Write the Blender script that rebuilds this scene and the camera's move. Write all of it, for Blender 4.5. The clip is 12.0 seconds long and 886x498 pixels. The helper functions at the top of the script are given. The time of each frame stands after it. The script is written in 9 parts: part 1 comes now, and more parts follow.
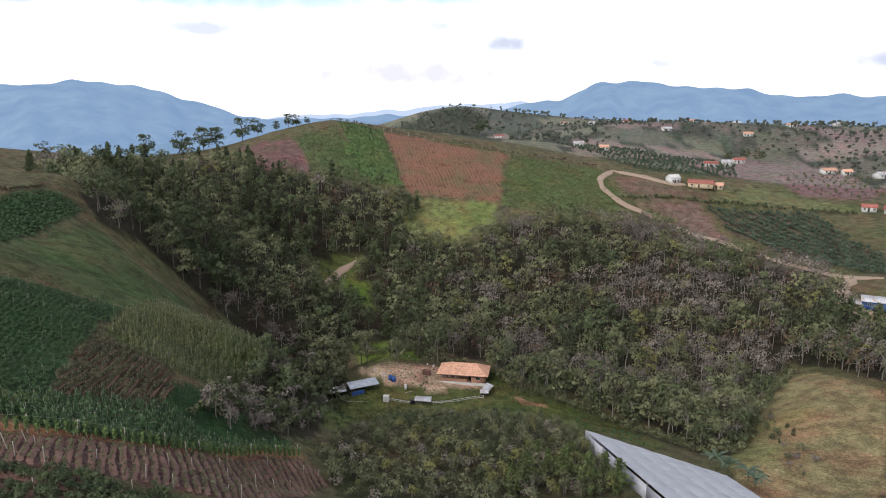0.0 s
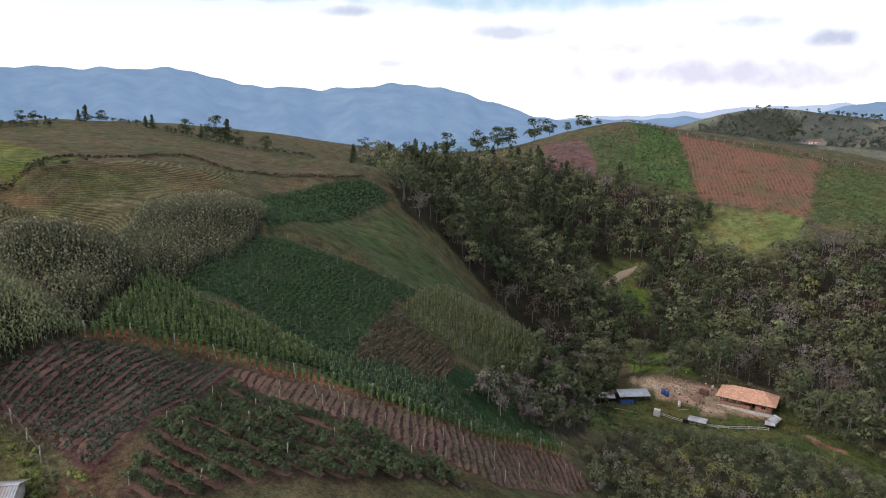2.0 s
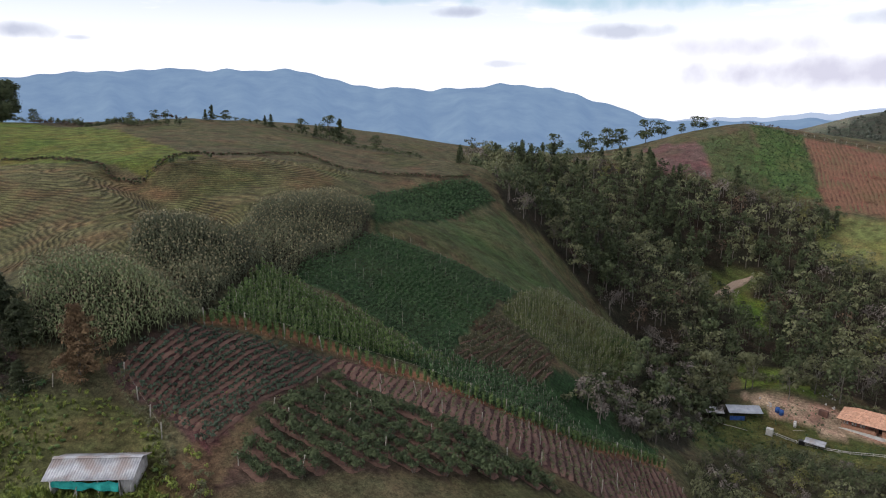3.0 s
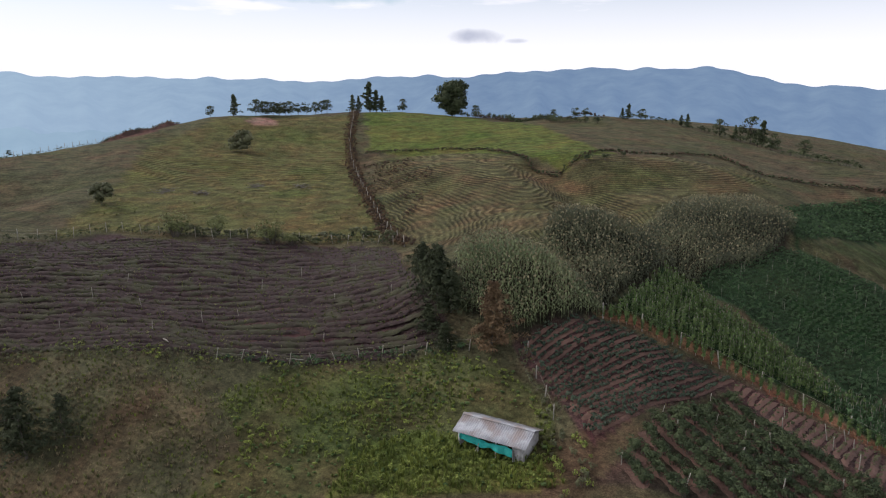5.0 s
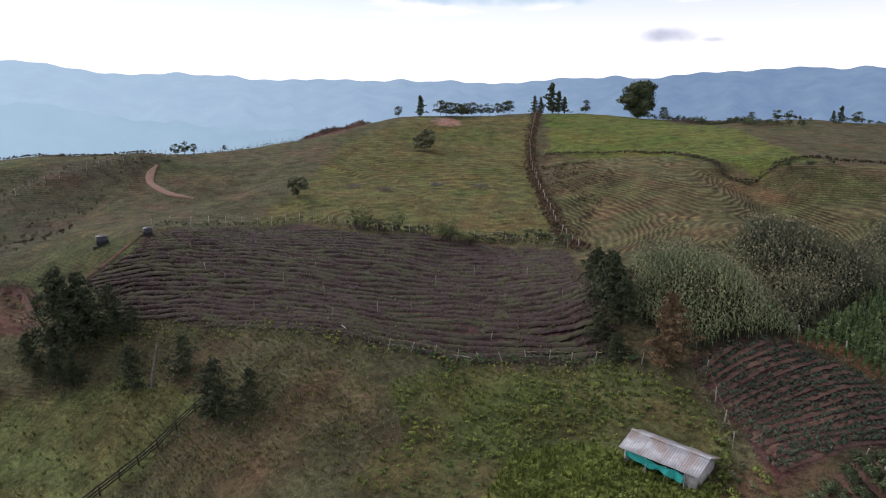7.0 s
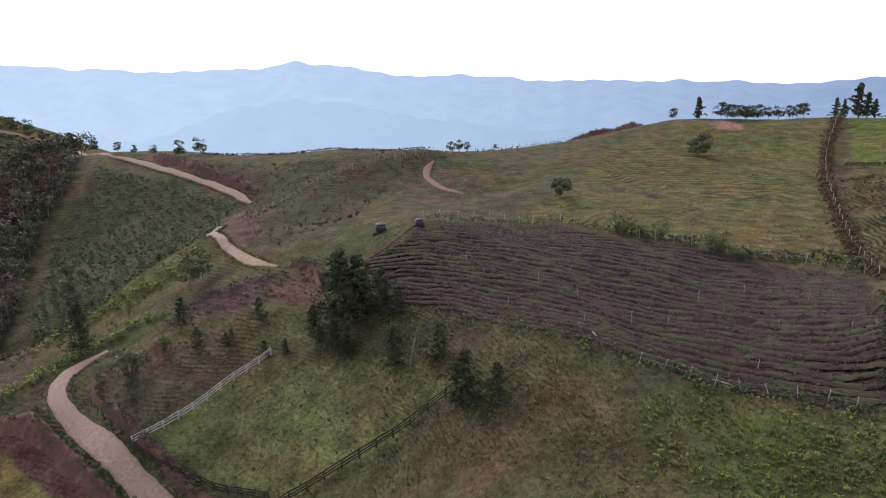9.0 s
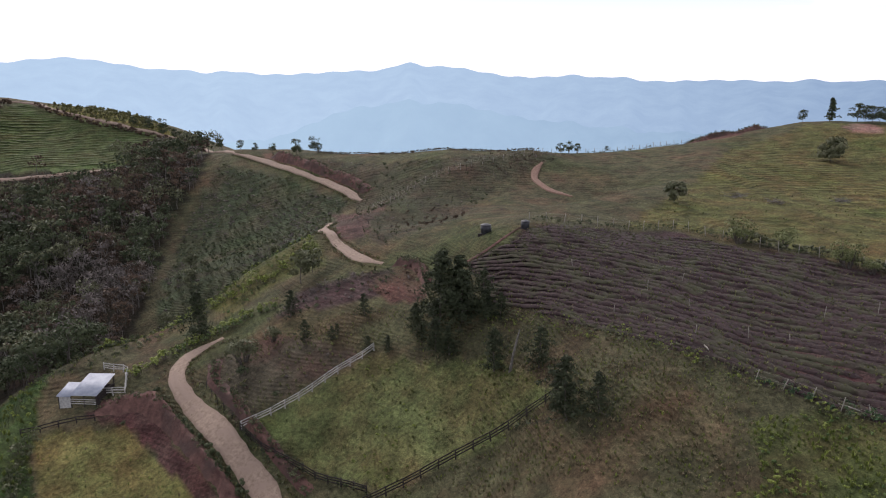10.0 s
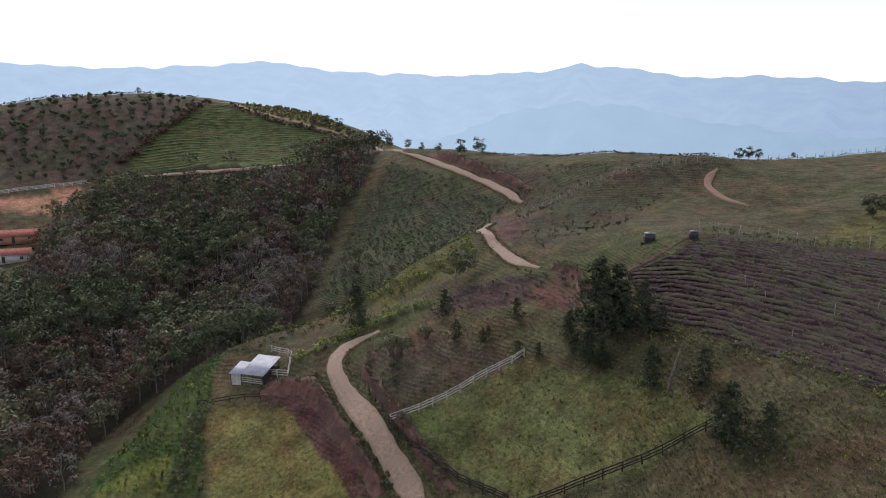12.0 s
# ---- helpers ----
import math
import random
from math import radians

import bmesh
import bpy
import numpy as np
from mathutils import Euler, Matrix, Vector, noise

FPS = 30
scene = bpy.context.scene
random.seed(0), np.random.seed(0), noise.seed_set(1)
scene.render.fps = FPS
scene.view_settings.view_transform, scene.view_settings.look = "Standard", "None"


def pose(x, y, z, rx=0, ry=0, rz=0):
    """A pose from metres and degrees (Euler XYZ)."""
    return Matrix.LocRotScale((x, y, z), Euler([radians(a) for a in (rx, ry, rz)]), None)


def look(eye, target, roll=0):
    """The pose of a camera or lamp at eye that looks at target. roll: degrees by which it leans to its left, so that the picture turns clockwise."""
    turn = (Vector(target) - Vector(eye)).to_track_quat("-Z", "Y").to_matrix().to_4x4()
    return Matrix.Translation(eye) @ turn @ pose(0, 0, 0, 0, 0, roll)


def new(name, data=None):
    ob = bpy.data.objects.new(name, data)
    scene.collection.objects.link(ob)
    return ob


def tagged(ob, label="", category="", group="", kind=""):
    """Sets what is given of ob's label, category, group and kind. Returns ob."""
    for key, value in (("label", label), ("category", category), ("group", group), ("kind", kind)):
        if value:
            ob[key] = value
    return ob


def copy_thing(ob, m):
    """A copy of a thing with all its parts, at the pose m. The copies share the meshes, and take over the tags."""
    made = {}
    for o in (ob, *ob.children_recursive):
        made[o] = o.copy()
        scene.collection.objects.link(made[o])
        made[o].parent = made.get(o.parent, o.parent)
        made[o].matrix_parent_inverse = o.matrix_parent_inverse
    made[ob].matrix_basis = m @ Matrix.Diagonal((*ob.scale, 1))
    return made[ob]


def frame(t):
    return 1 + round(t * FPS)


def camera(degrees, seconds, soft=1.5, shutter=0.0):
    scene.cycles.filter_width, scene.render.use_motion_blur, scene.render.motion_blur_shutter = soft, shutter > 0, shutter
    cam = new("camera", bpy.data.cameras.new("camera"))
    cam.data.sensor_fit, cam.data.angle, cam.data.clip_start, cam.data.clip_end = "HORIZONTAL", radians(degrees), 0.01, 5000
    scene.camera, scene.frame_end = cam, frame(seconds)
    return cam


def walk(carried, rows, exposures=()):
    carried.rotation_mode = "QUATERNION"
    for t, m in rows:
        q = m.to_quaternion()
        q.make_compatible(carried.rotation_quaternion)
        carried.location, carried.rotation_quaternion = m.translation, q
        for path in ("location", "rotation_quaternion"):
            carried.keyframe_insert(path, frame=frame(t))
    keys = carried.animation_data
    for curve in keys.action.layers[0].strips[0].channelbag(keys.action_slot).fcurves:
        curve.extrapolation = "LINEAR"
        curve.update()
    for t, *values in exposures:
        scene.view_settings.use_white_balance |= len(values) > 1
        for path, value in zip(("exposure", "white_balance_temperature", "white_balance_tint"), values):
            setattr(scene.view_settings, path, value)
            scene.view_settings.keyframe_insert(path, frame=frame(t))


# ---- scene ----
cam = camera(64.67, 12.0, soft=1.05)
EYE = 80.0
# seconds, x, y, z from the first eye, yaw, pitch, lean
PATH = [
    (0.0, -0.000, 0.000, -0.000, 13.017, -12.598, -0.186),
    (0.5, 0.016, -0.092, 0.024, 14.072, -12.602, -0.181),
    (1.0, -0.208, -0.320, 0.028, 18.393, -12.606, -0.163),
    (1.5, -0.179, -0.411, 0.055, 27.193, -12.585, -0.077),
    (2.0, 0.090, -0.312, 0.028, 36.192, -12.538, 0.021),
    (2.5, 0.338, -0.208, 0.068, 41.879, -12.492, 0.082),
    (2.7, 0.343, -0.213, 0.093, 42.587, -12.493, 0.089),
    (4.3, -0.337, -1.284, 0.469, 66.600, -12.665, -0.158),
    (4.5, -0.411, -1.290, 0.471, 69.760, -12.684, -0.114),
    (5.0, -0.587, -1.188, 0.400, 77.235, -12.650, -0.126),
    (5.5, -0.824, -0.948, 0.371, 83.655, -12.613, -0.135),
    (6.0, -1.047, -0.760, 0.337, 84.586, -12.610, -0.170),
    (6.5, -1.298, -0.800, 0.297, 86.415, -12.602, -0.132),
    (7.0, -1.593, -0.806, 0.173, 91.834, -12.547, -0.085),
    (7.2, -1.731, -0.814, 0.154, 94.057, -12.528, -0.101),
    (8.8, -2.281, -0.604, 0.316, 111.443, -12.544, -0.135),
    (9.0, -2.400, -0.581, 0.324, 113.411, -12.547, -0.153),
    (9.5, -2.828, -0.592, 0.291, 118.061, -12.527, -0.113),
    (10.0, -3.278, -0.718, 0.204, 122.287, -12.496, -0.138),
    (10.5, -3.690, -0.807, 0.160, 126.407, -12.480, -0.111),
    (11.0, -4.140, -0.955, 0.157, 130.421, -12.452, -0.143),
    (11.5, -4.624, -1.126, 0.143, 133.852, -12.434, -0.182),
    (12.0, -5.179, -1.305, 0.123, 135.709, -12.440, -0.226),
]
# seconds, stops, kelvin, tint
EXPOSURES = [(0.0, 0.42, 6350, 11), (1.0, 0.38, 6350, 11), (2.0, 0.23, 6350, 12), (2.5, 0.10, 6350, 12), (2.7, 0.09, 6350, 12), (4.5, 0.04, 6350, 13), (5.5, -0.13, 6350, 14), (6.0, -0.10, 6350, 14), (7.0, 0.07, 6350, 15), (9.0, 0.24, 6300, 22), (9.5, 0.14, 6300, 20), (10.0, 0.10, 6300, 19), (12.0, 0.07, 6300, 18)]
walk(cam, [(t, pose(x, y, EYE + z, 90 + pitch, lean, yaw)) for t, x, y, z, yaw, pitch, lean in PATH], EXPOSURES)

# ---- world, sun ----
SUN_AZ, SUN_EL = 150.0, 33.0


def bearing(az, el=0.0):
    """The unit direction at an azimuth counted from +y towards -x."""
    a, e = radians(az), radians(el)
    return Vector((-math.sin(a) * math.cos(e), math.cos(a) * math.cos(e), math.sin(e)))


def make_world():
    w = bpy.data.worlds.new("sky")
    w.use_nodes = True
    scene.world = w
    nt = w.node_tree
    nt.nodes.clear()
    N, L = nt.nodes.new, nt.links.new
    out, bg = N("ShaderNodeOutputWorld"), N("ShaderNodeBackground")
    sky = N("ShaderNodeTexSky")
    sky.sky_type, sky.sun_disc = "NISHITA", False
    sky.sun_elevation, sky.sun_rotation = radians(SUN_EL), radians(-SUN_AZ)
    sky.altitude, sky.air_density, sky.dust_density = 1800.0, 1.0, 2.0
    co = N("ShaderNodeTexCoord")
    sep = N("ShaderNodeSeparateXYZ")
    L(co.outputs["Generated"], sep.inputs[0])
    # thin white cloud sheet, flattened towards the horizon
    mp = N("ShaderNodeMapping")
    mp.inputs["Scale"].default_value = (2.2, 2.2, 14.0)
    L(co.outputs["Generated"], mp.inputs[0])
    no = N("ShaderNodeTexNoise")
    no.inputs["Scale"].default_value, no.inputs["Detail"].default_value, no.inputs["Roughness"].default_value = 1.6, 6.0, 0.55
    L(mp.outputs[0], no.inputs["Vector"])
    ramp = N("ShaderNodeValToRGB")
    ramp.color_ramp.elements[0].position, ramp.color_ramp.elements[1].position = 0.42, 0.66
    L(no.outputs["Fac"], ramp.inputs[0])
    # the sheet thins out higher up and is closed near the horizon
    rng = N("ShaderNodeMapRange")
    rng.inputs["From Min"].default_value, rng.inputs["From Max"].default_value = 0.06, 0.13
    rng.inputs["To Min"].default_value, rng.inputs["To Max"].default_value = 1.0, 0.56
    L(sep.outputs["Z"], rng.inputs["Value"])
    mx = N("ShaderNodeMath")
    mx.operation = "MAXIMUM"
    L(ramp.outputs[0], mx.inputs[0])
    L(rng.outputs[0], mx.inputs[1])
    white = N("ShaderNodeRGB")
    white.outputs[0].default_value = (8.7, 8.75, 9.05, 1)
    mix = N("ShaderNodeMix")
    mix.data_type = "RGBA"
    L(mx.outputs[0], mix.inputs["Factor"])
    L(sky.outputs[0], mix.inputs["A"])
    L(white.outputs[0], mix.inputs["B"])
    last = mix.outputs["Result"]
    # small grey cloud puffs: direction, half width, half height in radians
    warp = N("ShaderNodeTexNoise")
    warp.inputs["Scale"].default_value, warp.inputs["Detail"].default_value = 22.0, 5.0
    L(co.outputs["Generated"], warp.inputs["Vector"])
    for az, el, ww, hh, dens, tone in PUFFS:
        d = bearing(az, el)
        side, up = Vector((d.y, -d.x, 0)).normalized(), Vector((0, 0, 1))
        vals = []
        for axis, size in ((side, ww), (up, hh)):
            dot = N("ShaderNodeVectorMath")
            dot.operation = "DOT_PRODUCT"
            L(co.outputs["Generated"], dot.inputs[0])
            dot.inputs[1].default_value = axis
            sub = N("ShaderNodeMath")
            sub.operation = "MULTIPLY_ADD"
            L(dot.outputs["Value"], sub.inputs[0])
            sub.inputs[1].default_value, sub.inputs[2].default_value = 1 / size, -d.dot(axis) / size
            sq = N("ShaderNodeMath")
            sq.operation = "POWER"
            ab = N("ShaderNodeMath")
            ab.operation = "ABSOLUTE"
            L(sub.outputs[0], ab.inputs[0])
            L(ab.outputs[0], sq.inputs[0])
            sq.inputs[1].default_value = 2.0
            vals.append(sq)
        face = N("ShaderNodeVectorMath")
        face.operation = "DOT_PRODUCT"
        L(co.outputs["Generated"], face.inputs[0])
        face.inputs[1].default_value = d
        front = N("ShaderNodeMath")
        front.operation = "GREATER_THAN"
        front.inputs[1].default_value = 0.5
        L(face.outputs["Value"], front.inputs[0])
        add = N("ShaderNodeMath")
        L(vals[0].outputs[0], add.inputs[0])
        L(vals[1].outputs[0], add.inputs[1])
        wob = N("ShaderNodeMath")
        wob.operation = "MULTIPLY_ADD"
        L(warp.outputs["Fac"], wob.inputs[0])
        wob.inputs[1].default_value = 4.5
        wob.inputs[2].default_value = -2.7
        tot = N("ShaderNodeMath")
        L(add.outputs[0], tot.inputs[0])
        L(wob.outputs[0], tot.inputs[1])
        mr = N("ShaderNodeMapRange")
        mr.inputs["From Min"].default_value, mr.inputs["From Max"].default_value = 1.3, -0.6
        mr.inputs["To Max"].default_value = dens
        L(tot.outputs[0], mr.inputs["Value"])
        m2 = N("ShaderNodeMath")
        m2.operation = "MULTIPLY"
        L(mr.outputs[0], m2.inputs[0])
        L(front.outputs[0], m2.inputs[1])
        mix = N("ShaderNodeMix")
        mix.data_type = "RGBA"
        L(m2.outputs[0], mix.inputs["Factor"])
        L(last, mix.inputs["A"])
        mix.inputs["B"].default_value = tone
        last = mix.outputs["Result"]
    L(last, bg.inputs["Color"])
    bg.inputs["Strength"].default_value = 0.12
    L(bg.outputs[0], out.inputs[0])


# azimuth, elevation, half width, half height, density, tone
GREY, LILAC, CYAN = (4.0, 4.3, 5.3, 1), (5.0, 4.9, 5.9, 1), (3.5, 5.1, 6.0, 1)
PUFFS = [
    (29.0, 7.2, 0.20, 0.016, 0.8, CYAN), (52.0, 7.4, 0.14, 0.010, 0.7, CYAN), (14.0, 7.6, 0.10, 0.012, 0.7, CYAN), (88.0, 7.3, 0.12, 0.010, 0.7, CYAN),
    (13.0, 1.4, 0.20, 0.018, 0.8, LILAC), (-12.0, 2.4, 0.12, 0.012, 0.6, LILAC), (22.0, 3.4, 0.08, 0.012, 0.6, LILAC), (31.0, 4.6, 0.05, 0.008, 0.7, GREY),
    (8.0, 3.7, 0.030, 0.010, 0.9, GREY), (13.5, 5.0, 0.040, 0.009, 0.6, GREY), (-19.0, 2.3, 0.035, 0.009, 0.9, GREY), (-4.0, 2.2, 0.03, 0.007, 0.7, GREY),
    (43.5, 6.2, 0.032, 0.006, 0.8, GREY), (74.5, 4.2, 0.032, 0.008, 0.8, GREY), (71.5, 3.9, 0.014, 0.003, 0.7, GREY), (40.0, 2.3, 0.03, 0.004, 0.5, GREY),
]
make_world()
sun = new("sun", bpy.data.lights.new("sun", "SUN"))
sun.data.energy, sun.data.angle, sun.data.color = 2.4, radians(32.0), (1.0, 0.95, 0.87)
sun.matrix_world = look(bearing(SUN_AZ, SUN_EL) * 100, (0, 0, 0))

# ---- materials ----
MAT = {}


def material(name, dark, light, scale=1.0, rough=0.9, bump=0.3, patch=None, patch_scale=0.08, spec=0.2, detail=6.0, attr="", island=0.0, tone=None, ragged=0.0):
    """A rough surface: two colours mixed by fine grain, and a third in broad patches."""
    m = bpy.data.materials.new(name)
    m.use_nodes = True
    nt = m.node_tree
    N, L = nt.nodes.new, nt.links.new
    b = nt.nodes["Principled BSDF"]
    b.inputs["Roughness"].default_value = rough
    b.inputs["Specular IOR Level"].default_value = spec
    geo = N("ShaderNodeNewGeometry")
    n1 = N("ShaderNodeTexNoise")
    n1.inputs["Scale"].default_value, n1.inputs["Detail"].default_value, n1.inputs["Roughness"].default_value = scale, detail, 0.65
    L(geo.outputs["Position"], n1.inputs["Vector"])
    r1 = N("ShaderNodeMapRange")
    r1.inputs["From Min"].default_value, r1.inputs["From Max"].default_value = 0.34, 0.66
    L(n1.outputs["Fac"], r1.inputs["Value"])
    mix = N("ShaderNodeMix")
    mix.data_type = "RGBA"
    mix.inputs["A"].default_value, mix.inputs["B"].default_value = (*dark, 1), (*light, 1)
    L(r1.outputs[0], mix.inputs["Factor"])
    last = mix.outputs["Result"]
    if attr:
        at = N("ShaderNodeAttribute")
        at.attribute_name = attr
        mul = N("ShaderNodeMix")
        mul.data_type, mul.blend_type = "RGBA", "MULTIPLY"
        mul.inputs["Factor"].default_value = 1.0
        L(at.outputs["Color"], mul.inputs["A"])
        L(last, mul.inputs["B"])
        last = mul.outputs["Result"]
    if island or tone:
        hv = N("ShaderNodeHueSaturation")
        if island:
            rv = N("ShaderNodeMapRange")
            rv.inputs["To Min"].default_value, rv.inputs["To Max"].default_value = 1 - island, 1 + island
            L(geo.outputs["Random Per Island"], rv.inputs["Value"])
            # each plant of a stand has a tone of its own
            own = N("ShaderNodeAttribute")
            own.attribute_name = "tone"
            ma = N("ShaderNodeMath")
            ma.operation = "MULTIPLY_ADD"
            L(own.outputs["Fac"], ma.inputs[0])
            L(rv.outputs[0], ma.inputs[1])
            L(rv.outputs[0], ma.inputs[2])
            L(ma.outputs[0], hv.inputs["Value"])
        if tone:
            oi = N("ShaderNodeObjectInfo")
            rh = N("ShaderNodeMapRange")
            rh.inputs["To Min"].default_value, rh.inputs["To Max"].default_value = 0.5 - tone, 0.5 + tone
            L(oi.outputs["Random"], rh.inputs["Value"])
            L(rh.outputs[0], hv.inputs["Hue"])
        L(last, hv.inputs["Color"])
        last = hv.outputs["Color"]
    if patch:
        n2 = N("ShaderNodeTexNoise")
        n2.inputs["Scale"].default_value, n2.inputs["Detail"].default_value = patch_scale, 5.0
        L(geo.outputs["Position"], n2.inputs["Vector"])
        r2 = N("ShaderNodeMapRange")
        r2.inputs["From Min"].default_value, r2.inputs["From Max"].default_value = 0.46, 0.62
        L(n2.outputs["Fac"], r2.inputs["Value"])
        mix2 = N("ShaderNodeMix")
        mix2.data_type = "RGBA"
        L(r2.outputs[0], mix2.inputs["Factor"])
        L(last, mix2.inputs["A"])
        mix2.inputs["B"].default_value = (*patch, 1)
        last = mix2.outputs["Result"]
    L(last, b.inputs["Base Color"])
    if ragged:
        # leaf sprays have gaps and torn outlines
        n3 = N("ShaderNodeTexNoise")
        n3.inputs["Scale"].default_value, n3.inputs["Detail"].default_value = ragged, 2.0
        L(geo.outputs["Position"], n3.inputs["Vector"])
        cut = N("ShaderNodeMath")
        cut.operation = "GREATER_THAN"
        cut.inputs[1].default_value = 0.42
        L(n3.outputs["Fac"], cut.inputs[0])
        L(cut.outputs[0], b.inputs["Alpha"])
    if bump:
        bp = N("ShaderNodeBump")
        bp.inputs["Strength"].default_value, bp.inputs["Distance"].default_value = bump, 0.4 / scale
        L(n1.outputs["Fac"], bp.inputs["Height"])
        L(bp.outputs[0], b.inputs["Normal"])
    MAT[name] = m
    return m




def ground_material():
    """Grass and soil: the land cover's colour, broken up by clods, tussocks and the small terraces that cattle tread along a slope."""
    m = bpy.data.materials.new("ground")
    m.use_nodes = True
    nt = m.node_tree
    N, L = nt.nodes.new, nt.links.new
    b = nt.nodes["Principled BSDF"]
    b.inputs["Roughness"].default_value, b.inputs["Specular IOR Level"].default_value = 0.95, 0.1
    geo, at = N("ShaderNodeNewGeometry"), N("ShaderNodeAttribute")
    at.attribute_name = "cover"

    def noise_at(scale, detail, rough=0.6):
        n = N("ShaderNodeTexNoise")
        n.inputs["Scale"].default_value, n.inputs["Detail"].default_value, n.inputs["Roughness"].default_value = scale, detail, rough
        L(geo.outputs["Position"], n.inputs["Vector"])
        return n

    def ranged(sock, a, b2, c, d):
        r = N("ShaderNodeMapRange")
        for k, v in zip(("From Min", "From Max", "To Min", "To Max"), (a, b2, c, d)):
            r.inputs[k].default_value = v
        L(sock, r.inputs["Value"])
        return r.outputs[0]

    def math_(op, x, y):
        n = N("ShaderNodeMath")
        n.operation = op
        for i, v in enumerate((x, y)):
            if isinstance(v, float):
                n.inputs[i].default_value = v
            else:
                L(v, n.inputs[i])
        return n.outputs[0]

    crumb = ranged(noise_at(7.0, 5.0, 0.7).outputs["Fac"], 0.33, 0.67, 0.58, 1.45)
    fine, mid, broad = noise_at(1.7, 8.0, 0.72), noise_at(0.28, 5.0), noise_at(0.045, 4.0)
    val = math_("MULTIPLY", ranged(fine.outputs["Fac"], 0.33, 0.67, 0.42, 1.34), ranged(mid.outputs["Fac"], 0.35, 0.65, 0.58, 1.2))
    val = math_("MULTIPLY", val, crumb)
    sep = N("ShaderNodeSeparateXYZ")
    L(geo.outputs["Position"], sep.inputs[0])
    wob = math_("MULTIPLY", broad.outputs["Fac"], 1.3)
    wob2 = math_("MULTIPLY", mid.outputs["Fac"], 0.34)
    ph = math_("ADD", math_("ADD", sep.outputs["Z"], wob), wob2)
    band = math_("SINE", math_("MULTIPLY", ph, 19.0), 0.0)
    strength = at.outputs["Alpha"]
    worn = ranged(noise_at(0.09, 3.0).outputs["Fac"], 0.36, 0.62, 0.25, 1.0)
    tread = math_("MULTIPLY", math_("MULTIPLY", math_("MULTIPLY", band, strength), worn), 0.6)
    val = math_("MULTIPLY", val, math_("ADD", tread, 1.0))
    mul = N("ShaderNodeMix")
    mul.data_type, mul.blend_type = "RGBA", "MULTIPLY"
    mul.inputs["Factor"].default_value = 1.0
    L(at.outputs["Color"], mul.inputs["A"])
    L(val, mul.inputs["B"])
    hue = N("ShaderNodeMix")
    hue.data_type, hue.blend_type = "RGBA", "MULTIPLY"
    L(ranged(noise_at(0.11, 6.0, 0.7).outputs["Fac"], 0.45, 0.62, 0.0, 1.0), hue.inputs["Factor"])
    L(mul.outputs["Result"], hue.inputs["A"])
    hue.inputs["B"].default_value = (1.12, 0.86, 0.95, 1)
    L(hue.outputs["Result"], b.inputs["Base Color"])
    bp = N("ShaderNodeBump")
    bp.inputs["Strength"].default_value, bp.inputs["Distance"].default_value = 0.9, 0.5
    L(math_("ADD", fine.outputs["Fac"], math_("MULTIPLY", tread, 2.6)), bp.inputs["Height"])
    L(bp.outputs[0], b.inputs["Normal"])
    MAT["ground"] = m


ground_material()
material("soil", (0.068, 0.039, 0.031), (0.150, 0.088, 0.068), 4.0, bump=1.0, patch=(0.16, 0.092, 0.070), patch_scale=0.14, detail=8.0)
material("soil_red", (0.11, 0.055, 0.035), (0.20, 0.105, 0.065), 1.2, bump=0.8, patch=(0.09, 0.085, 0.04), patch_scale=0.05)
material("turf", (0.062, 0.085, 0.030), (0.135, 0.168, 0.062), 2.2, bump=0.8, patch=(0.11, 0.12, 0.05), patch_scale=0.07)
material("terrace", (0.021, 0.014, 0.0135), (0.067, 0.043, 0.040), 2.6, bump=1.0, patch=(0.052, 0.050, 0.028), patch_scale=0.3, detail=9.0)
material("gravel", (0.205, 0.147, 0.108), (0.345, 0.258, 0.19), 1.8, bump=0.4, patch=(0.27, 0.198, 0.15), patch_scale=0.45, detail=8.0)
material("earth", (0.078, 0.041, 0.034), (0.175, 0.094, 0.074), 0.9, bump=0.8, patch=(0.082, 0.052, 0.043), patch_scale=0.22)
material("leaf_dark", (0.032, 0.044, 0.020), (0.084, 0.099, 0.046), 0.35, rough=0.75, bump=0, island=0.14, detail=4.0, ragged=5.0)
material("leaf_olive", (0.072, 0.078, 0.038), (0.142, 0.145, 0.075), 0.3, rough=0.65, bump=0, island=0.14, detail=4.0, ragged=5.0)
material("leaf_grey", (0.10, 0.083, 0.072), (0.195, 0.165, 0.145), 0.3, rough=0.8, bump=0, island=0.14, detail=4.0, ragged=5.0)
material("leaf_yellow", (0.085, 0.085, 0.03), (0.15, 0.145, 0.05), 0.3, rough=0.65, bump=0, island=0.14, detail=4.0, ragged=5.0)
material("leaf_green", (0.030, 0.062, 0.025), (0.066, 0.118, 0.046), 0.5, rough=0.6, bump=0, island=0.3, detail=3.0)
material("leaf_bush", (0.030, 0.045, 0.020), (0.075, 0.095, 0.042), 0.5, rough=0.7, bump=0, island=0.22, detail=3.0)
material("leaf_weed", (0.09, 0.115, 0.026), (0.22, 0.255, 0.058), 0.4, rough=0.7, bump=0, island=0.45, detail=3.0)
material("leaf_pine", (0.024, 0.031, 0.015), (0.058, 0.068, 0.033), 0.5, rough=0.8, bump=0, island=0.22, detail=3.0, ragged=4.5)
material("leaf_bright", (0.056, 0.096, 0.028), (0.125, 0.175, 0.056), 0.6, rough=0.6, bump=0, island=0.3, detail=3.0)
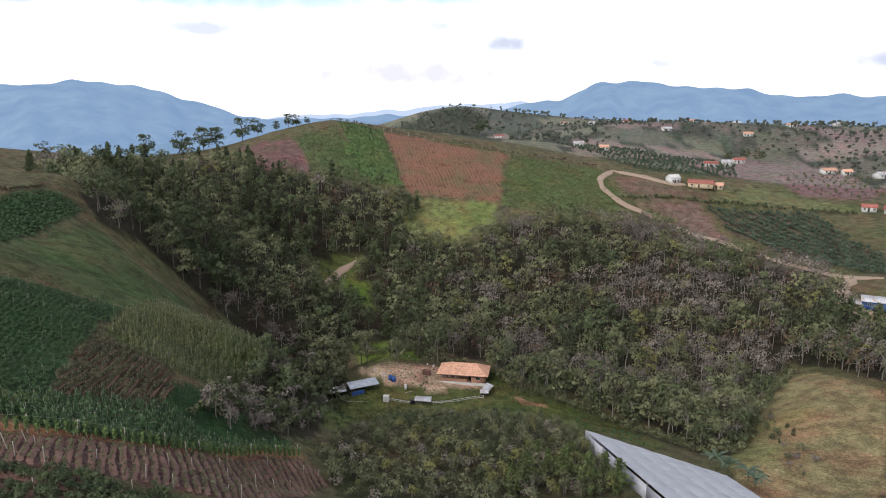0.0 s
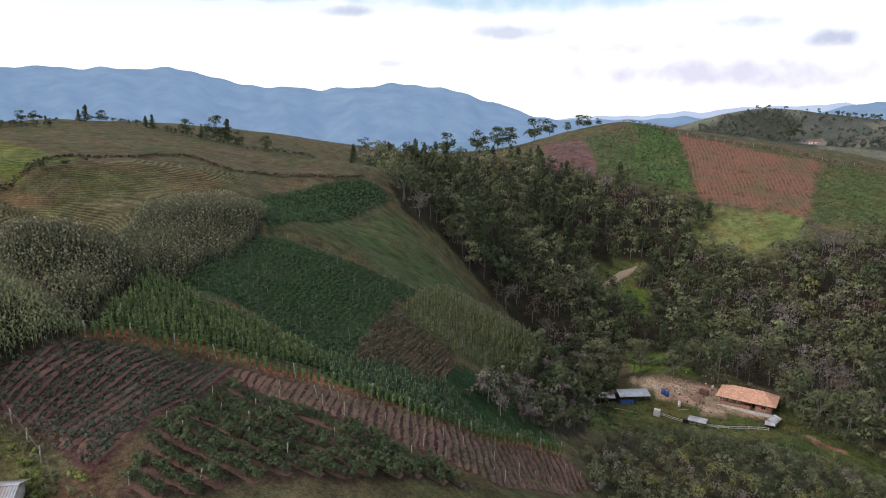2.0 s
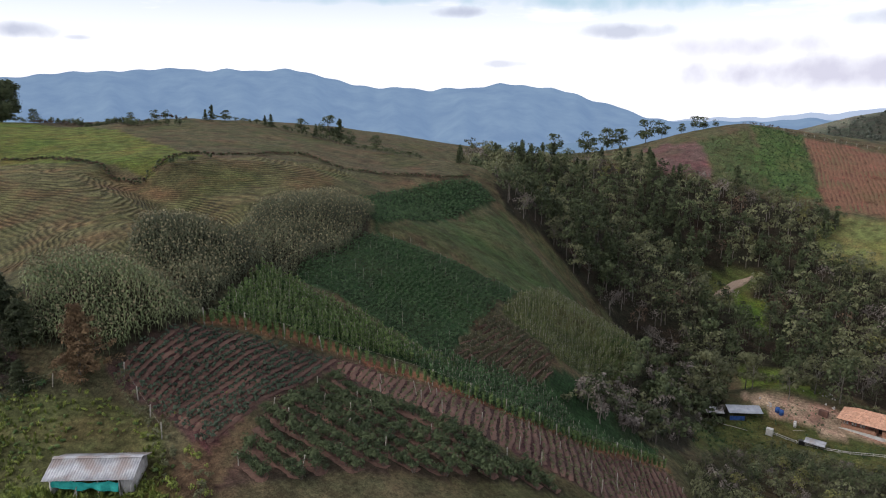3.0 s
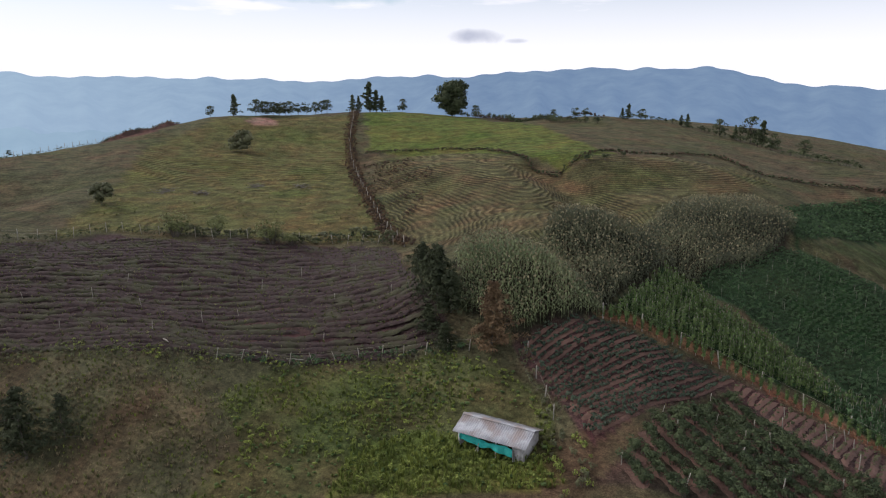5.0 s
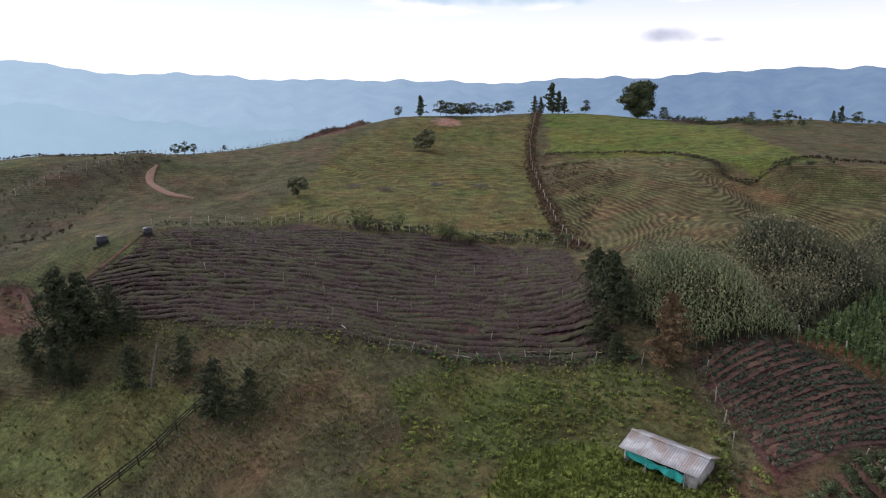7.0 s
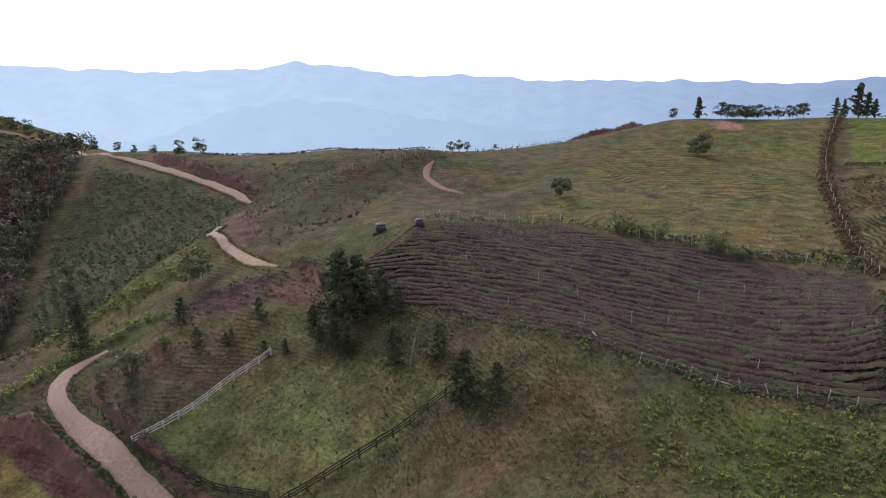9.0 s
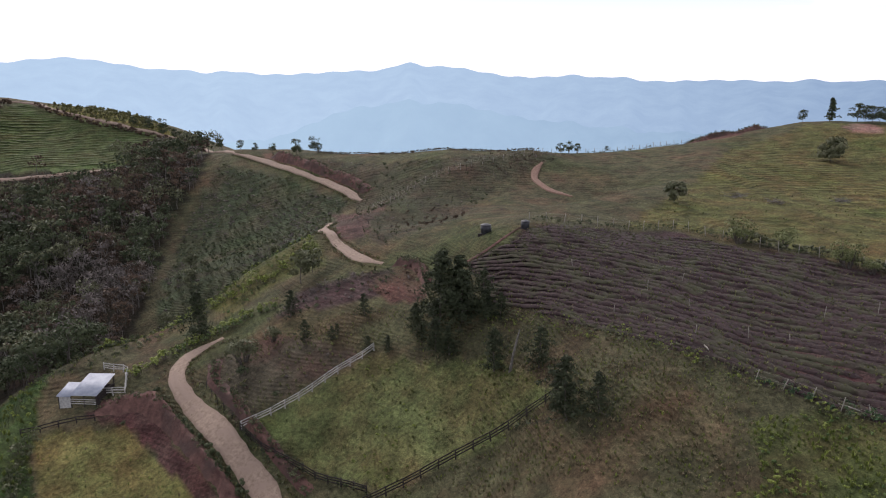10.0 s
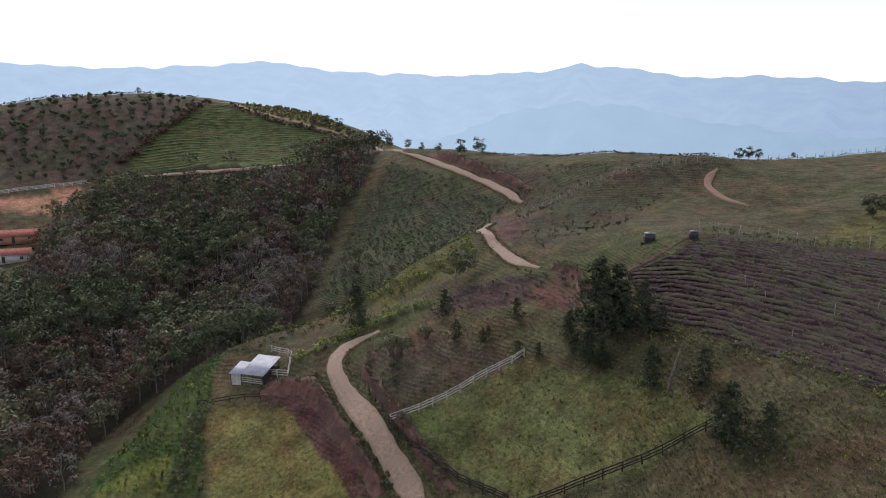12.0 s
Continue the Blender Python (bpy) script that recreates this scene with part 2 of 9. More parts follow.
material("leaf_young", (0.045, 0.062, 0.020), (0.10, 0.125, 0.045), 0.5, rough=0.7, bump=0, island=0.2, detail=3.0, ragged=5.0)
material("leaf_pale", (0.105, 0.118, 0.045), (0.20, 0.215, 0.09), 0.5, rough=0.7, bump=0, island=0.25, detail=3.0)
material("leaf_rust", (0.056, 0.038, 0.027), (0.112, 0.074, 0.047), 0.5, rough=0.8, bump=0, island=0.14, detail=4.0, ragged=5.0)
material("tassel", (0.14, 0.125, 0.075), (0.27, 0.24, 0.15), 0.5, rough=0.8, bump=0, island=0.45, detail=3.0)
material("maize_leaf", (0.078, 0.105, 0.044), (0.205, 0.225, 0.112), 0.16, rough=0.6, bump=0, island=0.32, detail=4.0)
# darker maize: on the knoll the slope's shade is put into this colour
material("maize_dark", (0.050, 0.058, 0.032), (0.13, 0.136, 0.075), 0.16, rough=0.65, bump=0, island=0.32, detail=4.0)
material("blade", (0.075, 0.09, 0.03), (0.215, 0.22, 0.085), 0.35, rough=0.7, bump=0, island=0.45, detail=4.0)
material("blade_dry", (0.13, 0.105, 0.062), (0.26, 0.21, 0.125), 0.35, rough=0.8, bump=0, island=0.3, detail=4.0)
material("leaf_bean", (0.034, 0.067, 0.028), (0.076, 0.126, 0.052), 0.5, rough=0.6, bump=0, island=0.3, detail=3.0)
material("leaf_potato", (0.032, 0.050, 0.032), (0.072, 0.097, 0.062), 0.5, rough=0.6, bump=0, island=0.3, detail=3.0)
material("leaf_copper", (0.085, 0.052, 0.03), (0.175, 0.115, 0.06), 0.5, rough=0.8, bump=0, island=0.22, detail=3.0, ragged=4.5)
# leaves of the far woods, greyed and lightened to carry distance haze
material("leaf_far_hazed", (0.046, 0.056, 0.042), (0.095, 0.105, 0.082), 0.1, rough=0.8, bump=0, island=0.25, detail=3.0)
material("leaf_coffee", (0.034, 0.054, 0.034), (0.078, 0.105, 0.068), 0.2, rough=0.75, bump=0, island=0.25, detail=3.0)
material("leaf_ripe", (0.065, 0.078, 0.030), (0.135, 0.148, 0.058), 0.3, rough=0.65, bump=0, island=0.3, detail=3.0)
material("leaf_half", (0.050, 0.050, 0.026), (0.10, 0.094, 0.05), 0.3, rough=0.7, bump=0, island=0.3, detail=3.0)
material("bark", (0.06, 0.05, 0.04), (0.16, 0.14, 0.12), 3.0, bump=0.5)
material("bark_pale", (0.11, 0.10, 0.085), (0.23, 0.21, 0.185), 3.0, bump=0.4)
material("post_pale", (0.20, 0.18, 0.15), (0.38, 0.35, 0.30), 4.0, bump=0.4)
material("timber_dark", (0.022, 0.018, 0.016), (0.06, 0.05, 0.045), 4.0, bump=0.4)
material("timber_grey", (0.30, 0.29, 0.27), (0.56, 0.54, 0.50), 3.0, bump=0.4)
material("zinc", (0.28, 0.28, 0.30), (0.52, 0.52, 0.54), 0.9, rough=0.5, bump=0.1, patch=(0.30, 0.25, 0.23), patch_scale=0.5, spec=0.5)
material("zinc_bright", (0.24, 0.26, 0.30), (0.37, 0.39, 0.43), 0.8, rough=0.6, bump=0.1, spec=0.5)
material("clay_tile", (0.44, 0.23, 0.15), (0.62, 0.37, 0.26), 1.6, bump=0.3, island=0.16)
material("red_roof", (0.22, 0.075, 0.06), (0.36, 0.14, 0.11), 1.2, bump=0.3, island=0.12)
material("red_path", (0.17, 0.10, 0.072), (0.27, 0.175, 0.13), 2.0, bump=0.4)
material("brick", (0.24, 0.12, 0.08), (0.40, 0.23, 0.16), 2.5, bump=0.3)
material("plaster", (0.42, 0.41, 0.39), (0.58, 0.57, 0.55), 1.2, bump=0.1)
material("plaster_yellow", (0.42, 0.33, 0.22), (0.54, 0.43, 0.30), 1.2, bump=0.1)
material("block", (0.30, 0.28, 0.27), (0.48, 0.46, 0.44), 2.0, bump=0.3)
material("netting", (0.02, 0.30, 0.27), (0.06, 0.50, 0.44), 1.5, bump=0.5)
material("blue_sheet", (0.02, 0.05, 0.16), (0.05, 0.12, 0.34), 1.5, bump=0.4)
material("black_plastic", (0.008, 0.008, 0.010), (0.022, 0.022, 0.026), 2.0, rough=0.45, bump=0.05, spec=0.5)
material("film", (0.27, 0.275, 0.31), (0.37, 0.375, 0.41), 0.5, rough=0.35, bump=0.1, spec=0.5)
material("dark_opening", (0.008, 0.008, 0.008), (0.02, 0.02, 0.02), 2.0, bump=0)
# ---- landform: ridge, shelf and valley heights (x, y, z) that a thin smooth sheet is bent over ----
NORTH_HILL = [
    (-159.8, 399.2, 63.7), (-129.8, 404.7, 57.6), (-58.1, 410.9, 46.5), (-0.3, 420.0, 35.6), (-180.7, 373.6, 57.1),
    (-195.6, 354.6, 49.9), (-208.5, 335.5, 47.1), (-219.1, 298.1, 45.9), (-227.2, 252.9, 47.7), (-73.4, 337.1, 29.1),
    (-17.5, 334.5, 22.8), (-103.4, 339.6, 34.9), (-148.3, 317.0, 41.8), (-67.0, 307.8, 21.8), (-129.4, 362.6, 48.2),
    (24.4, 399.3, 30.0),
]
NORTH_SLOPE = [
    (-105.6, 264.7, 5.1), (-165.1, 238.4, 28.7), (-131.1, 241.8, 20.7), (-34.3, 262.8, 3.2), (8.7, 269.9, 4.2),
    (43.7, 306.9, 13.5), (-161.9, 276.0, 34.6), (-192.9, 229.8, 37.9), (-61.6, 283.4, 13.0), (-71.9, 202.6, -5.2),
    (-59.9, 237.6, -0.0), (-9.9, 224.8, -4.0),
]
FARM_SHELF = [
    (-37.7, 186.2, -3.5), (-56.8, 184.4, -1.2), (-63.9, 174.7, -2.1), (-44.1, 174.5, -4.4), (-13.2, 177.5, -3.0),
    (-23.7, 186.5, -3.1), (7.3, 164.8, -1.7), (-63.6, 194.9, 1.9),
]
EAST_SLOPE = [
    (37.2, 363.1, 13.7), (68.3, 317.7, 11.2), (89.1, 276.0, 12.3), (88.5, 249.8, 10.5), (54.1, 208.1, 0.9),
    (64.6, 178.7, 9.4), (33.7, 217.4, -1.1), (32.1, 156.8, 0.4), (49.1, 157.5, 7.6), (88.3, 359.3, 18.2),
    (109.9, 300.5, 14.0), (63.9, 231.3, 4.0), (22.3, 180.6, -4.6),
]
SOUTH_KNOLL = [
    (-23.6, 109.5, 18.5), (-34.8, 96.9, 20.8), (-10.2, 105.5, 18.2), (-0.6, 132.0, 12.5), (12.0, 103.3, 18.5),
    (29.4, 121.5, 9.8), (-46.4, 108.5, 19.5), (-44.3, 143.3, 7.1),
]
VINE_SPUR = [
    (-47.2, 64.6, 39.5), (-51.4, 50.4, 47.1), (-40.5, 82.6, 29.4), (-35.5, 80.5, 26.5), (-72.0, 33.9, 54.9),
    (-63.0, 60.9, 44.5), (-69.7, 53.1, 49.0), (-46.2, 76.8, 32.6), (-59.2, 40.3, 47.2), (-65.9, 90.1, 39.9),
    (-89.9, 80.4, 50.5), (-72.0, 79.9, 42.1), (-69.4, 132.6, 26.3), (-96.9, 141.7, 29.2), (-72.5, 86.2, 40.4),
    (-97.2, 94.5, 50.1), (-92.5, 117.6, 39.3), (-61.0, 100.6, 28.7), (-128.0, 133.0, 47.0), (-111.9, 146.9, 39.3),
    (-125.1, 106.9, 53.6), (-135.7, 153.1, 48.5), (-157.5, 180.6, 54.9), (-151.3, 145.1, 56.4), (-63.2, 111.3, 25.3),
]
MAIZE_HILL = [
    (-100.1, 44.6, 60.3), (-89.4, 31.0, 59.0), (-78.2, 23.3, 57.4), (-87.8, 47.1, 56.2), (-114.5, 76.4, 56.8),
    (-98.7, 58.2, 56.8), (-114.3, 88.6, 56.4), (-149.8, 75.2, 58.7), (-140.0, 52.8, 57.5), (-130.8, 54.2, 56.4),
    (-132.8, 68.8, 58.0), (-181.5, 114.6, 63.1), (-173.2, 64.0, 63.0), (-170.5, 146.2, 56.7), (-205.5, 150.3, 61.5),
    (-239.4, 144.4, 65.9), (-284.5, 122.1, 70.4), (-185.1, 174.8, 57.5),
]
WEST_HILL = [
    (-57.2, 16.5, 47.7), (-54.8, 1.0, 47.2), (-78.7, -4.5, 49.6), (-98.7, 3.0, 51.0), (-133.7, -6.3, 52.7),
    (-124.1, 19.6, 52.6), (-75.7, -22.7, 51.6), (-131.0, -36.7, 55.5), (-171.0, -41.9, 56.6), (-250.4, -15.8, 61.4),
    (-195.6, 7.3, 54.8), (-321.0, 33.5, 71.4), (-315.8, 0.4, 70.3), (-309.4, -30.8, 69.9), (-285.8, -54.9, 64.6),
    (-261.8, -70.2, 61.6), (-321.3, 77.9, 69.5), (-300.7, 110.8, 65.8), (-223.6, 56.1, 61.9), (-159.2, 45.3, 57.7),
    (-97.5, -16.8, 52.0), (-112.1, -40.3, 55.7), (-213.3, -33.7, 58.0), (-67.3, 31.5, 52.6), (-61.1, 26.0, 50.7),
    (-75.1, 14.9, 50.2), (-55.0, 31.3, 51.1),
]
SADDLE = [
    (-181.5, -120.1, 60.6), (-205.1, -99.1, 61.6), (-228.3, -82.8, 61.0), (-108.5, -57.4, 57.3), (-105.4, -77.2, 49.6),
    (-176.3, -78.1, 54.1), (-159.8, -98.6, 54.8), (-132.7, -94.0, 51.8), (-120.0, -106.5, 50.2), (-163.5, -128.0, 49.9),
    (-174.2, -161.4, 54.4), (-179.8, -197.9, 58.8), (-102.8, -63.2, 50.2), (-79.1, -35.8, 46.2), (-80.6, -63.4, 41.3),
    (-89.2, -54.8, 47.2), (-85.8, -80.2, 44.2), (-71.9, -48.4, 41.0), (-73.2, -74.4, 40.0),
]
PADDOCK = [
    (-62.6, -70.6, 35.5), (-66.9, -89.9, 37.9), (-76.7, -95.1, 38.0), (-73.1, -63.3, 38.8), (-64.9, -57.5, 31.5),
    (-60.4, -64.6, 31.1), (-55.5, -96.9, 34.3), (-62.7, -95.1, 35.6), (-59.5, -73.1, 33.1), (-51.0, -92.4, 32.5),
    (-47.4, -78.5, 28.0), (-53.4, -70.1, 29.2), (-60.0, -84.9, 32.1), (-72.5, -48.1, 36.3), (-69.0, -34.5, 38.2),
]
SOUTH_SLOPE = [
    (-55.8, -115.6, 33.6), (-44.1, -112.7, 25.7), (-30.7, -98.0, 26.5), (-96.3, -120.5, 34.5), (-102.2, -115.7, 42.1),
    (-118.4, -114.4, 46.3), (-85.3, -122.1, 31.4), (-110.7, -159.3, 32.6), (-89.8, -171.4, 27.7), (-133.3, -173.9, 36.8),
    (-160.6, -184.1, 49.3), (-87.6, -221.4, 36.1), (-111.5, -193.9, 36.9), (-56.6, -199.7, 31.5), (-67.0, -154.3, 27.8),
    (-39.6, -142.2, 25.9),
]
SOUTH_HILL = [
    (-174.7, -347.0, 76.2), (-151.2, -373.7, 80.3), (-119.4, -384.7, 78.3), (-90.2, -376.8, 73.7), (-123.7, -309.3, 54.1),
    (-172.0, -303.3, 62.4), (-207.9, -268.0, 59.9), (-165.3, -255.0, 51.7), (-141.6, -268.5, 50.4), (-98.1, -297.0, 45.2),
    (-73.7, -283.1, 39.3), (-56.6, -246.0, 27.8), (-201.7, -290.9, 67.3), (-193.4, -215.3, 58.4),
]
PLATEAU = [
    (-54.7, 948.4, 42.2), (91.9, 995.8, 37.7), (226.2, 974.1, 40.4), (304.1, 900.0, 42.8), (-151.2, 988.5, 49.5),
    (-212.4, 1018.1, 60.2), (-271.2, 962.5, 41.3), (-64.1, 616.7, 39.1), (104.8, 631.4, 35.6), (185.0, 612.7, 38.6),
]
HIDDEN_GROUND = [
    (-0.0, 0.0, 38.0), (19.4, 35.0, 36.0), (-31.1, 25.2, 47.0), (-39.3, -7.6, 44.0), (-31.5, -38.9, 38.0),
    (-9.4, -59.3, 28.0), (56.0, 21.5, 30.0), (62.2, -50.3, 25.0), (-19.4, -35.0, 40.0), (-373.0, 302.1, 50.0),
    (-305.6, 420.7, 20.0), (-186.4, 485.5, 40.0), (-438.5, 195.2, 55.0), (-454.3, 72.0, 48.0), (-417.7, -43.9, 25.0),
    (-354.8, -136.2, 14.0), (-308.6, -185.4, 10.0), (-317.0, -275.5, 15.0), (-312.0, -107.4, 40.0), (-271.1, -150.3, 36.0),
    (-268.4, -397.9, 55.0), (-172.0, -448.1, 50.0), (-27.9, -399.0, 60.0), (167.8, 248.7, 25.0), (100.7, 149.2, 10.0),
    (188.7, 164.0, 20.0), (200.0, 3.5, 10.0), (233.1, -188.8, 0.0), (47.7, -245.4, 20.0), (2.1, -120.0, 25.0),
]
HIDDEN_GROUND_B = [
    (47.7, -245.4, 40.0), (26.7, -137.4, 25.0), (-72.3, 148.3, 2.0), (-53.8, 140.0, 3.0), (-104.2, 188.0, 3.0),
    (-93.5, 210.1, 4.0), (10.5, 149.6, 5.0), (48.8, 141.8, 8.0),
]
FAR_GROUND = [
    (101.7, 642.0, 42.0), (-10.8, 619.9, 50.0), (284.7, 639.5, 44.0), (377.6, 466.3, 42.0), (-270.3, 1271.6, 10.0),
    (195.5, 1234.6, 30.0), (508.4, 1141.9, 28.0), (-350.7, 719.0, -40.0), (-621.7, 503.5, -60.0), (-790.2, 125.1, -80.0),
    (-746.9, -286.7, -80.0), (-503.5, -621.7, -40.0), (-125.1, -790.2, 20.0), (653.5, 250.9, 30.0), (544.0, -440.5, 20.0),
    (12.2, -699.9, 20.0), (234.7, 1481.5, 18.0), (727.2, 1311.9, 20.0), (-286.2, 1472.4, -20.0), (-1049.7, 1207.5, -100.0),
    (-1580.3, 250.3, -150.0), (-1371.5, -824.1, -150.0), (-520.9, -1512.8, -60.0), (1493.7, 573.4, 20.0), (1243.4, -1006.9, 40.0),
]
LANDFORM = np.array(NORTH_HILL + NORTH_SLOPE + FARM_SHELF + EAST_SLOPE + SOUTH_KNOLL + VINE_SPUR + MAIZE_HILL + WEST_HILL + SADDLE + PADDOCK + SOUTH_SLOPE + SOUTH_HILL + PLATEAU + HIDDEN_GROUND + HIDDEN_GROUND_B + FAR_GROUND)

# ---- plan: outlines of plots and lines of roads, fences and hedges (x, y) ----
WOOD_NORTH = [
    (-234.5, 251.8), (-228.9, 282.8), (-199.5, 305.6), (-175.4, 317.0), (-153.9, 309.8), (-126.9, 322.0), (-95.0, 331.1),
    (-84.2, 322.9), (-85.7, 293.3), (-63.0, 290.1), (-50.5, 289.8), (-46.6, 311.0), (-17.0, 327.3), (11.9, 348.1),
    (31.4, 358.6), (46.2, 309.1), (81.9, 292.6), (81.2, 253.9), (85.2, 225.0), (71.0, 183.8), (68.0, 201.7),
    (57.1, 215.3), (40.5, 183.3), (30.5, 154.9), (23.7, 158.1), (15.0, 177.8), (-7.9, 191.9), (-21.8, 197.8),
    (-31.8, 206.6), (-49.9, 205.0), (-77.9, 214.3), (-86.8, 196.3), (-115.5, 186.2), (-123.7, 182.0), (-130.8, 173.4),
    (-135.5, 162.9),
]
WOOD_SOUTH = [
    (-106.2, -289.4), (-132.8, -285.9), (-159.9, -255.1), (-176.9, -255.3), (-195.9, -232.7), (-158.4, -196.9), (-139.1, -187.6),
    (-120.2, -167.4), (-98.1, -143.4), (-83.8, -133.3), (-66.0, -115.8), (-54.8, -118.3), (-46.6, -123.8), (-36.8, -117.9),
    (-31.0, -100.5), (-22.8, -98.0), (-18.0, -112.0), (-46.0, -211.2), (-65.1, -253.5), (-78.8, -269.3), (-97.0, -282.2),
]
WOOD_EAST = [
    (57.0, 212.0), (63.0, 208.0), (70.5, 180.0), (78.0, 170.0), (96.0, 205.0), (88.0, 232.0), (72.0, 236.0),
]
CLEARING_TRACK = [
    (-119.7, 266.0), (-110.5, 277.8), (-98.7, 280.8), (-97.4, 262.6), (-101.1, 247.3), (-110.3, 252.4),
]
CLEARING_LOWER = [
    (-103.3, 265.4), (-92.6, 263.0), (-81.0, 238.9), (-85.6, 236.2), (-95.0, 246.3),
]
CLEARING_FARM = [
    (-79.0, 211.7), (-66.2, 215.5), (-50.7, 201.0), (-55.5, 191.8), (-70.3, 192.9),
]
PASTURE_NORTH = [
    (-92.9, 323.5), (-83.5, 331.3), (-50.7, 337.0), (-47.0, 313.7), (-54.7, 305.4), (-58.6, 292.8), (-81.8, 293.5),
    (-89.8, 307.9),
]
PASTURE_EAST = [
    (53.8, 207.0), (60.5, 204.7), (67.4, 173.1), (51.4, 126.0), (24.4, 115.7), (28.3, 142.6), (38.9, 175.1),
]
FARM_GRASS = [
    (-69.6, 163.6), (-64.0, 175.1), (-60.8, 185.9), (-45.2, 192.9), (-28.9, 199.0), (-19.1, 188.6), (-7.7, 187.0),
    (7.7, 175.5), (16.2, 146.7), (13.0, 136.2), (0.5, 146.9), (-13.3, 162.0), (-24.6, 161.2), (-46.5, 171.4),
    (-45.6, 127.6), (-48.2, 110.4),
]
YARD = [
    (-69.7, 188.6), (-58.4, 189.6), (-45.9, 192.4), (-31.9, 196.0), (-31.0, 186.2), (-44.4, 182.3), (-55.7, 180.8),
    (-65.1, 183.0),
]
SCRUB_KNOLL = [
    (-42.6, 94.8), (-45.5, 123.9), (-45.4, 167.6), (-23.1, 151.4), (-11.8, 159.6), (-1.7, 130.1), (5.9, 99.7),
    (-32.5, 79.0),
]
GULLY = [
    (-55.1, 79.8), (-62.5, 102.5), (-66.0, 123.7), (-95.9, 199.6), (-79.1, 196.0), (-67.0, 174.0), (-54.3, 124.7),
    (-45.8, 102.4), (-49.3, 84.4),
]
MAROON_PLOT = [
    (-195.4, 354.3), (-169.2, 367.3), (-141.3, 321.3), (-161.4, 313.2),
]
GREEN_PLOT = [
    (-168.8, 364.2), (-152.8, 388.4), (-121.2, 332.1), (-140.0, 322.4),
]
BRIGHT_PLOT = [
    (-155.1, 396.3), (-131.4, 404.0), (-98.1, 338.0), (-121.1, 333.5),
]
RED_PLOT = [
    (-129.9, 402.6), (-57.3, 406.0), (-50.0, 340.0), (-95.1, 335.5),
]
BEAN_PLOT = [
    (-54.4, 406.4), (-2.3, 423.0), (11.5, 357.7), (-47.6, 331.4),
]
BROWN_STRIP = [
    (7.8, 418.5), (39.8, 403.7), (57.6, 403.4), (51.1, 396.9), (12.3, 395.3),
]
BARE_STRIP = [
    (12.2, 380.6), (50.5, 390.2), (58.6, 363.5), (37.5, 368.1),
]
COFFEE_ROWS = [
    (51.8, 388.3), (101.5, 373.8), (113.5, 311.6), (104.3, 283.9), (85.8, 307.9), (64.5, 351.4),
]
COFFEE_UPPER = [
    (-33.3, 487.5), (2.7, 510.4), (84.0, 500.3), (77.8, 440.4), (19.4, 435.1),
]
FALLOW_EAST = [
    (28.3, 351.6), (51.1, 345.1), (72.0, 313.9), (55.2, 294.3), (32.9, 315.0),
]
PURPLE_PLOT = [
    (104.4, 463.8), (164.3, 495.0), (147.7, 417.9), (131.5, 398.8), (100.1, 415.4),
]
SOIL_PLOT = [
    (-70.7, 22.9), (-72.1, 33.7), (-65.2, 47.9), (-54.2, 25.1),
]
SOIL_STRIP = [
    (-65.2, 47.9), (-50.0, 61.8), (-41.8, 87.1), (-35.9, 84.2), (-33.2, 55.7), (-48.9, 47.2), (-63.1, 45.5),
]
BUSH_ROWS = [
    (-56.4, 32.0), (-62.5, 44.3), (-49.1, 46.6), (-33.2, 51.5), (-48.7, 22.7),
]
BEAN_LIGHT = [
    (-74.0, 35.5), (-85.9, 49.9), (-75.6, 57.9), (-61.6, 64.3), (-64.8, 56.5), (-70.5, 46.1),
]
BEAN_DARK = [
    (-88.7, 55.0), (-104.0, 81.7), (-87.5, 110.5), (-69.8, 73.0), (-64.4, 66.1), (-77.6, 59.4),
]
BEAN_LOW = [
    (-66.6, 58.2), (-64.3, 66.6), (-56.9, 78.2), (-49.3, 75.8), (-43.8, 91.1), (-48.2, 66.3), (-54.6, 58.5),
]
BROWN_CROP = [
    (-66.8, 68.6), (-78.2, 92.1), (-62.5, 89.6), (-57.0, 75.5), (-61.1, 69.0),
]
YELLOW_CROP = [
    (-79.1, 94.8), (-87.2, 112.4), (-102.4, 162.7), (-100.2, 193.1), (-65.8, 121.2), (-62.6, 90.5),
]
MAIZE_FRONT = [
    (-78.4, 18.7), (-92.5, 21.5), (-102.7, 25.4), (-100.3, 29.7), (-92.0, 32.1), (-88.9, 35.2), (-79.3, 34.2),
    (-75.2, 34.9), (-72.9, 34.2), (-71.6, 30.3), (-70.9, 24.4), (-71.5, 23.3),
]
MAIZE_MID = [
    (-85.8, 30.4), (-96.5, 36.6), (-100.6, 41.5), (-122.9, 54.8), (-93.4, 46.3), (-88.4, 52.8), (-79.3, 40.9),
    (-73.9, 34.5), (-77.7, 32.6),
]
MAIZE_BACK = [
    (-103.5, 54.2), (-120.0, 71.2), (-133.7, 98.8), (-110.3, 91.2), (-96.6, 73.3), (-88.8, 55.4),
]
LEAFY_CROP = [
    (-130.1, 99.0), (-144.0, 127.3), (-148.4, 163.3), (-138.2, 161.7), (-121.4, 118.1), (-104.1, 86.0),
]
GRASS_SPUR = [
    (-105.0, 92.6), (-121.3, 117.0), (-133.4, 160.8), (-107.4, 146.1), (-102.0, 159.0), (-87.9, 111.7), (-98.5, 99.0),
]
GRASS_TOP = [
    (-320.5, 34.7), (-347.9, 87.4), (-252.3, 95.0), (-170.9, 83.8), (-166.7, 67.3), (-190.7, 63.8), (-239.8, 27.7),
]
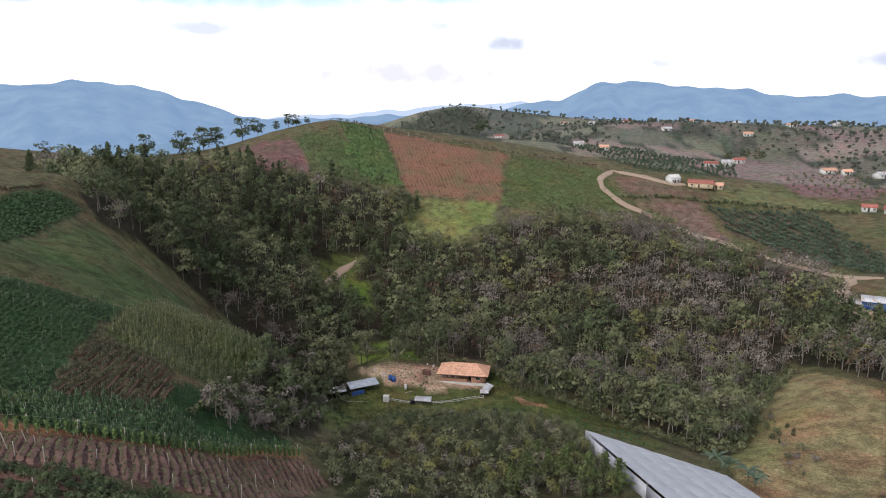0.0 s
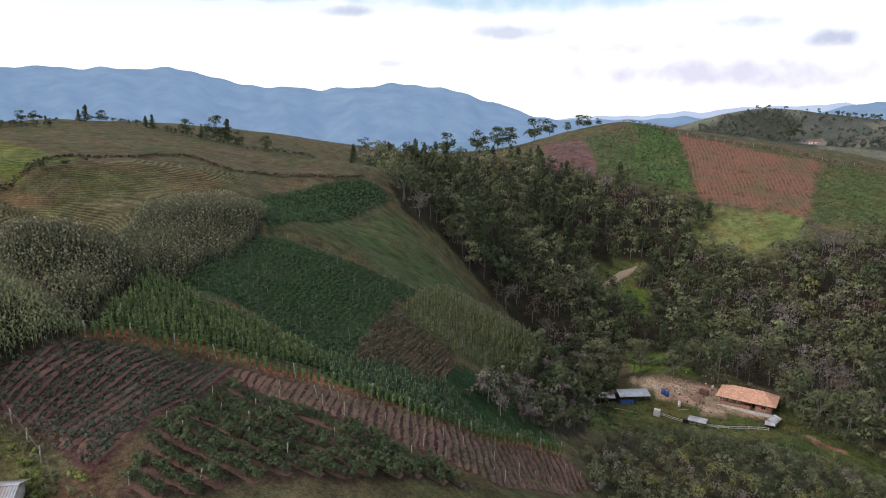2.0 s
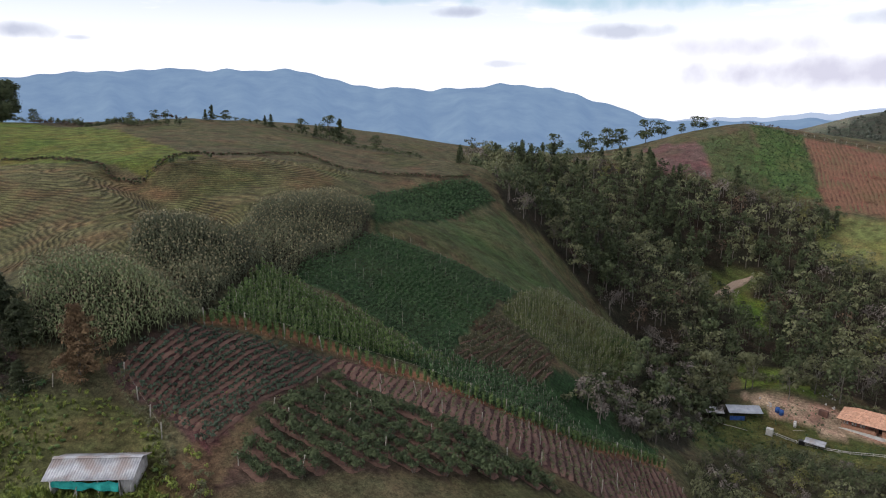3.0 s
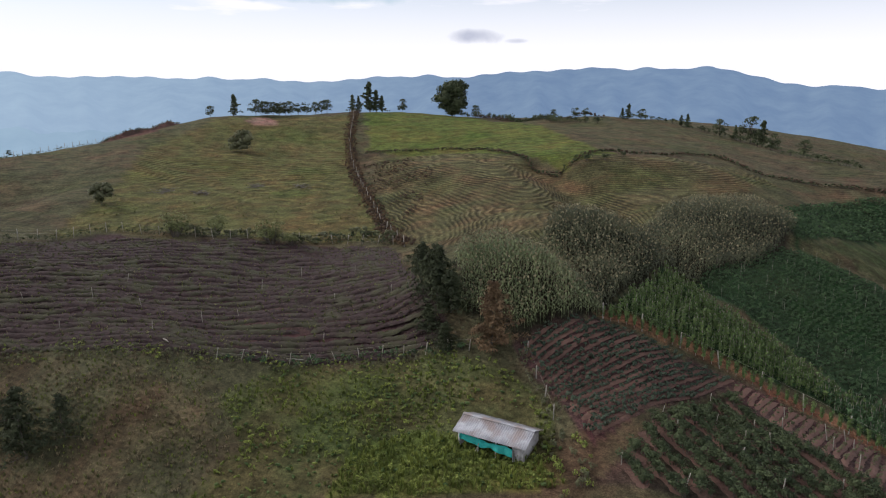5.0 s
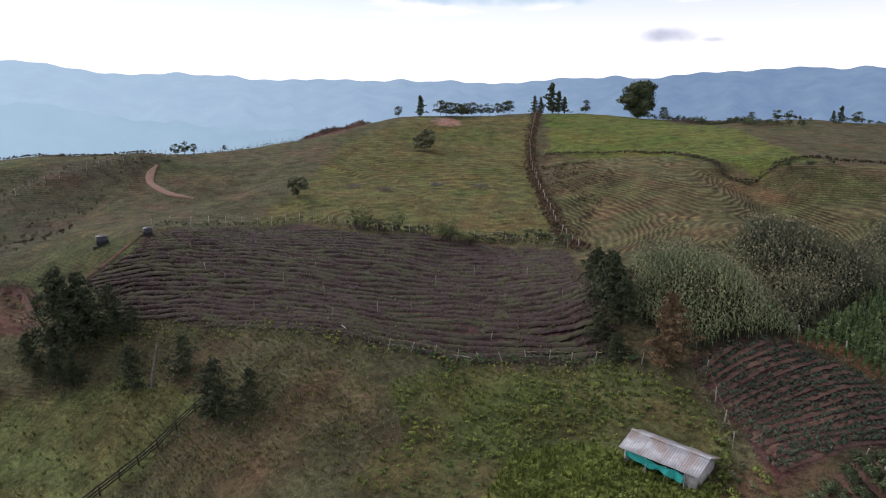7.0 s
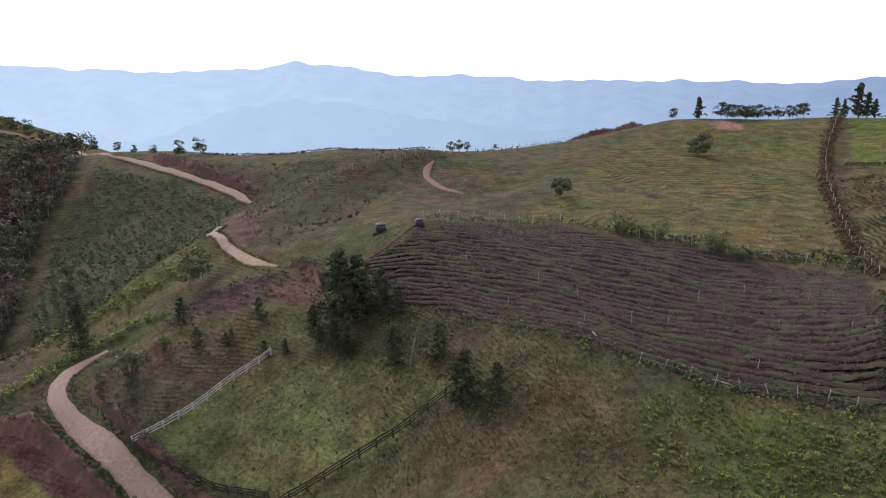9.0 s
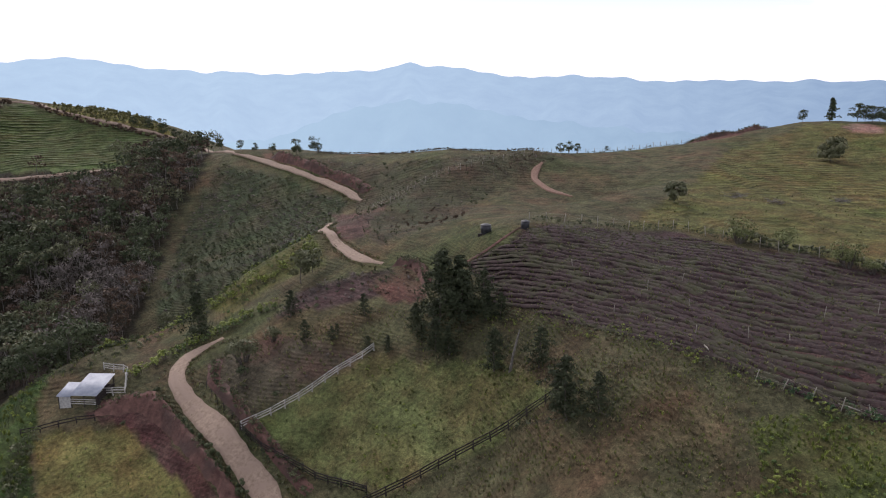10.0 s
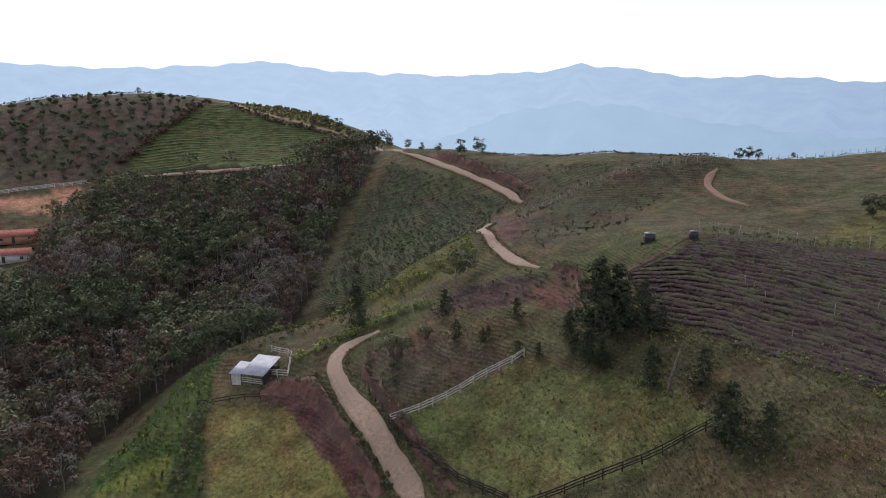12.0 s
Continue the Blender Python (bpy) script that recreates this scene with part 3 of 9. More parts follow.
TERRACE_PLOT = [
    (-101.8, -58.2), (-106.8, -52.2), (-111.6, -52.1), (-121.3, -44.8), (-134.1, -33.7), (-132.9, -23.0), (-136.3, -10.4), (-131.7, 4.8), (-125.2, 18.0), (-92.2, 15.8),
    (-81.2, 16.3), (-76.9, 16.8), (-76.4, 12.8), (-78.9, 2.5), (-79.2, -5.4), (-80.2, -10.8), (-81.0, -18.1), (-84.7, -27.1), (-88.6, -36.7), (-92.9, -49.3),
]
TERRACE_LOW = [(-95.0, -60.0), (-90.5, -48.3), (-85.9, -32.3), (-80.5, -18.0), (-78.8, -8.0), (-78.0, 2.8), (-76.0, 9.6), (-74.0, 19.0)]
TERRACE_HIGH = [(-114.0, -60.0), (-119.0, -48.0), (-127.0, -38.0), (-135.0, -22.0), (-138.0, -8.0), (-136.0, 4.6), (-131.0, 14.5), (-127.0, 21.0)]
DARK_SOIL_A = [
    (-95.3, -14.2), (-98.3, -1.9), (-84.5, 1.0), (-82.5, -12.7),
]
WEEDS = [
    (-71.7, -9.0), (-78.5, -3.2), (-75.0, 14.9), (-67.8, 21.8), (-60.2, 23.4), (-49.4, 20.4), (-57.0, -11.7),
    (-63.6, -6.2),
]
BRIGHT_WEEDS = [
    (-60.5, 3.4), (-62.7, 10.2), (-59.0, 14.9), (-54.1, 20.2), (-49.7, 19.5), (-53.6, 1.0),
]
SHED_EDGE = [
    (-62.6, 22.6), (-58.0, 23.4), (-52.8, 24.0), (-47.2, 22.6), (-46.8, 19.0), (-51.5, 20.2), (-57.0, 20.6),
]
GRASS_HILL = [
    (-166.1, -40.8), (-249.6, -44.5), (-293.6, -24.8), (-300.3, 28.9), (-232.0, 20.2), (-144.5, 16.9), (-132.8, 17.7),
    (-140.6, -26.4), (-129.6, -41.3),
]
LAWN = [
    (-49.9, -99.0), (-57.8, -89.2), (-56.0, -79.0), (-54.5, -66.7), (-41.5, -82.6),
]
RED_BANK = [
    (-56.5, -96.0), (-60.9, -91.2), (-60.9, -85.7), (-58.3, -76.4), (-57.2, -72.1), (-55.4, -65.3), (-53.7, -67.8),
    (-55.4, -75.4), (-56.7, -82.2), (-57.9, -88.6),
]
PADDOCK = [
    (-63.7, -71.4), (-80.8, -62.2), (-82.0, -42.1), (-75.3, -30.4), (-67.6, -42.3), (-63.7, -47.0), (-64.9, -62.3),
]
PADDOCK_UPPER = [
    (-70.8, -87.8), (-79.4, -82.5), (-81.7, -63.0), (-63.5, -72.9),
]
SOUTH_FIELD = [
    (-150.5, -332.2), (-181.9, -342.8), (-189.7, -302.1), (-205.5, -258.5), (-171.8, -247.9), (-152.6, -265.0), (-113.0, -302.2),
]
SOUTH_ORCHARD = [
    (-86.0, -369.4), (-117.9, -379.8), (-171.1, -345.8), (-146.0, -329.8), (-111.5, -303.0), (-97.1, -300.1), (-69.1, -306.8),
]
SOUTH_YELLOW = [
    (-187.6, -338.8), (-212.0, -326.7), (-211.6, -268.5), (-197.7, -285.3), (-186.1, -316.8),
]
SITE_EARTH = [
    (-66.2, -295.9), (-97.4, -294.8), (-89.4, -278.0), (-79.9, -272.6), (-64.3, -288.5),
]
SCRUB_SLOPE = [
    (-170.6, -198.9), (-170.7, -166.8), (-160.8, -133.4), (-135.4, -121.1), (-110.5, -108.2), (-101.2, -114.6), (-90.1, -118.4),
    (-88.3, -126.5), (-112.8, -154.3), (-137.3, -179.2),
]
VERGE_GREEN = [
    (-98.1, -122.8), (-105.8, -108.7), (-116.8, -107.3), (-102.7, -90.8), (-96.1, -98.3), (-83.9, -97.5),
]
SPUR_EDGE = [
    (-52.0, -110.0), (-64.0, -115.0), (-80.0, -121.0), (-97.0, -117.0), (-105.0, -108.0), (-98.0, -104.5), (-84.0, -110.0), (-68.0, -107.5), (-60.0, -106.5),
]
SLOPE_GREEN = [
    (-53.7, -118.2), (-59.7, -112.5), (-50.4, -100.4), (-40.9, -83.2), (-30.0, -96.0), (-41.9, -111.9),
]
CUT_BANK = [
    (-96.8, -75.9), (-106.6, -72.9), (-102.4, -65.3), (-93.4, -60.6), (-92.1, -67.5),
]
RED_CUT = [
    (-275.5, -66.0), (-292.4, -47.2), (-277.0, -45.5), (-274.9, -63.6),
]
ROAD_MAIN = [
    (-57.6, -57.2), (-59.1, -61.0), (-60.5, -68.1), (-62.3, -75.3), (-65.0, -85.0), (-67.1, -90.4), (-71.3, -93.9),
    (-76.4, -93.9), (-79.6, -92.3),
]
ROAD_MID = [
    (-104.5, -77.8), (-104.3, -80.9), (-106.4, -86.2), (-113.4, -97.9), (-122.7, -109.4), (-140.3, -122.0),
]
ROAD_UPPER = [
    (-161.4, -128.6), (-165.5, -136.4), (-171.1, -151.8), (-175.6, -171.7), (-178.7, -186.4), (-179.7, -201.5),
]
ROAD_TOP = [
    (-179.7, -201.5), (-210.6, -263.0), (-196.4, -283.3), (-189.0, -316.3), (-184.7, -342.3), (-175.8, -346.0),
]
PATH_HILL = [
    (-197.8, -88.2), (-190.0, -87.3), (-184.9, -84.7), (-179.3, -78.5), (-176.8, -72.3), (-176.2, -69.0),
]
ROAD_FOOT = [
    (-116.5, -289.0), (-123.6, -284.9), (-131.5, -278.5), (-138.8, -271.5), (-146.2, -265.3), (-155.9, -258.6), (-162.6, -251.5), (-168.5, -240.0),
]
FIELD_FOOT = [
    (-109.1, -301.4), (-123.8, -290.2), (-139.2, -274.5), (-158.0, -259.9), (-168.0, -250.7), (-157.0, -232.0), (-146.0, -238.5), (-138.5, -251.0), (-125.5, -269.2), (-108.2, -280.0), (-100.6, -284.8),
]
ROAD_EAST = [
    (4.6, 423.0), (-2.5, 399.6), (-0.3, 386.0), (9.3, 373.5), (23.6, 369.8), (37.2, 363.0), (55.3, 339.8),
    (68.3, 317.8), (78.9, 297.0), (90.8, 282.0), (102.6, 278.9),
]
ROAD_EAST_SPUR = [
    (93.2, 280.4), (85.3, 269.2), (82.2, 256.6), (83.8, 247.9), (90.4, 241.4),
]
ROAD_FARM = [
    (4.6, 423.0), (18.9, 417.1), (34.1, 409.5), (45.0, 412.0),
]
TRACK = [
    (-106.5, 251.8), (-106.8, 267.9), (-102.1, 277.5),
]
PATH_TANKS = [
    (-113.4, -53.4), (-106.6, -54.1), (-103.5, -56.2), (-101.6, -60.0), (-100.9, -62.7),
]
RAIL_GREY = [
    (-63.5, -71.5), (-66.5, -69.3), (-70.3, -67.3), (-76.0, -64.8), (-81.8, -62.5),
]
RAIL_DARK = [
    (-59.9, -49.2), (-62.9, -46.4), (-67.2, -42.0), (-70.7, -38.0), (-73.2, -33.5), (-74.6, -29.1),
]
RAIL_ROAD = [
    (-63.3, -71.5), (-62.9, -67.4), (-63.6, -60.4), (-63.3, -54.1), (-62.8, -49.1),
]
WIRE_ROAD = [
    (-63.6, -71.8), (-65.2, -77.6), (-67.4, -83.2),
]
TRELLIS = [
    (-72.9, 34.5), (-70.9, 38.9), (-69.6, 43.8), (-65.9, 48.4), (-62.1, 52.4), (-57.6, 55.7), (-53.0, 59.9),
    (-49.4, 63.2), (-46.7, 69.3), (-44.8, 79.1), (-41.8, 87.1),
]
DARK_BANK_LINE = [
    (-238.1, 25.9), (-230.7, 39.5), (-228.3, 54.1), (-211.5, 60.8), (-187.7, 62.0), (-171.7, 62.8), (-165.9, 65.3), (-168.1, 70.9), (-172.9, 81.2),
    (-175.8, 91.3), (-173.4, 99.0), (-180.6, 114.6), (-178.6, 121.2), (-169.9, 121.0), (-162.9, 123.7), (-157.0, 130.5), (-152.3, 140.0), (-148.3, 148.2), (-150.6, 163.0),
]
TERRACE_FRINGE = [
    (-139.5, -24.0), (-138.8, -18.8), (-138.8, -13.9), (-138.4, -8.3), (-135.5, -2.7), (-134.3, 2.7), (-137.4, 9.5), (-135.8, 16.2), (-129.1, 18.6),
]
BRACKEN = [
    (-222.9, 22.9), (-221.3, 34.3), (-197.3, 38.2), (-170.6, 35.6), (-155.5, 29.4), (-140.0, 21.5), (-165.0, 20.0), (-190.0, 20.5),
]
HILL_HEDGE = [
    (-311.1, 29.9), (-254.0, 22.2), (-223.7, 19.8), (-176.4, 18.7), (-148.2, 18.6), (-123.5, 19.5),
]
CREST_HEDGE = [
    (-328.2, 82.4), (-332.1, 105.6), (-263.7, 103.7), (-251.1, 117.1),
]
CREST_HEDGE_EAST = [
    (-275.9, 143.6), (-251.3, 159.4), (-231.0, 163.8), (-199.4, 165.8), (-173.1, 163.5),
]
SOUTH_HEDGE = [
    (-172.9, -343.3), (-155.2, -331.4), (-136.3, -320.5), (-113.4, -304.9),
]
SOUTH_CREST = [
    (-90.1, -385.1), (-104.0, -382.5), (-118.2, -379.3), (-131.2, -372.5), (-148.5, -373.0), (-161.5, -362.6), (-173.0, -355.0),
]
SADDLE_CREST = [
    (-198.0, -179.0), (-196.5, -169.3), (-195.5, -159.7), (-198.4, -153.2), (-199.0, -144.6), (-197.6, -133.7), (-198.0, -120.7), (-201.0, -111.9), (-202.4, -100.4), (-206.8, -93.4),
]
TOP_CREST = [
    (-324.9, 88.1), (-330.0, 100.0), (-320.0, 112.0), (-300.0, 118.0), (-284.0, 122.0), (-276.1, 130.2),
]
SOUTH_HEDGE_E = [
    (-182.8, -335.9), (-185.8, -306.0), (-193.6, -279.4), (-204.0, -258.7),
]
WIRE_TERRACE = [
    (-115.9, -53.4), (-124.1, -44.2), (-137.8, -32.2), (-136.8, -19.4), (-135.6, -6.3), (-134.4, 6.8), (-127.1, 18.0),
]
WIRE_SADDLE = [
    (-139.7, -107.6), (-161.4, -108.7), (-177.5, -101.9), (-195.6, -94.4), (-227.6, -82.6), (-264.4, -69.5), (-293.4, -54.8),
]
WIRE_LOWER = [
    (-79.3, -9.7), (-78.9, -0.6), (-78.3, 8.8), (-75.0, 14.9), (-72.5, 18.2),
]
POSTS_SHED = [
    (-68.5, 23.6), (-63.8, 23.5), (-58.7, 22.9),
]
WIRE_NORTH = [
    (-159.0, 397.2), (-129.7, 404.2), (-93.3, 411.5), (-57.7, 408.2), (-26.6, 419.8), (-3.6, 424.7),
]
SITE_WALL = [
    (-67.3, -300.0), (-78.4, -298.9), (-98.0, -296.5),
]
EAST_HEDGE = [
    (11.0, 381.2), (39.3, 392.0), (68.0, 392.2), (93.6, 383.0), (121.0, 370.6),
]
LAWN_HEDGE = [
    (-49.9, -98.8), (-46.3, -96.6), (-43.3, -93.0), (-40.1, -88.2), (-38.7, -85.5),
]
ROAD_SHRUBS = [
    (-62.2, -84.0), (-60.5, -78.1), (-59.2, -72.5), (-58.6, -68.7), (-57.7, -64.7),
]
VERGE_HEDGE = [
    (-73.7, -97.6), (-79.9, -95.8), (-84.0, -91.3), (-87.9, -88.1),
]
ROAD_CUT = [
    (-164.0, -130.7), (-172.4, -148.1), (-176.7, -164.7), (-181.0, -188.9), (-186.0, -191.1), (-184.3, -166.5), (-176.4, -146.9),
    (-169.2, -134.0),
]
CUT_BANK_B = [
    (-83.9, -85.3), (-91.9, -87.8), (-99.9, -81.2), (-104.5, -72.1), (-101.2, -66.2), (-94.2, -63.4), (-94.1, -72.5),
    (-89.0, -78.1),
]
GRASS_RIPPLE = [
    (-232.8, 27.8), (-213.1, 53.5), (-181.8, 60.8), (-165.1, 65.2), (-168.9, 82.9), (-166.9, 118.3), (-152.3, 119.9),
    (-128.0, 81.8), (-117.1, 62.2), (-127.4, 58.5), (-95.0, 35.2), (-105.5, 26.4), (-121.2, 21.2), (-147.8, 19.8),
]
CORRAL = [
    (-59.8, -98.4), (-61.6, -94.9), (-65.9, -100.3), (-64.8, -105.2),
]
NEAR_ALL = [
    (-95.3, -49.5), (-83.4, -24.7), (-79.3, -9.7), (-63.6, -6.2), (-57.0, -11.7), (-71.2, -39.6),
]
NEAR_SOUTH = [
    (-80.8, -32.2), (-75.0, -16.4), (-62.9, -8.5), (-61.7, -50.7), (-63.3, -46.7), (-74.6, -29.4), (-82.0, -47.3),
]
NEAR_BANK = [
    (-79.4, -82.5), (-90.9, -70.3), (-89.9, -52.2), (-81.2, -34.6), (-81.2, -42.5), (-81.7, -63.0),
]
VERGE_B = [
    (-64.2, -97.4), (-69.3, -98.2), (-74.1, -98.2), (-78.5, -97.3), (-83.5, -93.9), (-88.7, -90.4),
]
VERGE_C = [
    (-70.7, -115.6), (-86.8, -124.3), (-90.9, -109.6), (-97.8, -100.1), (-109.7, -99.7),
]
VERGE_D = [
    (-83.9, -85.3), (-90.0, -85.9), (-96.2, -82.0), (-100.9, -78.2),
]
EDGE_BRUSH = [
    (-76.6, 210.4), (-50.2, 198.9), (-28.6, 197.5), (-18.8, 186.7), (-7.4, 182.6), (7.6, 174.2), (17.3, 157.0),
    (23.0, 144.9), (29.6, 146.5), (40.2, 175.0), (54.3, 205.7),
]
BANK_LAWN = [
    (-55.6, -65.1), (-56.8, -69.6), (-58.0, -75.6), (-60.6, -85.4), (-60.5, -90.7), (-56.5, -95.2),
]
BANK_ROAD = [
    (-60.8, -57.6), (-62.4, -64.5), (-63.5, -70.4), (-65.8, -77.6), (-68.2, -84.2), (-72.0, -87.5),
]
BANK_UPPER = [
    (-164.6, -131.3), (-171.7, -147.6), (-176.7, -164.7), (-181.9, -186.8),
]
BANK_CREST = [
    (-275.5, -65.9), (-284.1, -59.3), (-292.4, -47.1), (-301.4, -43.3),
]
BANK_SCAR = [
    (-97.5, -64.2), (-102.3, -68.8), (-104.7, -74.2), (-100.6, -77.9),
]
FAR_HILL = [
    (-289.5, 954.3), (-246.9, 979.7), (-210.2, 1007.6), (-157.5, 977.8), (-153.6, 867.9), (-103.2, 423.6),
]
SADDLE_SLOPE = [
    (-184.8, -180.9), (-184.9, -147.0), (-180.9, -116.3), (-197.2, -100.1), (-211.4, -84.6), (-191.9, -88.7), (-175.6, -91.6),
    (-154.1, -85.7), (-124.6, -74.8), (-117.3, -79.0), (-112.0, -83.0), (-114.4, -89.2), (-148.5, -121.8), (-163.0, -129.9),
    (-175.3, -149.6),
]
SADDLE_BROWN = [
    (-152.7, -132.0), (-148.0, -116.0), (-146.0, -107.9), (-125.4, -96.5), (-115.4, -92.5), (-113.8, -95.0), (-121.2, -104.1),
]
PASTURE_SCRUB = [
    (38.0, 173.5), (42.3, 173.0), (44.7, 152.4), (43.7, 136.7), (40.3, 128.0), (38.1, 134.0), (39.0, 151.5),
]

# ---- single trees and shrubs: x, y, height ----
CREST_BROAD_ROWS = [
    (-231.7, 319.3, 11.5), (-221.7, 336.2, 12.4), (-217.7, 351.8, 12.7), (-214.5, 360.0, 11.5), (-209.5, 380.2, 13.4), (-206.2, 393.0, 10.1),
    (-192.5, 390.6, 5.6), (-185.1, 392.1, 7.7), (-179.6, 391.1, 7.0), (-173.3, 392.6, 4.2), (-265.5, 141.7, 4.4), (-240.7, 161.4, 6.1),
    (-231.7, 168.6, 9.7), (-219.4, 169.0, 5.8), (-208.5, 172.8, 5.7), (-374.1, 146.6, 4.5), (-284.0, 120.8, 4.0), (-279.9, 123.5, 3.5),
    (-346.2, 94.1, 5.8), (-302.9, -29.4, 4.4), (-325.8, 53.1, 5.9), (-307.0, -2.0, 5.5), (-319.8, 2.9, 5.7), (-299.8, -11.3, 6.3),
    (-300.0, -6.7, 5.8), (-319.8, 6.0, 4.7), (-317.0, 13.4, 5.1), (-316.8, 18.4, 5.6), (-188.2, -179.3, 5.7), (-195.6, -177.0, 5.8),
]
CREST_BROAD_MORE = [
    (-300.5, -9.0, 5.6), (-301.5, -4.4, 5.4), (-308.0, 0.6, 5.5), (-318.0, 9.6, 5.2), (-317.0, 16.0, 5.3), (-303.5, -2.5, 5.0),
    (-217.2, -90.7, 3.4), (-226.4, -91.6, 4.0), (-227.5, -89.1, 3.2), (-238.3, -82.6, 2.0), (-205.9, -261.9, 4.9), (-208.2, -257.0, 4.3),
    (-216.2, -253.1, 4.3), (-186.6, -206.6, 3.6), (-186.0, -198.2, 3.1), (-186.9, -190.1, 3.5), (-198.7, -288.6, 4.0), (-200.2, -280.3, 4.5),
    (-203.7, -274.9, 4.4), (-205.6, -269.4, 4.4), (-148.1, -367.9, 3.2), (-204.0, -284.9, 4.5), (-207.1, -280.1, 5.1), (-210.2, -266.7, 4.4),
    (-213.8, -264.8, 5.0), (-213.7, -250.2, 3.7),
]
BIG_TREE_ROWS = [
    (-317.7, 75.0, 17.4),
]
CREST_PINE_ROWS = [
    (-313.4, 28.9, 7.6), (-313.2, 31.6, 7.1), (-320.1, 37.7, 13.5), (-319.8, 40.5, 9.9), (-319.4, 43.1, 7.3), (-300.3, -20.2, 8.8),
    (-265.3, 133.3, 4.8), (-265.5, 136.0, 6.5), (-258.6, 155.7, 4.4), (-252.6, 154.6, 5.7), (-233.8, 163.2, 5.5), (-233.0, 175.0, 9.4),
    (-163.6, 171.6, 4.6), (-165.1, 174.5, 6.2),
]
LONE_SHRUB_ROWS = [
    (-160.8, -39.5, 4.3), (-244.9, -15.1, 6.8),
]
PALE_BUSH_ROWS = [
    (-136.3, -21.6, 5.7), (-139.8, -14.5, 4.6), (-133.2, -4.1, 5.7), (-132.2, -0.4, 3.1),
]
DARK_PINE_ROWS = [
    (-92.0, 16.7, 5.5), (-82.6, 16.7, 8.5), (-79.7, 17.8, 6.2), (-79.1, 15.0, 4.1), (-74.7, 15.8, 4.0),
]
RUST_PINE_ROWS = [
    (-71.1, 20.3, 8.0),
]
YARD_PINE_ROWS = [
    (-70.6, -27.1, 7.6), (-70.2, -23.3, 4.8), (-72.6, -29.0, 4.4), (-88.1, -54.9, 12.6), (-88.4, -51.0, 9.0), (-86.3, -57.8, 5.0), (-90.0, -52.6, 10.0),
    (-83.0, -52.3, 5.6), (-88.7, -47.1, 5.2), (-82.6, -49.7, 4.8), (-89.1, -45.1, 4.0), (-81.6, -63.4, 2.5), (-82.2, -60.1, 2.5),
    (-88.1, -69.2, 3.8), (-81.4, -70.4, 2.4), (-79.5, -74.3, 3.5), (-82.8, -70.6, 1.9), (-78.9, -98.7, 8.6), (-80.0, -41.1, 6.0),
    (-79.5, -34.6, 5.4), (-84.4, -82.2, 5.0), (-84.5, -55.6, 3.2), (-90.5, -48.5, 6.5),
]
KNOLL_PINE_ROWS = [
    (-9.5, 99.4, 6.0), (-6.9, 105.6, 5.2), (-3.6, 104.5, 6.4), (0.0, 100.6, 6.8), (2.8, 107.9, 5.0), (-11.2, 95.4, 5.6), (-8.9, 112.6, 4.2), (-3.1, 114.2, 4.4), (4.5, 102.0, 6.0),
]
GREY_BUSH_ROWS = [
    (-73.0, -81.0, 4.7), (-78.4, -80.1, 2.9),
]
VALLEY_TREE_ROWS = [
    (-114.5, -146.5, 5.3), (-108.6, -139.1, 4.4), (-103.0, -150.3, 5.2), (-118.1, -120.2, 4.2), (-95.3, -89.9, 6.0), (-99.7, -91.1, 4.5),
    (-95.3, -130.7, 4.1), (-89.3, -155.9, 6.0),
]
FARM_TREE_ROWS = [
    (-57.4, 189.2, 8.6), (-70.3, 192.9, 10.7), (-75.0, 185.8, 12.2), (-76.6, 178.5, 12.8), (-75.7, 170.3, 9.9), (-71.6, 172.7, 7.4),
    (-52.5, 164.9, 2.8), (-16.0, 190.2, 8.4),
]
BARE_TREE_ROWS = [
    (-27.7, 271.7, 11.0), (-78.4, 172.0, 10.0), (-50.8, 84.0, 6.2), (-53.6, 85.0, 5.4), (-54.0, 110.8, 6.1), (-52.1, 93.8, 5.8),
]
SMALL_SHRUB_ROWS = [
    (-57.7, -89.8, 0.9), (-61.8, -89.7, 1.1), (-64.0, -90.5, 1.2), (-60.5, -79.7, 1.2), (-59.4, -75.5, 1.2), (-58.6, -72.0, 1.2),
    (-58.1, -68.8, 1.2), (-57.4, -65.7, 1.1), (-62.0, -83.1, 1.1), (-61.8, -92.0, 1.4), (-70.6, -78.7, 1.8), (-165.5, 73.7, 2.1),
    (-163.9, 77.7, 2.1), (-166.4, 84.0, 1.5),
]
FAR_TREE_ROWS = [
    (-144.2, 834.6, 17.8), (106.9, 536.2, 10.6), (96.9, 533.1, 8.8), (83.8, 522.1, 6.9), (-146.9, 830.4, 13.6), (69.8, 407.2, 3.4),
]
EDGE_TREE_ROWS = [
    (-68.0, 191.5, 10.6), (-59.5, 193.3, 9.6), (-53.6, 197.9, 11.0), (-47.2, 197.7, 12.4), (-28.9, 199.0, 10.5), (-23.8, 193.3, 12.8),
    (-19.8, 188.3, 10.0), (-13.2, 186.1, 13.2), (-10.0, 186.6, 14.1), (-7.5, 184.2, 9.8), (-2.7, 181.7, 11.3), (1.8, 179.3, 14.4),
    (5.5, 176.9, 12.7), (10.5, 175.4, 11.8), (14.6, 171.9, 14.7), (18.8, 166.1, 13.5), (21.6, 156.4, 12.8), (24.0, 151.6, 9.7),
    (27.0, 148.6, 8.2), (32.1, 157.4, 10.1), (35.9, 165.4, 10.6), (41.0, 175.7, 9.5),
]

SHEET = None


def bend(d2):
    return 0.5 * d2 * np.log(d2 + 1e-9)


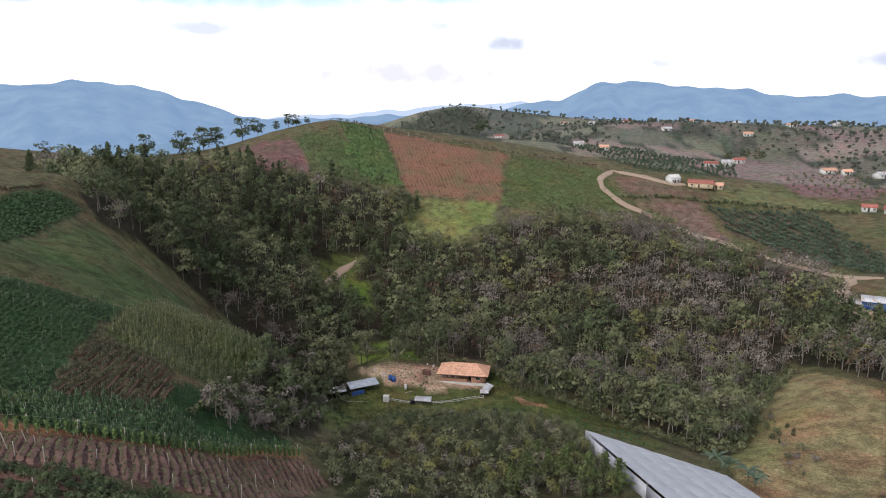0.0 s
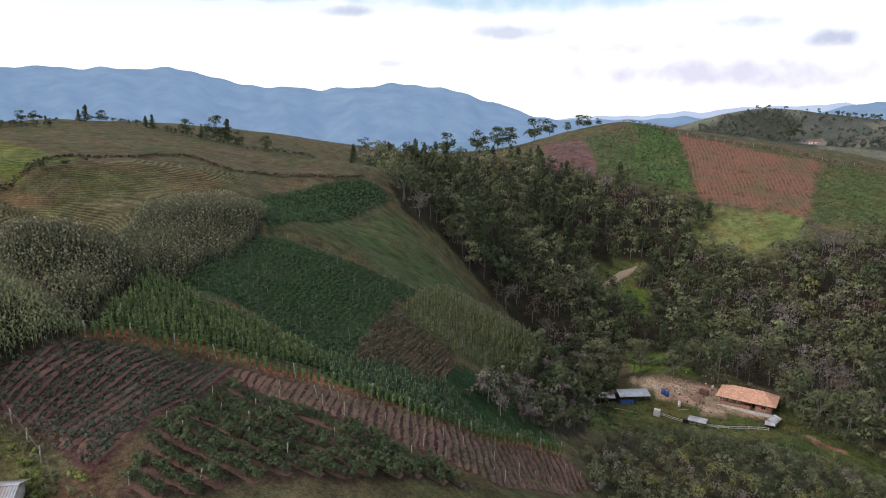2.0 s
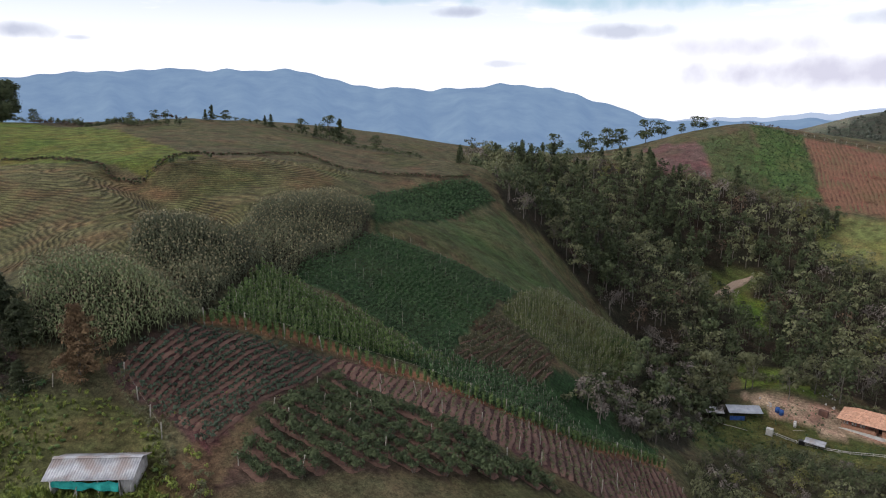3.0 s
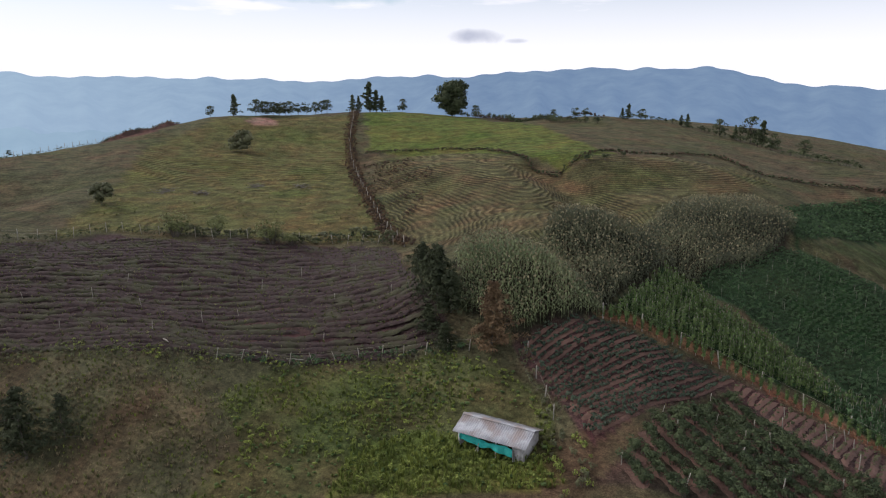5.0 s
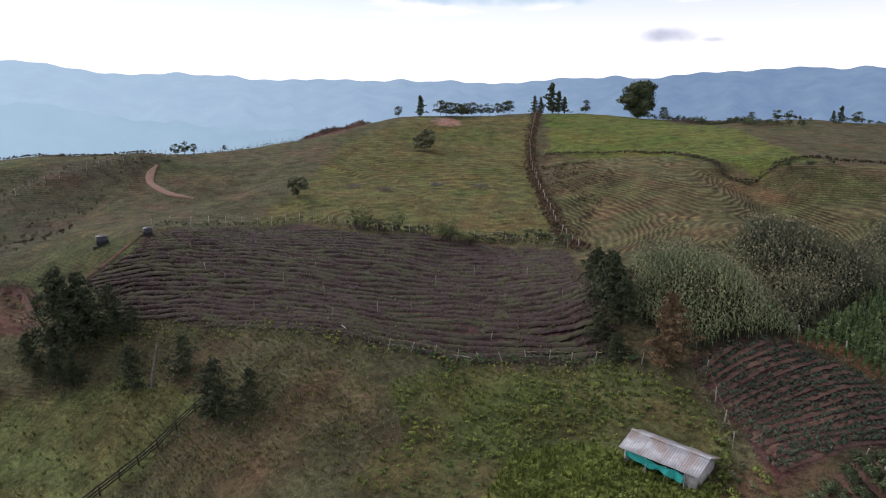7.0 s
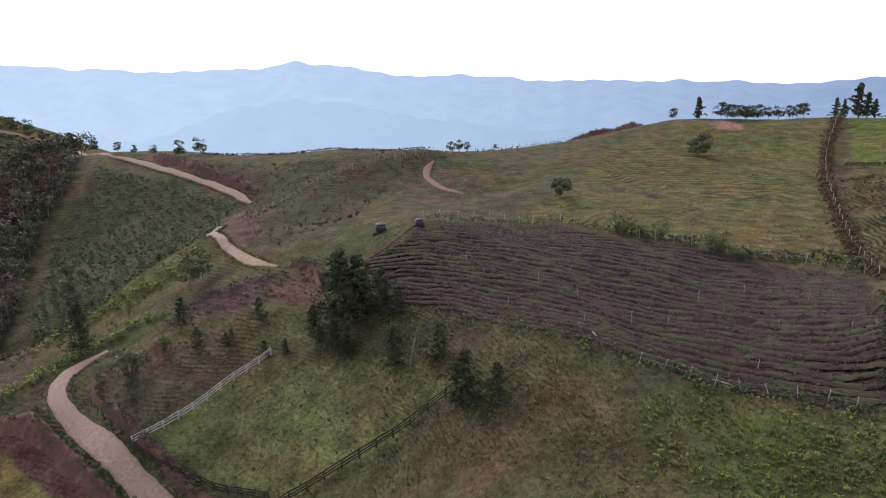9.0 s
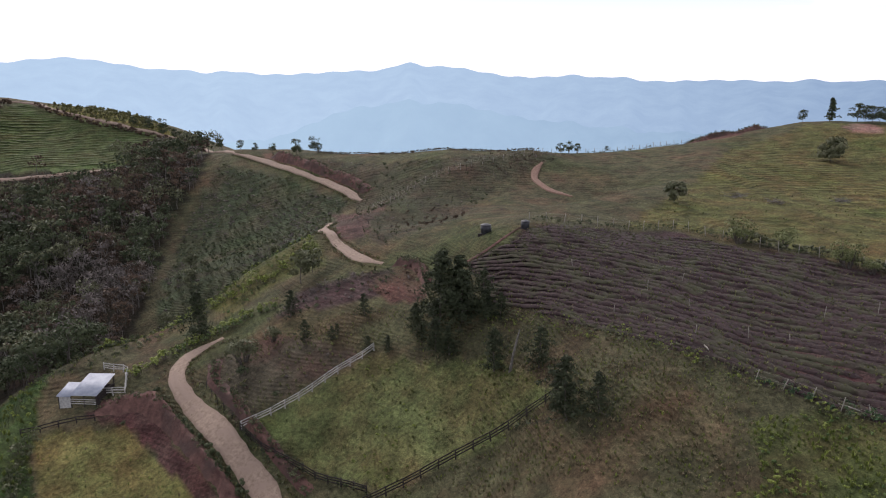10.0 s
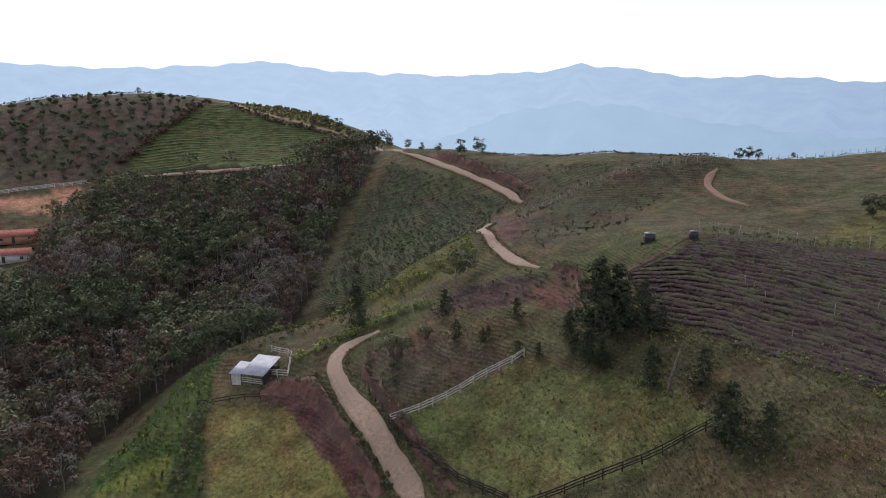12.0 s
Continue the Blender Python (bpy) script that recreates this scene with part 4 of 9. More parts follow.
def fit_sheet():
    p = LANDFORM[:, :2] / 100
    n = len(p)
    a = np.zeros((n + 3, n + 3))
    a[:n, :n] = bend(((p[:, None] - p[None]) ** 2).sum(-1)) + np.eye(n) * 0.006
    a[:n, n], a[:n, n + 1:], a[n, :n], a[n + 1:, :n] = 1, p, 1, p.T
    return np.linalg.solve(a, np.concatenate([LANDFORM[:, 2], np.zeros(3)]))


SHEET = fit_sheet()


def waves(x, y):
    """Small uneven swells of the ground."""
    return (0.35 * np.sin(x / 9.1 + 1.3 * np.sin(y / 13.0)) * np.sin(y / 7.7 + 0.9) + 0.18 * np.sin(x / 3.1 + y / 5.3) * np.sin(y / 2.7 - x / 4.1))


def near_line(line, x, y):
    """The distance of places from a line."""
    best = np.full(x.shape, 1e9)
    for (x0, y0), (x1, y1) in zip(line, line[1:]):
        dx, dy = x1 - x0, y1 - y0
        k = np.clip(((x - x0) * dx + (y - y0) * dy) / (dx * dx + dy * dy + 1e-9), 0, 1)
        best = np.minimum(best, np.hypot(x - x0 - k * dx, y - y0 - k * dy))
    return best


# folds of the ground: a line (x, y), the reach to its sides, the rise or dip along it
FOLDS = [
    ([(-88.0, 19.0), (-84.5, 24.5), (-78.0, 28.5)], 5.5, 1.5), ([(-93.5, 39.0), (-91.0, 46.0)], 5.5, 2.6),
    ([(-94.0, 31.5), (-84.0, 33.2), (-75.5, 35.0)], 2.8, -1.8), ([(-106.0, 50.0), (-95.5, 52.5), (-88.5, 57.0)], 3.6, -2.2),
    ([(-113.0, 68.0), (-112.0, 82.0)], 8.0, 1.8), ([(-172.0, 63.6), (-152.0, 64.4), (-135.0, 62.0), (-118.0, 60.0), (-106.0, 52.0)], 6.5, -3.2),
    ([(-202.0, 36.0), (-170.0, 45.0), (-140.0, 46.0), (-118.0, 41.0)], 13.0, 2.0), ([(-166.0, 80.0), (-160.0, 92.0), (-150.0, 103.0)], 12.0, 2.4),
    ([(-126.0, 262.0), (-99.0, 224.0), (-84.0, 195.0)], 14.0, -2.5),
    ([(-123.0, -255.0), (-99.0, -222.0), (-84.0, -194.0), (-80.0, -174.0), (-61.0, -153.0), (-44.0, -136.0)], 17.0, -6.5),
    ([(-112.0, -101.0), (-103.0, -106.0), (-93.0, -112.0), (-79.0, -115.0), (-63.0, -111.0), (-52.0, -107.0), (-42.0, -100.0)], 4.5, 1.7),
    ([(-118.0, -122.0), (-100.0, -130.0), (-84.0, -134.0), (-70.0, -128.0)], 8.0, -3.0),
    ([(-135.0, -104.0), (-161.0, -108.5), (-178.0, -101.0), (-204.0, -95.0)], 7.0, 1.6), ([(-136.0, -88.0), (-160.0, -92.0)], 9.0, -1.8),
    ([(-245.0, -48.0), (-200.0, -42.0), (-165.0, -50.0), (-145.0, -60.0)], 9.0, 1.4), ([(-185.0, -62.0), (-160.0, -66.0), (-135.0, -66.0)], 8.0, -1.6),
    ([(38.0, 140.0), (48.0, 165.0), (55.0, 185.0)], 11.0, 2.2),
    ([(-92.0, 57.0), (-105.0, 84.0), (-88.0, 112.0)], 3.0, -0.8), ([(-140.0, 20.0), (-200.0, 22.0), (-250.0, 26.0)], 4.0, -0.9),
]


def height(x, y):
    """The ground's height."""
    x, y = np.atleast_1d(np.asarray(x, float)), np.atleast_1d(np.asarray(y, float))
    q, p, n = np.stack([x.ravel(), y.ravel()], 1) / 100, LANDFORM[:, :2] / 100, len(LANDFORM)
    z = np.empty(len(q))
    for i in range(0, len(q), 20000):
        s = q[i:i + 20000]
        z[i:i + 20000] = bend(((s[:, None] - p[None]) ** 2).sum(-1)) @ SHEET[:n] + SHEET[n] + s @ SHEET[n + 1:]
    z = z.reshape(x.shape)
    r = np.hypot(x, y)
    k = np.clip((r - 1250) / 900, 0, 1)
    k = k * k * (3 - 2 * k)
    for line, reach, up in FOLDS:
        z = z + up * np.exp(-(near_line(line, x, y) / reach) ** 2)
    return z * (1 - k) - 320 * k + waves(x, y)


# the ground sheet: rings round the middle of the place, finer towards it
AZ = np.radians(np.concatenate([np.arange(-26, 180, 0.4), np.arange(180, 334, 3.5)]))
RINGS = np.concatenate([[0.05, 3.0], 12.0 * 1.0165 ** np.arange(0, 228), 500.0 * 1.045 ** np.arange(0, 52)])


def grid_mesh(name, pts, rows, cols, wrap=False):
    idx = np.arange(rows * cols).reshape(rows, cols)
    if wrap:
        idx = np.concatenate([idx, idx[:, :1]], 1)
    f = np.stack([idx[:-1, :-1], idx[:-1, 1:], idx[1:, 1:], idx[1:, :-1]], -1).reshape(-1, 4)
    me = bpy.data.meshes.new(name)
    me.from_pydata(pts.reshape(-1, 3).tolist(), [], f.tolist())
    me.polygons.foreach_set("use_smooth", np.ones(len(me.polygons), bool))
    me.update()
    return me


def make_ground():
    r, a = np.meshgrid(RINGS, AZ, indexing="ij")
    x, y = -np.sin(a) * r, np.cos(a) * r
    z = height(x, y)
    me = grid_mesh("ground", np.stack([x, y, z], -1), len(RINGS), len(AZ), True)
    ob = new("ground", me)
    me.materials.append(MAT["ground"])
    return tagged(ob, "rolling green and brown farmland hills of grass and soil", "ground", kind="structure"), np.stack([x, y, z], -1)


GROUND, GRID = make_ground()


def inside(poly, x, y):
    """Which of the places (x, y) lie in the outline."""
    hit = np.zeros(x.shape, bool)
    for (x0, y0), (x1, y1) in zip(poly, poly[1:] + poly[:1]):
        if y0 != y1:
            hit ^= ((y0 > y) != (y1 > y)) & (x < (x1 - x0) * (y - y0) / (y1 - y0) + x0)
    return hit


def mottle(x, y, s, seed=0.0):
    """Soft blotches, 0 to 1, of about s metres."""
    v = np.zeros(x.shape)
    for i, (a, b) in enumerate(((1.0, 0.3), (-0.6, 0.9), (0.2, -1.1), (1.4, 1.2), (-1.7, 0.8), (0.9, -2.1))):
        v += np.sin((a * x + b * y) / s + 2.3 * i + seed + 1.2 * np.sin((b * x - a * y) / s / 1.7 + seed * 1.3 + i)) / (1 + 0.25 * i)
    return 0.5 + 0.5 * v / 3.6


# FLOOR: dark forest floor, its colour also deepens shaded gaps under trees and maize
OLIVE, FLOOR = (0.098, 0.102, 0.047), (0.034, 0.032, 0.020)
GRASS, BRIGHT, DRY = (0.088, 0.105, 0.034), (0.115, 0.165, 0.034), (0.20, 0.165, 0.075)
SOIL, MAROON, RED_SOIL, DIRT = (0.095, 0.060, 0.052), (0.135, 0.085, 0.075), (0.17, 0.095, 0.062), (0.40, 0.29, 0.20)
CROP, DARK_CROP, EARTH, BROWNISH = (0.068, 0.092, 0.032), (0.030, 0.062, 0.024), (0.125, 0.068, 0.052), (0.115, 0.09, 0.058)
COVER = [
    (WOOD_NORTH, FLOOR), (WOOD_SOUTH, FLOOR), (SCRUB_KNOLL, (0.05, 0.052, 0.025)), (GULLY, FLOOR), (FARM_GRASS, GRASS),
    (CLEARING_TRACK, GRASS), (CLEARING_LOWER, BRIGHT), (CLEARING_FARM, BRIGHT), (PASTURE_NORTH, (0.15, 0.17, 0.06)),
    (PASTURE_EAST, (0.215, 0.185, 0.092)), (YARD, DIRT), (MAROON_PLOT, MAROON), (GREEN_PLOT, (0.075, 0.105, 0.042)), (BRIGHT_PLOT, (0.075, 0.12, 0.04)),
    (RED_PLOT, RED_SOIL), (BEAN_PLOT, (0.082, 0.112, 0.042)), (BROWN_STRIP, BROWNISH), (BARE_STRIP, BROWNISH), (COFFEE_ROWS, (0.085, 0.08, 0.052)),
    (COFFEE_UPPER, (0.06, 0.075, 0.04)), (FALLOW_EAST, (0.075, 0.07, 0.05)), (PURPLE_PLOT, (0.16, 0.105, 0.10)),
    (SOIL_PLOT, SOIL), (SOIL_STRIP, SOIL), (BUSH_ROWS, (0.062, 0.05, 0.035)), (BEAN_LIGHT, DARK_CROP), (BEAN_DARK, (0.040, 0.078, 0.032)), (BEAN_LOW, DARK_CROP), ([(-66.0, 66.0), (-60.0, 92.0), (-50.0, 92.0), (-44.0, 91.0), (-49.0, 74.0), (-57.0, 77.0)], DARK_CROP),
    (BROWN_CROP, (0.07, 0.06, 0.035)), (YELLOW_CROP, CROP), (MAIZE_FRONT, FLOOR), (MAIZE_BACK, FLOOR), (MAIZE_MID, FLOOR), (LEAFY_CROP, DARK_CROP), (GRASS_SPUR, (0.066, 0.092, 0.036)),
    (GRASS_TOP, (0.115, 0.145, 0.035)), (GRASS_HILL, (0.125, 0.126, 0.046)), (TERRACE_PLOT, (0.056, 0.041, 0.037)), (DARK_SOIL_A, SOIL), (WEEDS, (0.105, 0.115, 0.045)),
    (BRIGHT_WEEDS, (0.15, 0.19, 0.05)), (LAWN, (0.165, 0.165, 0.056)), (PADDOCK, (0.13, 0.15, 0.056)), (PADDOCK_UPPER, (0.098, 0.084, 0.055)), (RED_BANK, (0.105, 0.06, 0.05)),
    (SOUTH_FIELD, (0.105, 0.14, 0.048)), (SOUTH_ORCHARD, (0.10, 0.085, 0.06)), (SOUTH_YELLOW, (0.20, 0.20, 0.06)), (SITE_EARTH, (0.42, 0.24, 0.15)),
    (FAR_HILL, (0.05, 0.06, 0.042)), (SCRUB_SLOPE, (0.066, 0.082, 0.042)), (VERGE_GREEN, (0.115, 0.125, 0.045)), (SLOPE_GREEN, (0.06, 0.10, 0.03)), (CUT_BANK_B, (0.095, 0.07, 0.06)), (GRASS_RIPPLE, (0.120, 0.113, 0.052)), (ROAD_CUT, (0.15, 0.085, 0.055)), (CUT_BANK, (0.13, 0.085, 0.06)), (SADDLE_SLOPE, (0.078, 0.078, 0.044)), (SADDLE_BROWN, (0.105, 0.078, 0.058)), (RED_CUT, EARTH), ([(-289.1, -15.6), (-295.2, -4.3), (-283.8, -1.9), (-279.8, -10.7)], (0.30, 0.20, 0.15)), ([(-20.4, 180.9), (-10.9, 178.4), (-14.9, 174.9), (-19.1, 176.5)], (0.34, 0.21, 0.13)),
    ([(4.9, 411.0), (37.4, 408.7), (57.9, 403.4), (12.5, 383.0)], (0.135, 0.10, 0.07)), ([(12.5, 380.7), (48.4, 393.0), (53.9, 366.7), (60.3, 338.3), (36.0, 367.0), (21.1, 375.0)], (0.15, 0.11, 0.085)), ([(58.5, 408.2), (81.7, 424.5), (121.2, 389.1), (122.1, 376.0), (68.4, 396.0)], (0.12, 0.135, 0.06)),
    ([(-30.7, -95.4), (-35.8, -98.1), (-41.6, -95.0), (-37.7, -86.3)], (0.13, 0.155, 0.04)),
]


def paint_ground():
    x, y = GRID[..., 0], GRID[..., 1]
    r = np.hypot(x, y)
    wob = np.clip(r / 150, 0.4, 3.0)
    wx = x + wob * (mottle(x, y, 3.0, 1.0) - 0.5) * 2.4
    wy = y + wob * (mottle(x, y, 3.0, 5.0) - 0.5) * 2.4
    col = np.empty(x.shape + (3,))
    m = mottle(x, y, 26.0, 2.0)[..., None]
    col[:] = np.array(OLIVE) * (1 - m) + np.array((0.099, 0.089, 0.051)) * m
    # far ground turns paler and greyer: distance haze mixed into its colour
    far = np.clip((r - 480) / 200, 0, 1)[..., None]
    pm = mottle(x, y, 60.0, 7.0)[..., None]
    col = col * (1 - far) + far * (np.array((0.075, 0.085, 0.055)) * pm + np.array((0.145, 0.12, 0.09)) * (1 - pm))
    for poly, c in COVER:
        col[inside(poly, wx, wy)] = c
    # patchwork of small farms on the plateau, greyed and lightened for distance haze
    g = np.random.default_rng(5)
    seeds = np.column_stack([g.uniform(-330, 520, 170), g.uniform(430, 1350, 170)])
    hazed_shades = np.array(((0.12, 0.135, 0.10), (0.15, 0.165, 0.115), (0.20, 0.165, 0.15), (0.09, 0.105, 0.085), (0.22, 0.19, 0.16), (0.13, 0.13, 0.10)))[g.integers(0, 6, 170)]
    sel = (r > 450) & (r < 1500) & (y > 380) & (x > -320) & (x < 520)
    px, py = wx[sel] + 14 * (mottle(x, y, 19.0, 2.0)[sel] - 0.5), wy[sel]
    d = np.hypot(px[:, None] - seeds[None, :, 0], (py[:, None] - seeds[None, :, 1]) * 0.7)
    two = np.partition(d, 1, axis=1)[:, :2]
    shade = hazed_shades[np.argmin(d, 1)]
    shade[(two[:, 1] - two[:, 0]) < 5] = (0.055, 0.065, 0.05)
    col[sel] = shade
    col[inside(FAR_HILL, wx, wy)] = (0.05, 0.06, 0.042)
    dry = near_line(TRELLIS, x + 0.9, y - 0.9) < 1.3
    col[dry] = (0.20, 0.115, 0.06)
    # bare and lush blotches
    b = np.clip((mottle(x, y, 5.5, 9.0) - 0.62) * 5, 0, 0.7)[..., None]
    g = np.clip((mottle(x, y, 8.0, 4.0) - 0.6) * 4, 0, 0.6)[..., None]
    col = col * (1 - b) + b * col * np.array((1.35, 1.1, 1.15))
    col = col * (1 - g) + g * col * np.array((0.75, 0.95, 0.7))
    rgba = np.ones(x.shape + (4,), np.float32)
    rgba[..., :3] = col
    tread = (0.15 + 0.25 * (inside(GRASS_HILL, wx, wy) | inside(GRASS_TOP, wx, wy))) * ((x < -30) & (r > 60) & (r < 340) & ~inside(GRASS_SPUR, wx, wy)) * (0.4 + 0.9 * mottle(x, y, 20.0, 6.0))
    tread[inside(GRASS_RIPPLE, wx, wy)] = 0.6
    tread[inside(SADDLE_SLOPE, wx, wy) | inside(SCRUB_SLOPE, wx, wy)] = 0.14
    tread[inside(PADDOCK, wx, wy) | inside(LAWN, wx, wy)] = 0.04
    rgba[..., 3] = tread
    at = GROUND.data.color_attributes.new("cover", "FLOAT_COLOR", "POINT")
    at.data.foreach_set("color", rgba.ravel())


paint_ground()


# ---- the blue ranges at the horizon ----
RANGE = [
    (-40, 0.3), (-18.7, -0.12), (-15.7, -0.06), (-11.8, -0.23), (-10.2, 0.36), (-4.2, 0.65), (-1.3, 0.95), (1.2, 0.65), (3.8, -0.57), (6, -0.8),
    (8.7, -1.48), (27.1, -2.15), (28.7, -1.79), (32.8, -0.51), (36.2, 0.38), (40.2, 0.9), (42.7, 0.45), (45.6, 0.3), (51.9, 0.65), (56.9, 1.86),
    (60.9, 1.77), (63.4, 1.77), (67.3, 1.85), (68.9, 1.7), (71.9, 1.55), (74.9, 1.14), (79.4, 1.27), (86.6, 0.82), (96.3, 1), (104.4, 0.93),
    (110.1, 1.35), (111.7, 1.38), (116.8, 1.4), (120.8, 1.92), (124.8, 2.36), (128.4, 1.7), (134.6, 1.5), (141.9, 1.61), (146, 1.98), (149.4, 2.36),
    (152.1, 2.19), (155.2, 2.01), (160.3, 1.73), (163.9, 1.97), (167.2, 1.96), (178, 1.6), (200, 1.2), (260, 0.8), (319, 0.3),
]
FOOTHILLS = [(-40, -4), (90, -4), (112, -2.3), (119, -1.2), (124, -0.55), (127, -0.7), (131, -1.7), (135, -3.1), (142, -4.4), (320, -4.5)]
PALE_RANGE = [(-40, -3), (0, -2), (4, -1.1), (7, -0.72), (9, -0.95), (12, -0.85), (15, -1.25), (20, -1.6), (24, -1.75), (28, -2.2), (33, -3), (320, -3)]


def make_range(name, profile, near, far, base, label, mat, step=0.36, rows=26):
    az = np.arange(-40, 320, step)
    p = np.array(profile)
    el = np.interp(az, p[:, 0], p[:, 1])
    k = np.linspace(0, 1, rows)
    a, kk = np.meshgrid(np.radians(az), k)
    r = near + (far - near) * kk
    crest = EYE + far * np.tan(np.radians(el))[None, :] + 7 * np.sin(a * 61 + 2 * np.sin(a * 23)) + 4 * np.sin(a * 171)
    spur = np.sin(a * 37 + 1.6 * np.sin(a * 15) + 1.2 * kk) + 0.5 * np.sin(a * 83 + 3 * kk + np.sin(a * 41)) + 0.25 * np.sin(a * 190 - 5 * kk)
    z = base + (crest - base) * (kk ** 0.9) + 32 * spur * np.sin(np.pi * kk) ** 0.8
    ob = new(name, grid_mesh(name, np.stack([-np.sin(a) * r, np.cos(a) * r, z], -1), rows, len(az), False))
    ob.data.materials.append(mat)
    return tagged(ob, label, "mountains", kind="structure")


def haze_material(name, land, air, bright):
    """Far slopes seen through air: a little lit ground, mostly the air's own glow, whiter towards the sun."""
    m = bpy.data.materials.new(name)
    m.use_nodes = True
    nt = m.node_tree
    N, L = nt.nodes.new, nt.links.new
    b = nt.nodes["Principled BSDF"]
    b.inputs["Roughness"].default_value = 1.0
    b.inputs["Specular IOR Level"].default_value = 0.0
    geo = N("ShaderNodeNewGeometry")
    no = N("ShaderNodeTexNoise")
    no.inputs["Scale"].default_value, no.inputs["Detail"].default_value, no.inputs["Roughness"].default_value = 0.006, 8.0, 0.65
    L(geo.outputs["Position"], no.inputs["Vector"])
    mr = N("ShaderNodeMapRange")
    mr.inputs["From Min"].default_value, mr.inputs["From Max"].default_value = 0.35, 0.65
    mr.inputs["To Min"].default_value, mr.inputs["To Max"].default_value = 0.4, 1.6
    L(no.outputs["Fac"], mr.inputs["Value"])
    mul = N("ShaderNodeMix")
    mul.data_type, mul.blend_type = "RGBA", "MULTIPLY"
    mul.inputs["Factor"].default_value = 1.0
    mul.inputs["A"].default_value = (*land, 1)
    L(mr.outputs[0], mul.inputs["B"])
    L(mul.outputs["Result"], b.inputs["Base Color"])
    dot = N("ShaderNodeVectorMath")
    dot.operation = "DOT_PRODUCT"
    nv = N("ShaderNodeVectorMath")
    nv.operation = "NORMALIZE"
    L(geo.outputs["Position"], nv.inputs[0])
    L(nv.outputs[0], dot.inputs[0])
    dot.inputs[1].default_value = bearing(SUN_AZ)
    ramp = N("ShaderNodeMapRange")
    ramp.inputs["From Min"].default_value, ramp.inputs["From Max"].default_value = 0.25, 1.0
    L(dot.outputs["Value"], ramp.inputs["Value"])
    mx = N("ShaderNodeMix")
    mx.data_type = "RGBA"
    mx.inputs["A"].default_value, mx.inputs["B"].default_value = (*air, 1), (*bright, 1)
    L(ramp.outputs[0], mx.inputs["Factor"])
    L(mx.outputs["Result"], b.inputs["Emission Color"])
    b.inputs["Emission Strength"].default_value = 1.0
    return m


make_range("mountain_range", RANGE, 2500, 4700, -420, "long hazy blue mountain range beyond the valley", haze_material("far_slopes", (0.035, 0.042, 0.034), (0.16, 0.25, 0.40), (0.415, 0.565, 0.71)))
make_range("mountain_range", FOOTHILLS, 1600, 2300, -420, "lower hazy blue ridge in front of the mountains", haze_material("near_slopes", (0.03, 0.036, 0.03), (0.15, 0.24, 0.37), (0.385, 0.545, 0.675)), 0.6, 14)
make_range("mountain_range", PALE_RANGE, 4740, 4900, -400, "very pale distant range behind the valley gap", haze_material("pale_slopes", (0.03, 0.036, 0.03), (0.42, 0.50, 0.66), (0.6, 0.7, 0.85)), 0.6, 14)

# ---- builders ----
RNG = np.random.default_rng(7)


def fast_mesh(name, v, f, mats, idx=None, smooth=False):
    """A mesh from arrays of corners and of quads or triangles."""
    me = bpy.data.meshes.new(name)
    n, k = f.shape
    me.vertices.add(len(v))
    me.vertices.foreach_set("co", np.ascontiguousarray(v, np.float32).ravel())
    me.loops.add(n * k)
    me.loops.foreach_set("vertex_index", np.ascontiguousarray(f, np.int32).ravel())
    me.polygons.add(n)
    me.polygons.foreach_set("loop_start", np.arange(0, n * k, k, dtype=np.int32))
    for m in mats:
        me.materials.append(MAT[m])
    if idx is not None:
        me.polygons.foreach_set("material_index", np.ascontiguousarray(idx, np.int32))
    if smooth:
        me.polygons.foreach_set("use_smooth", np.ones(n, bool))
    me.update(calc_edges=True)
    return me


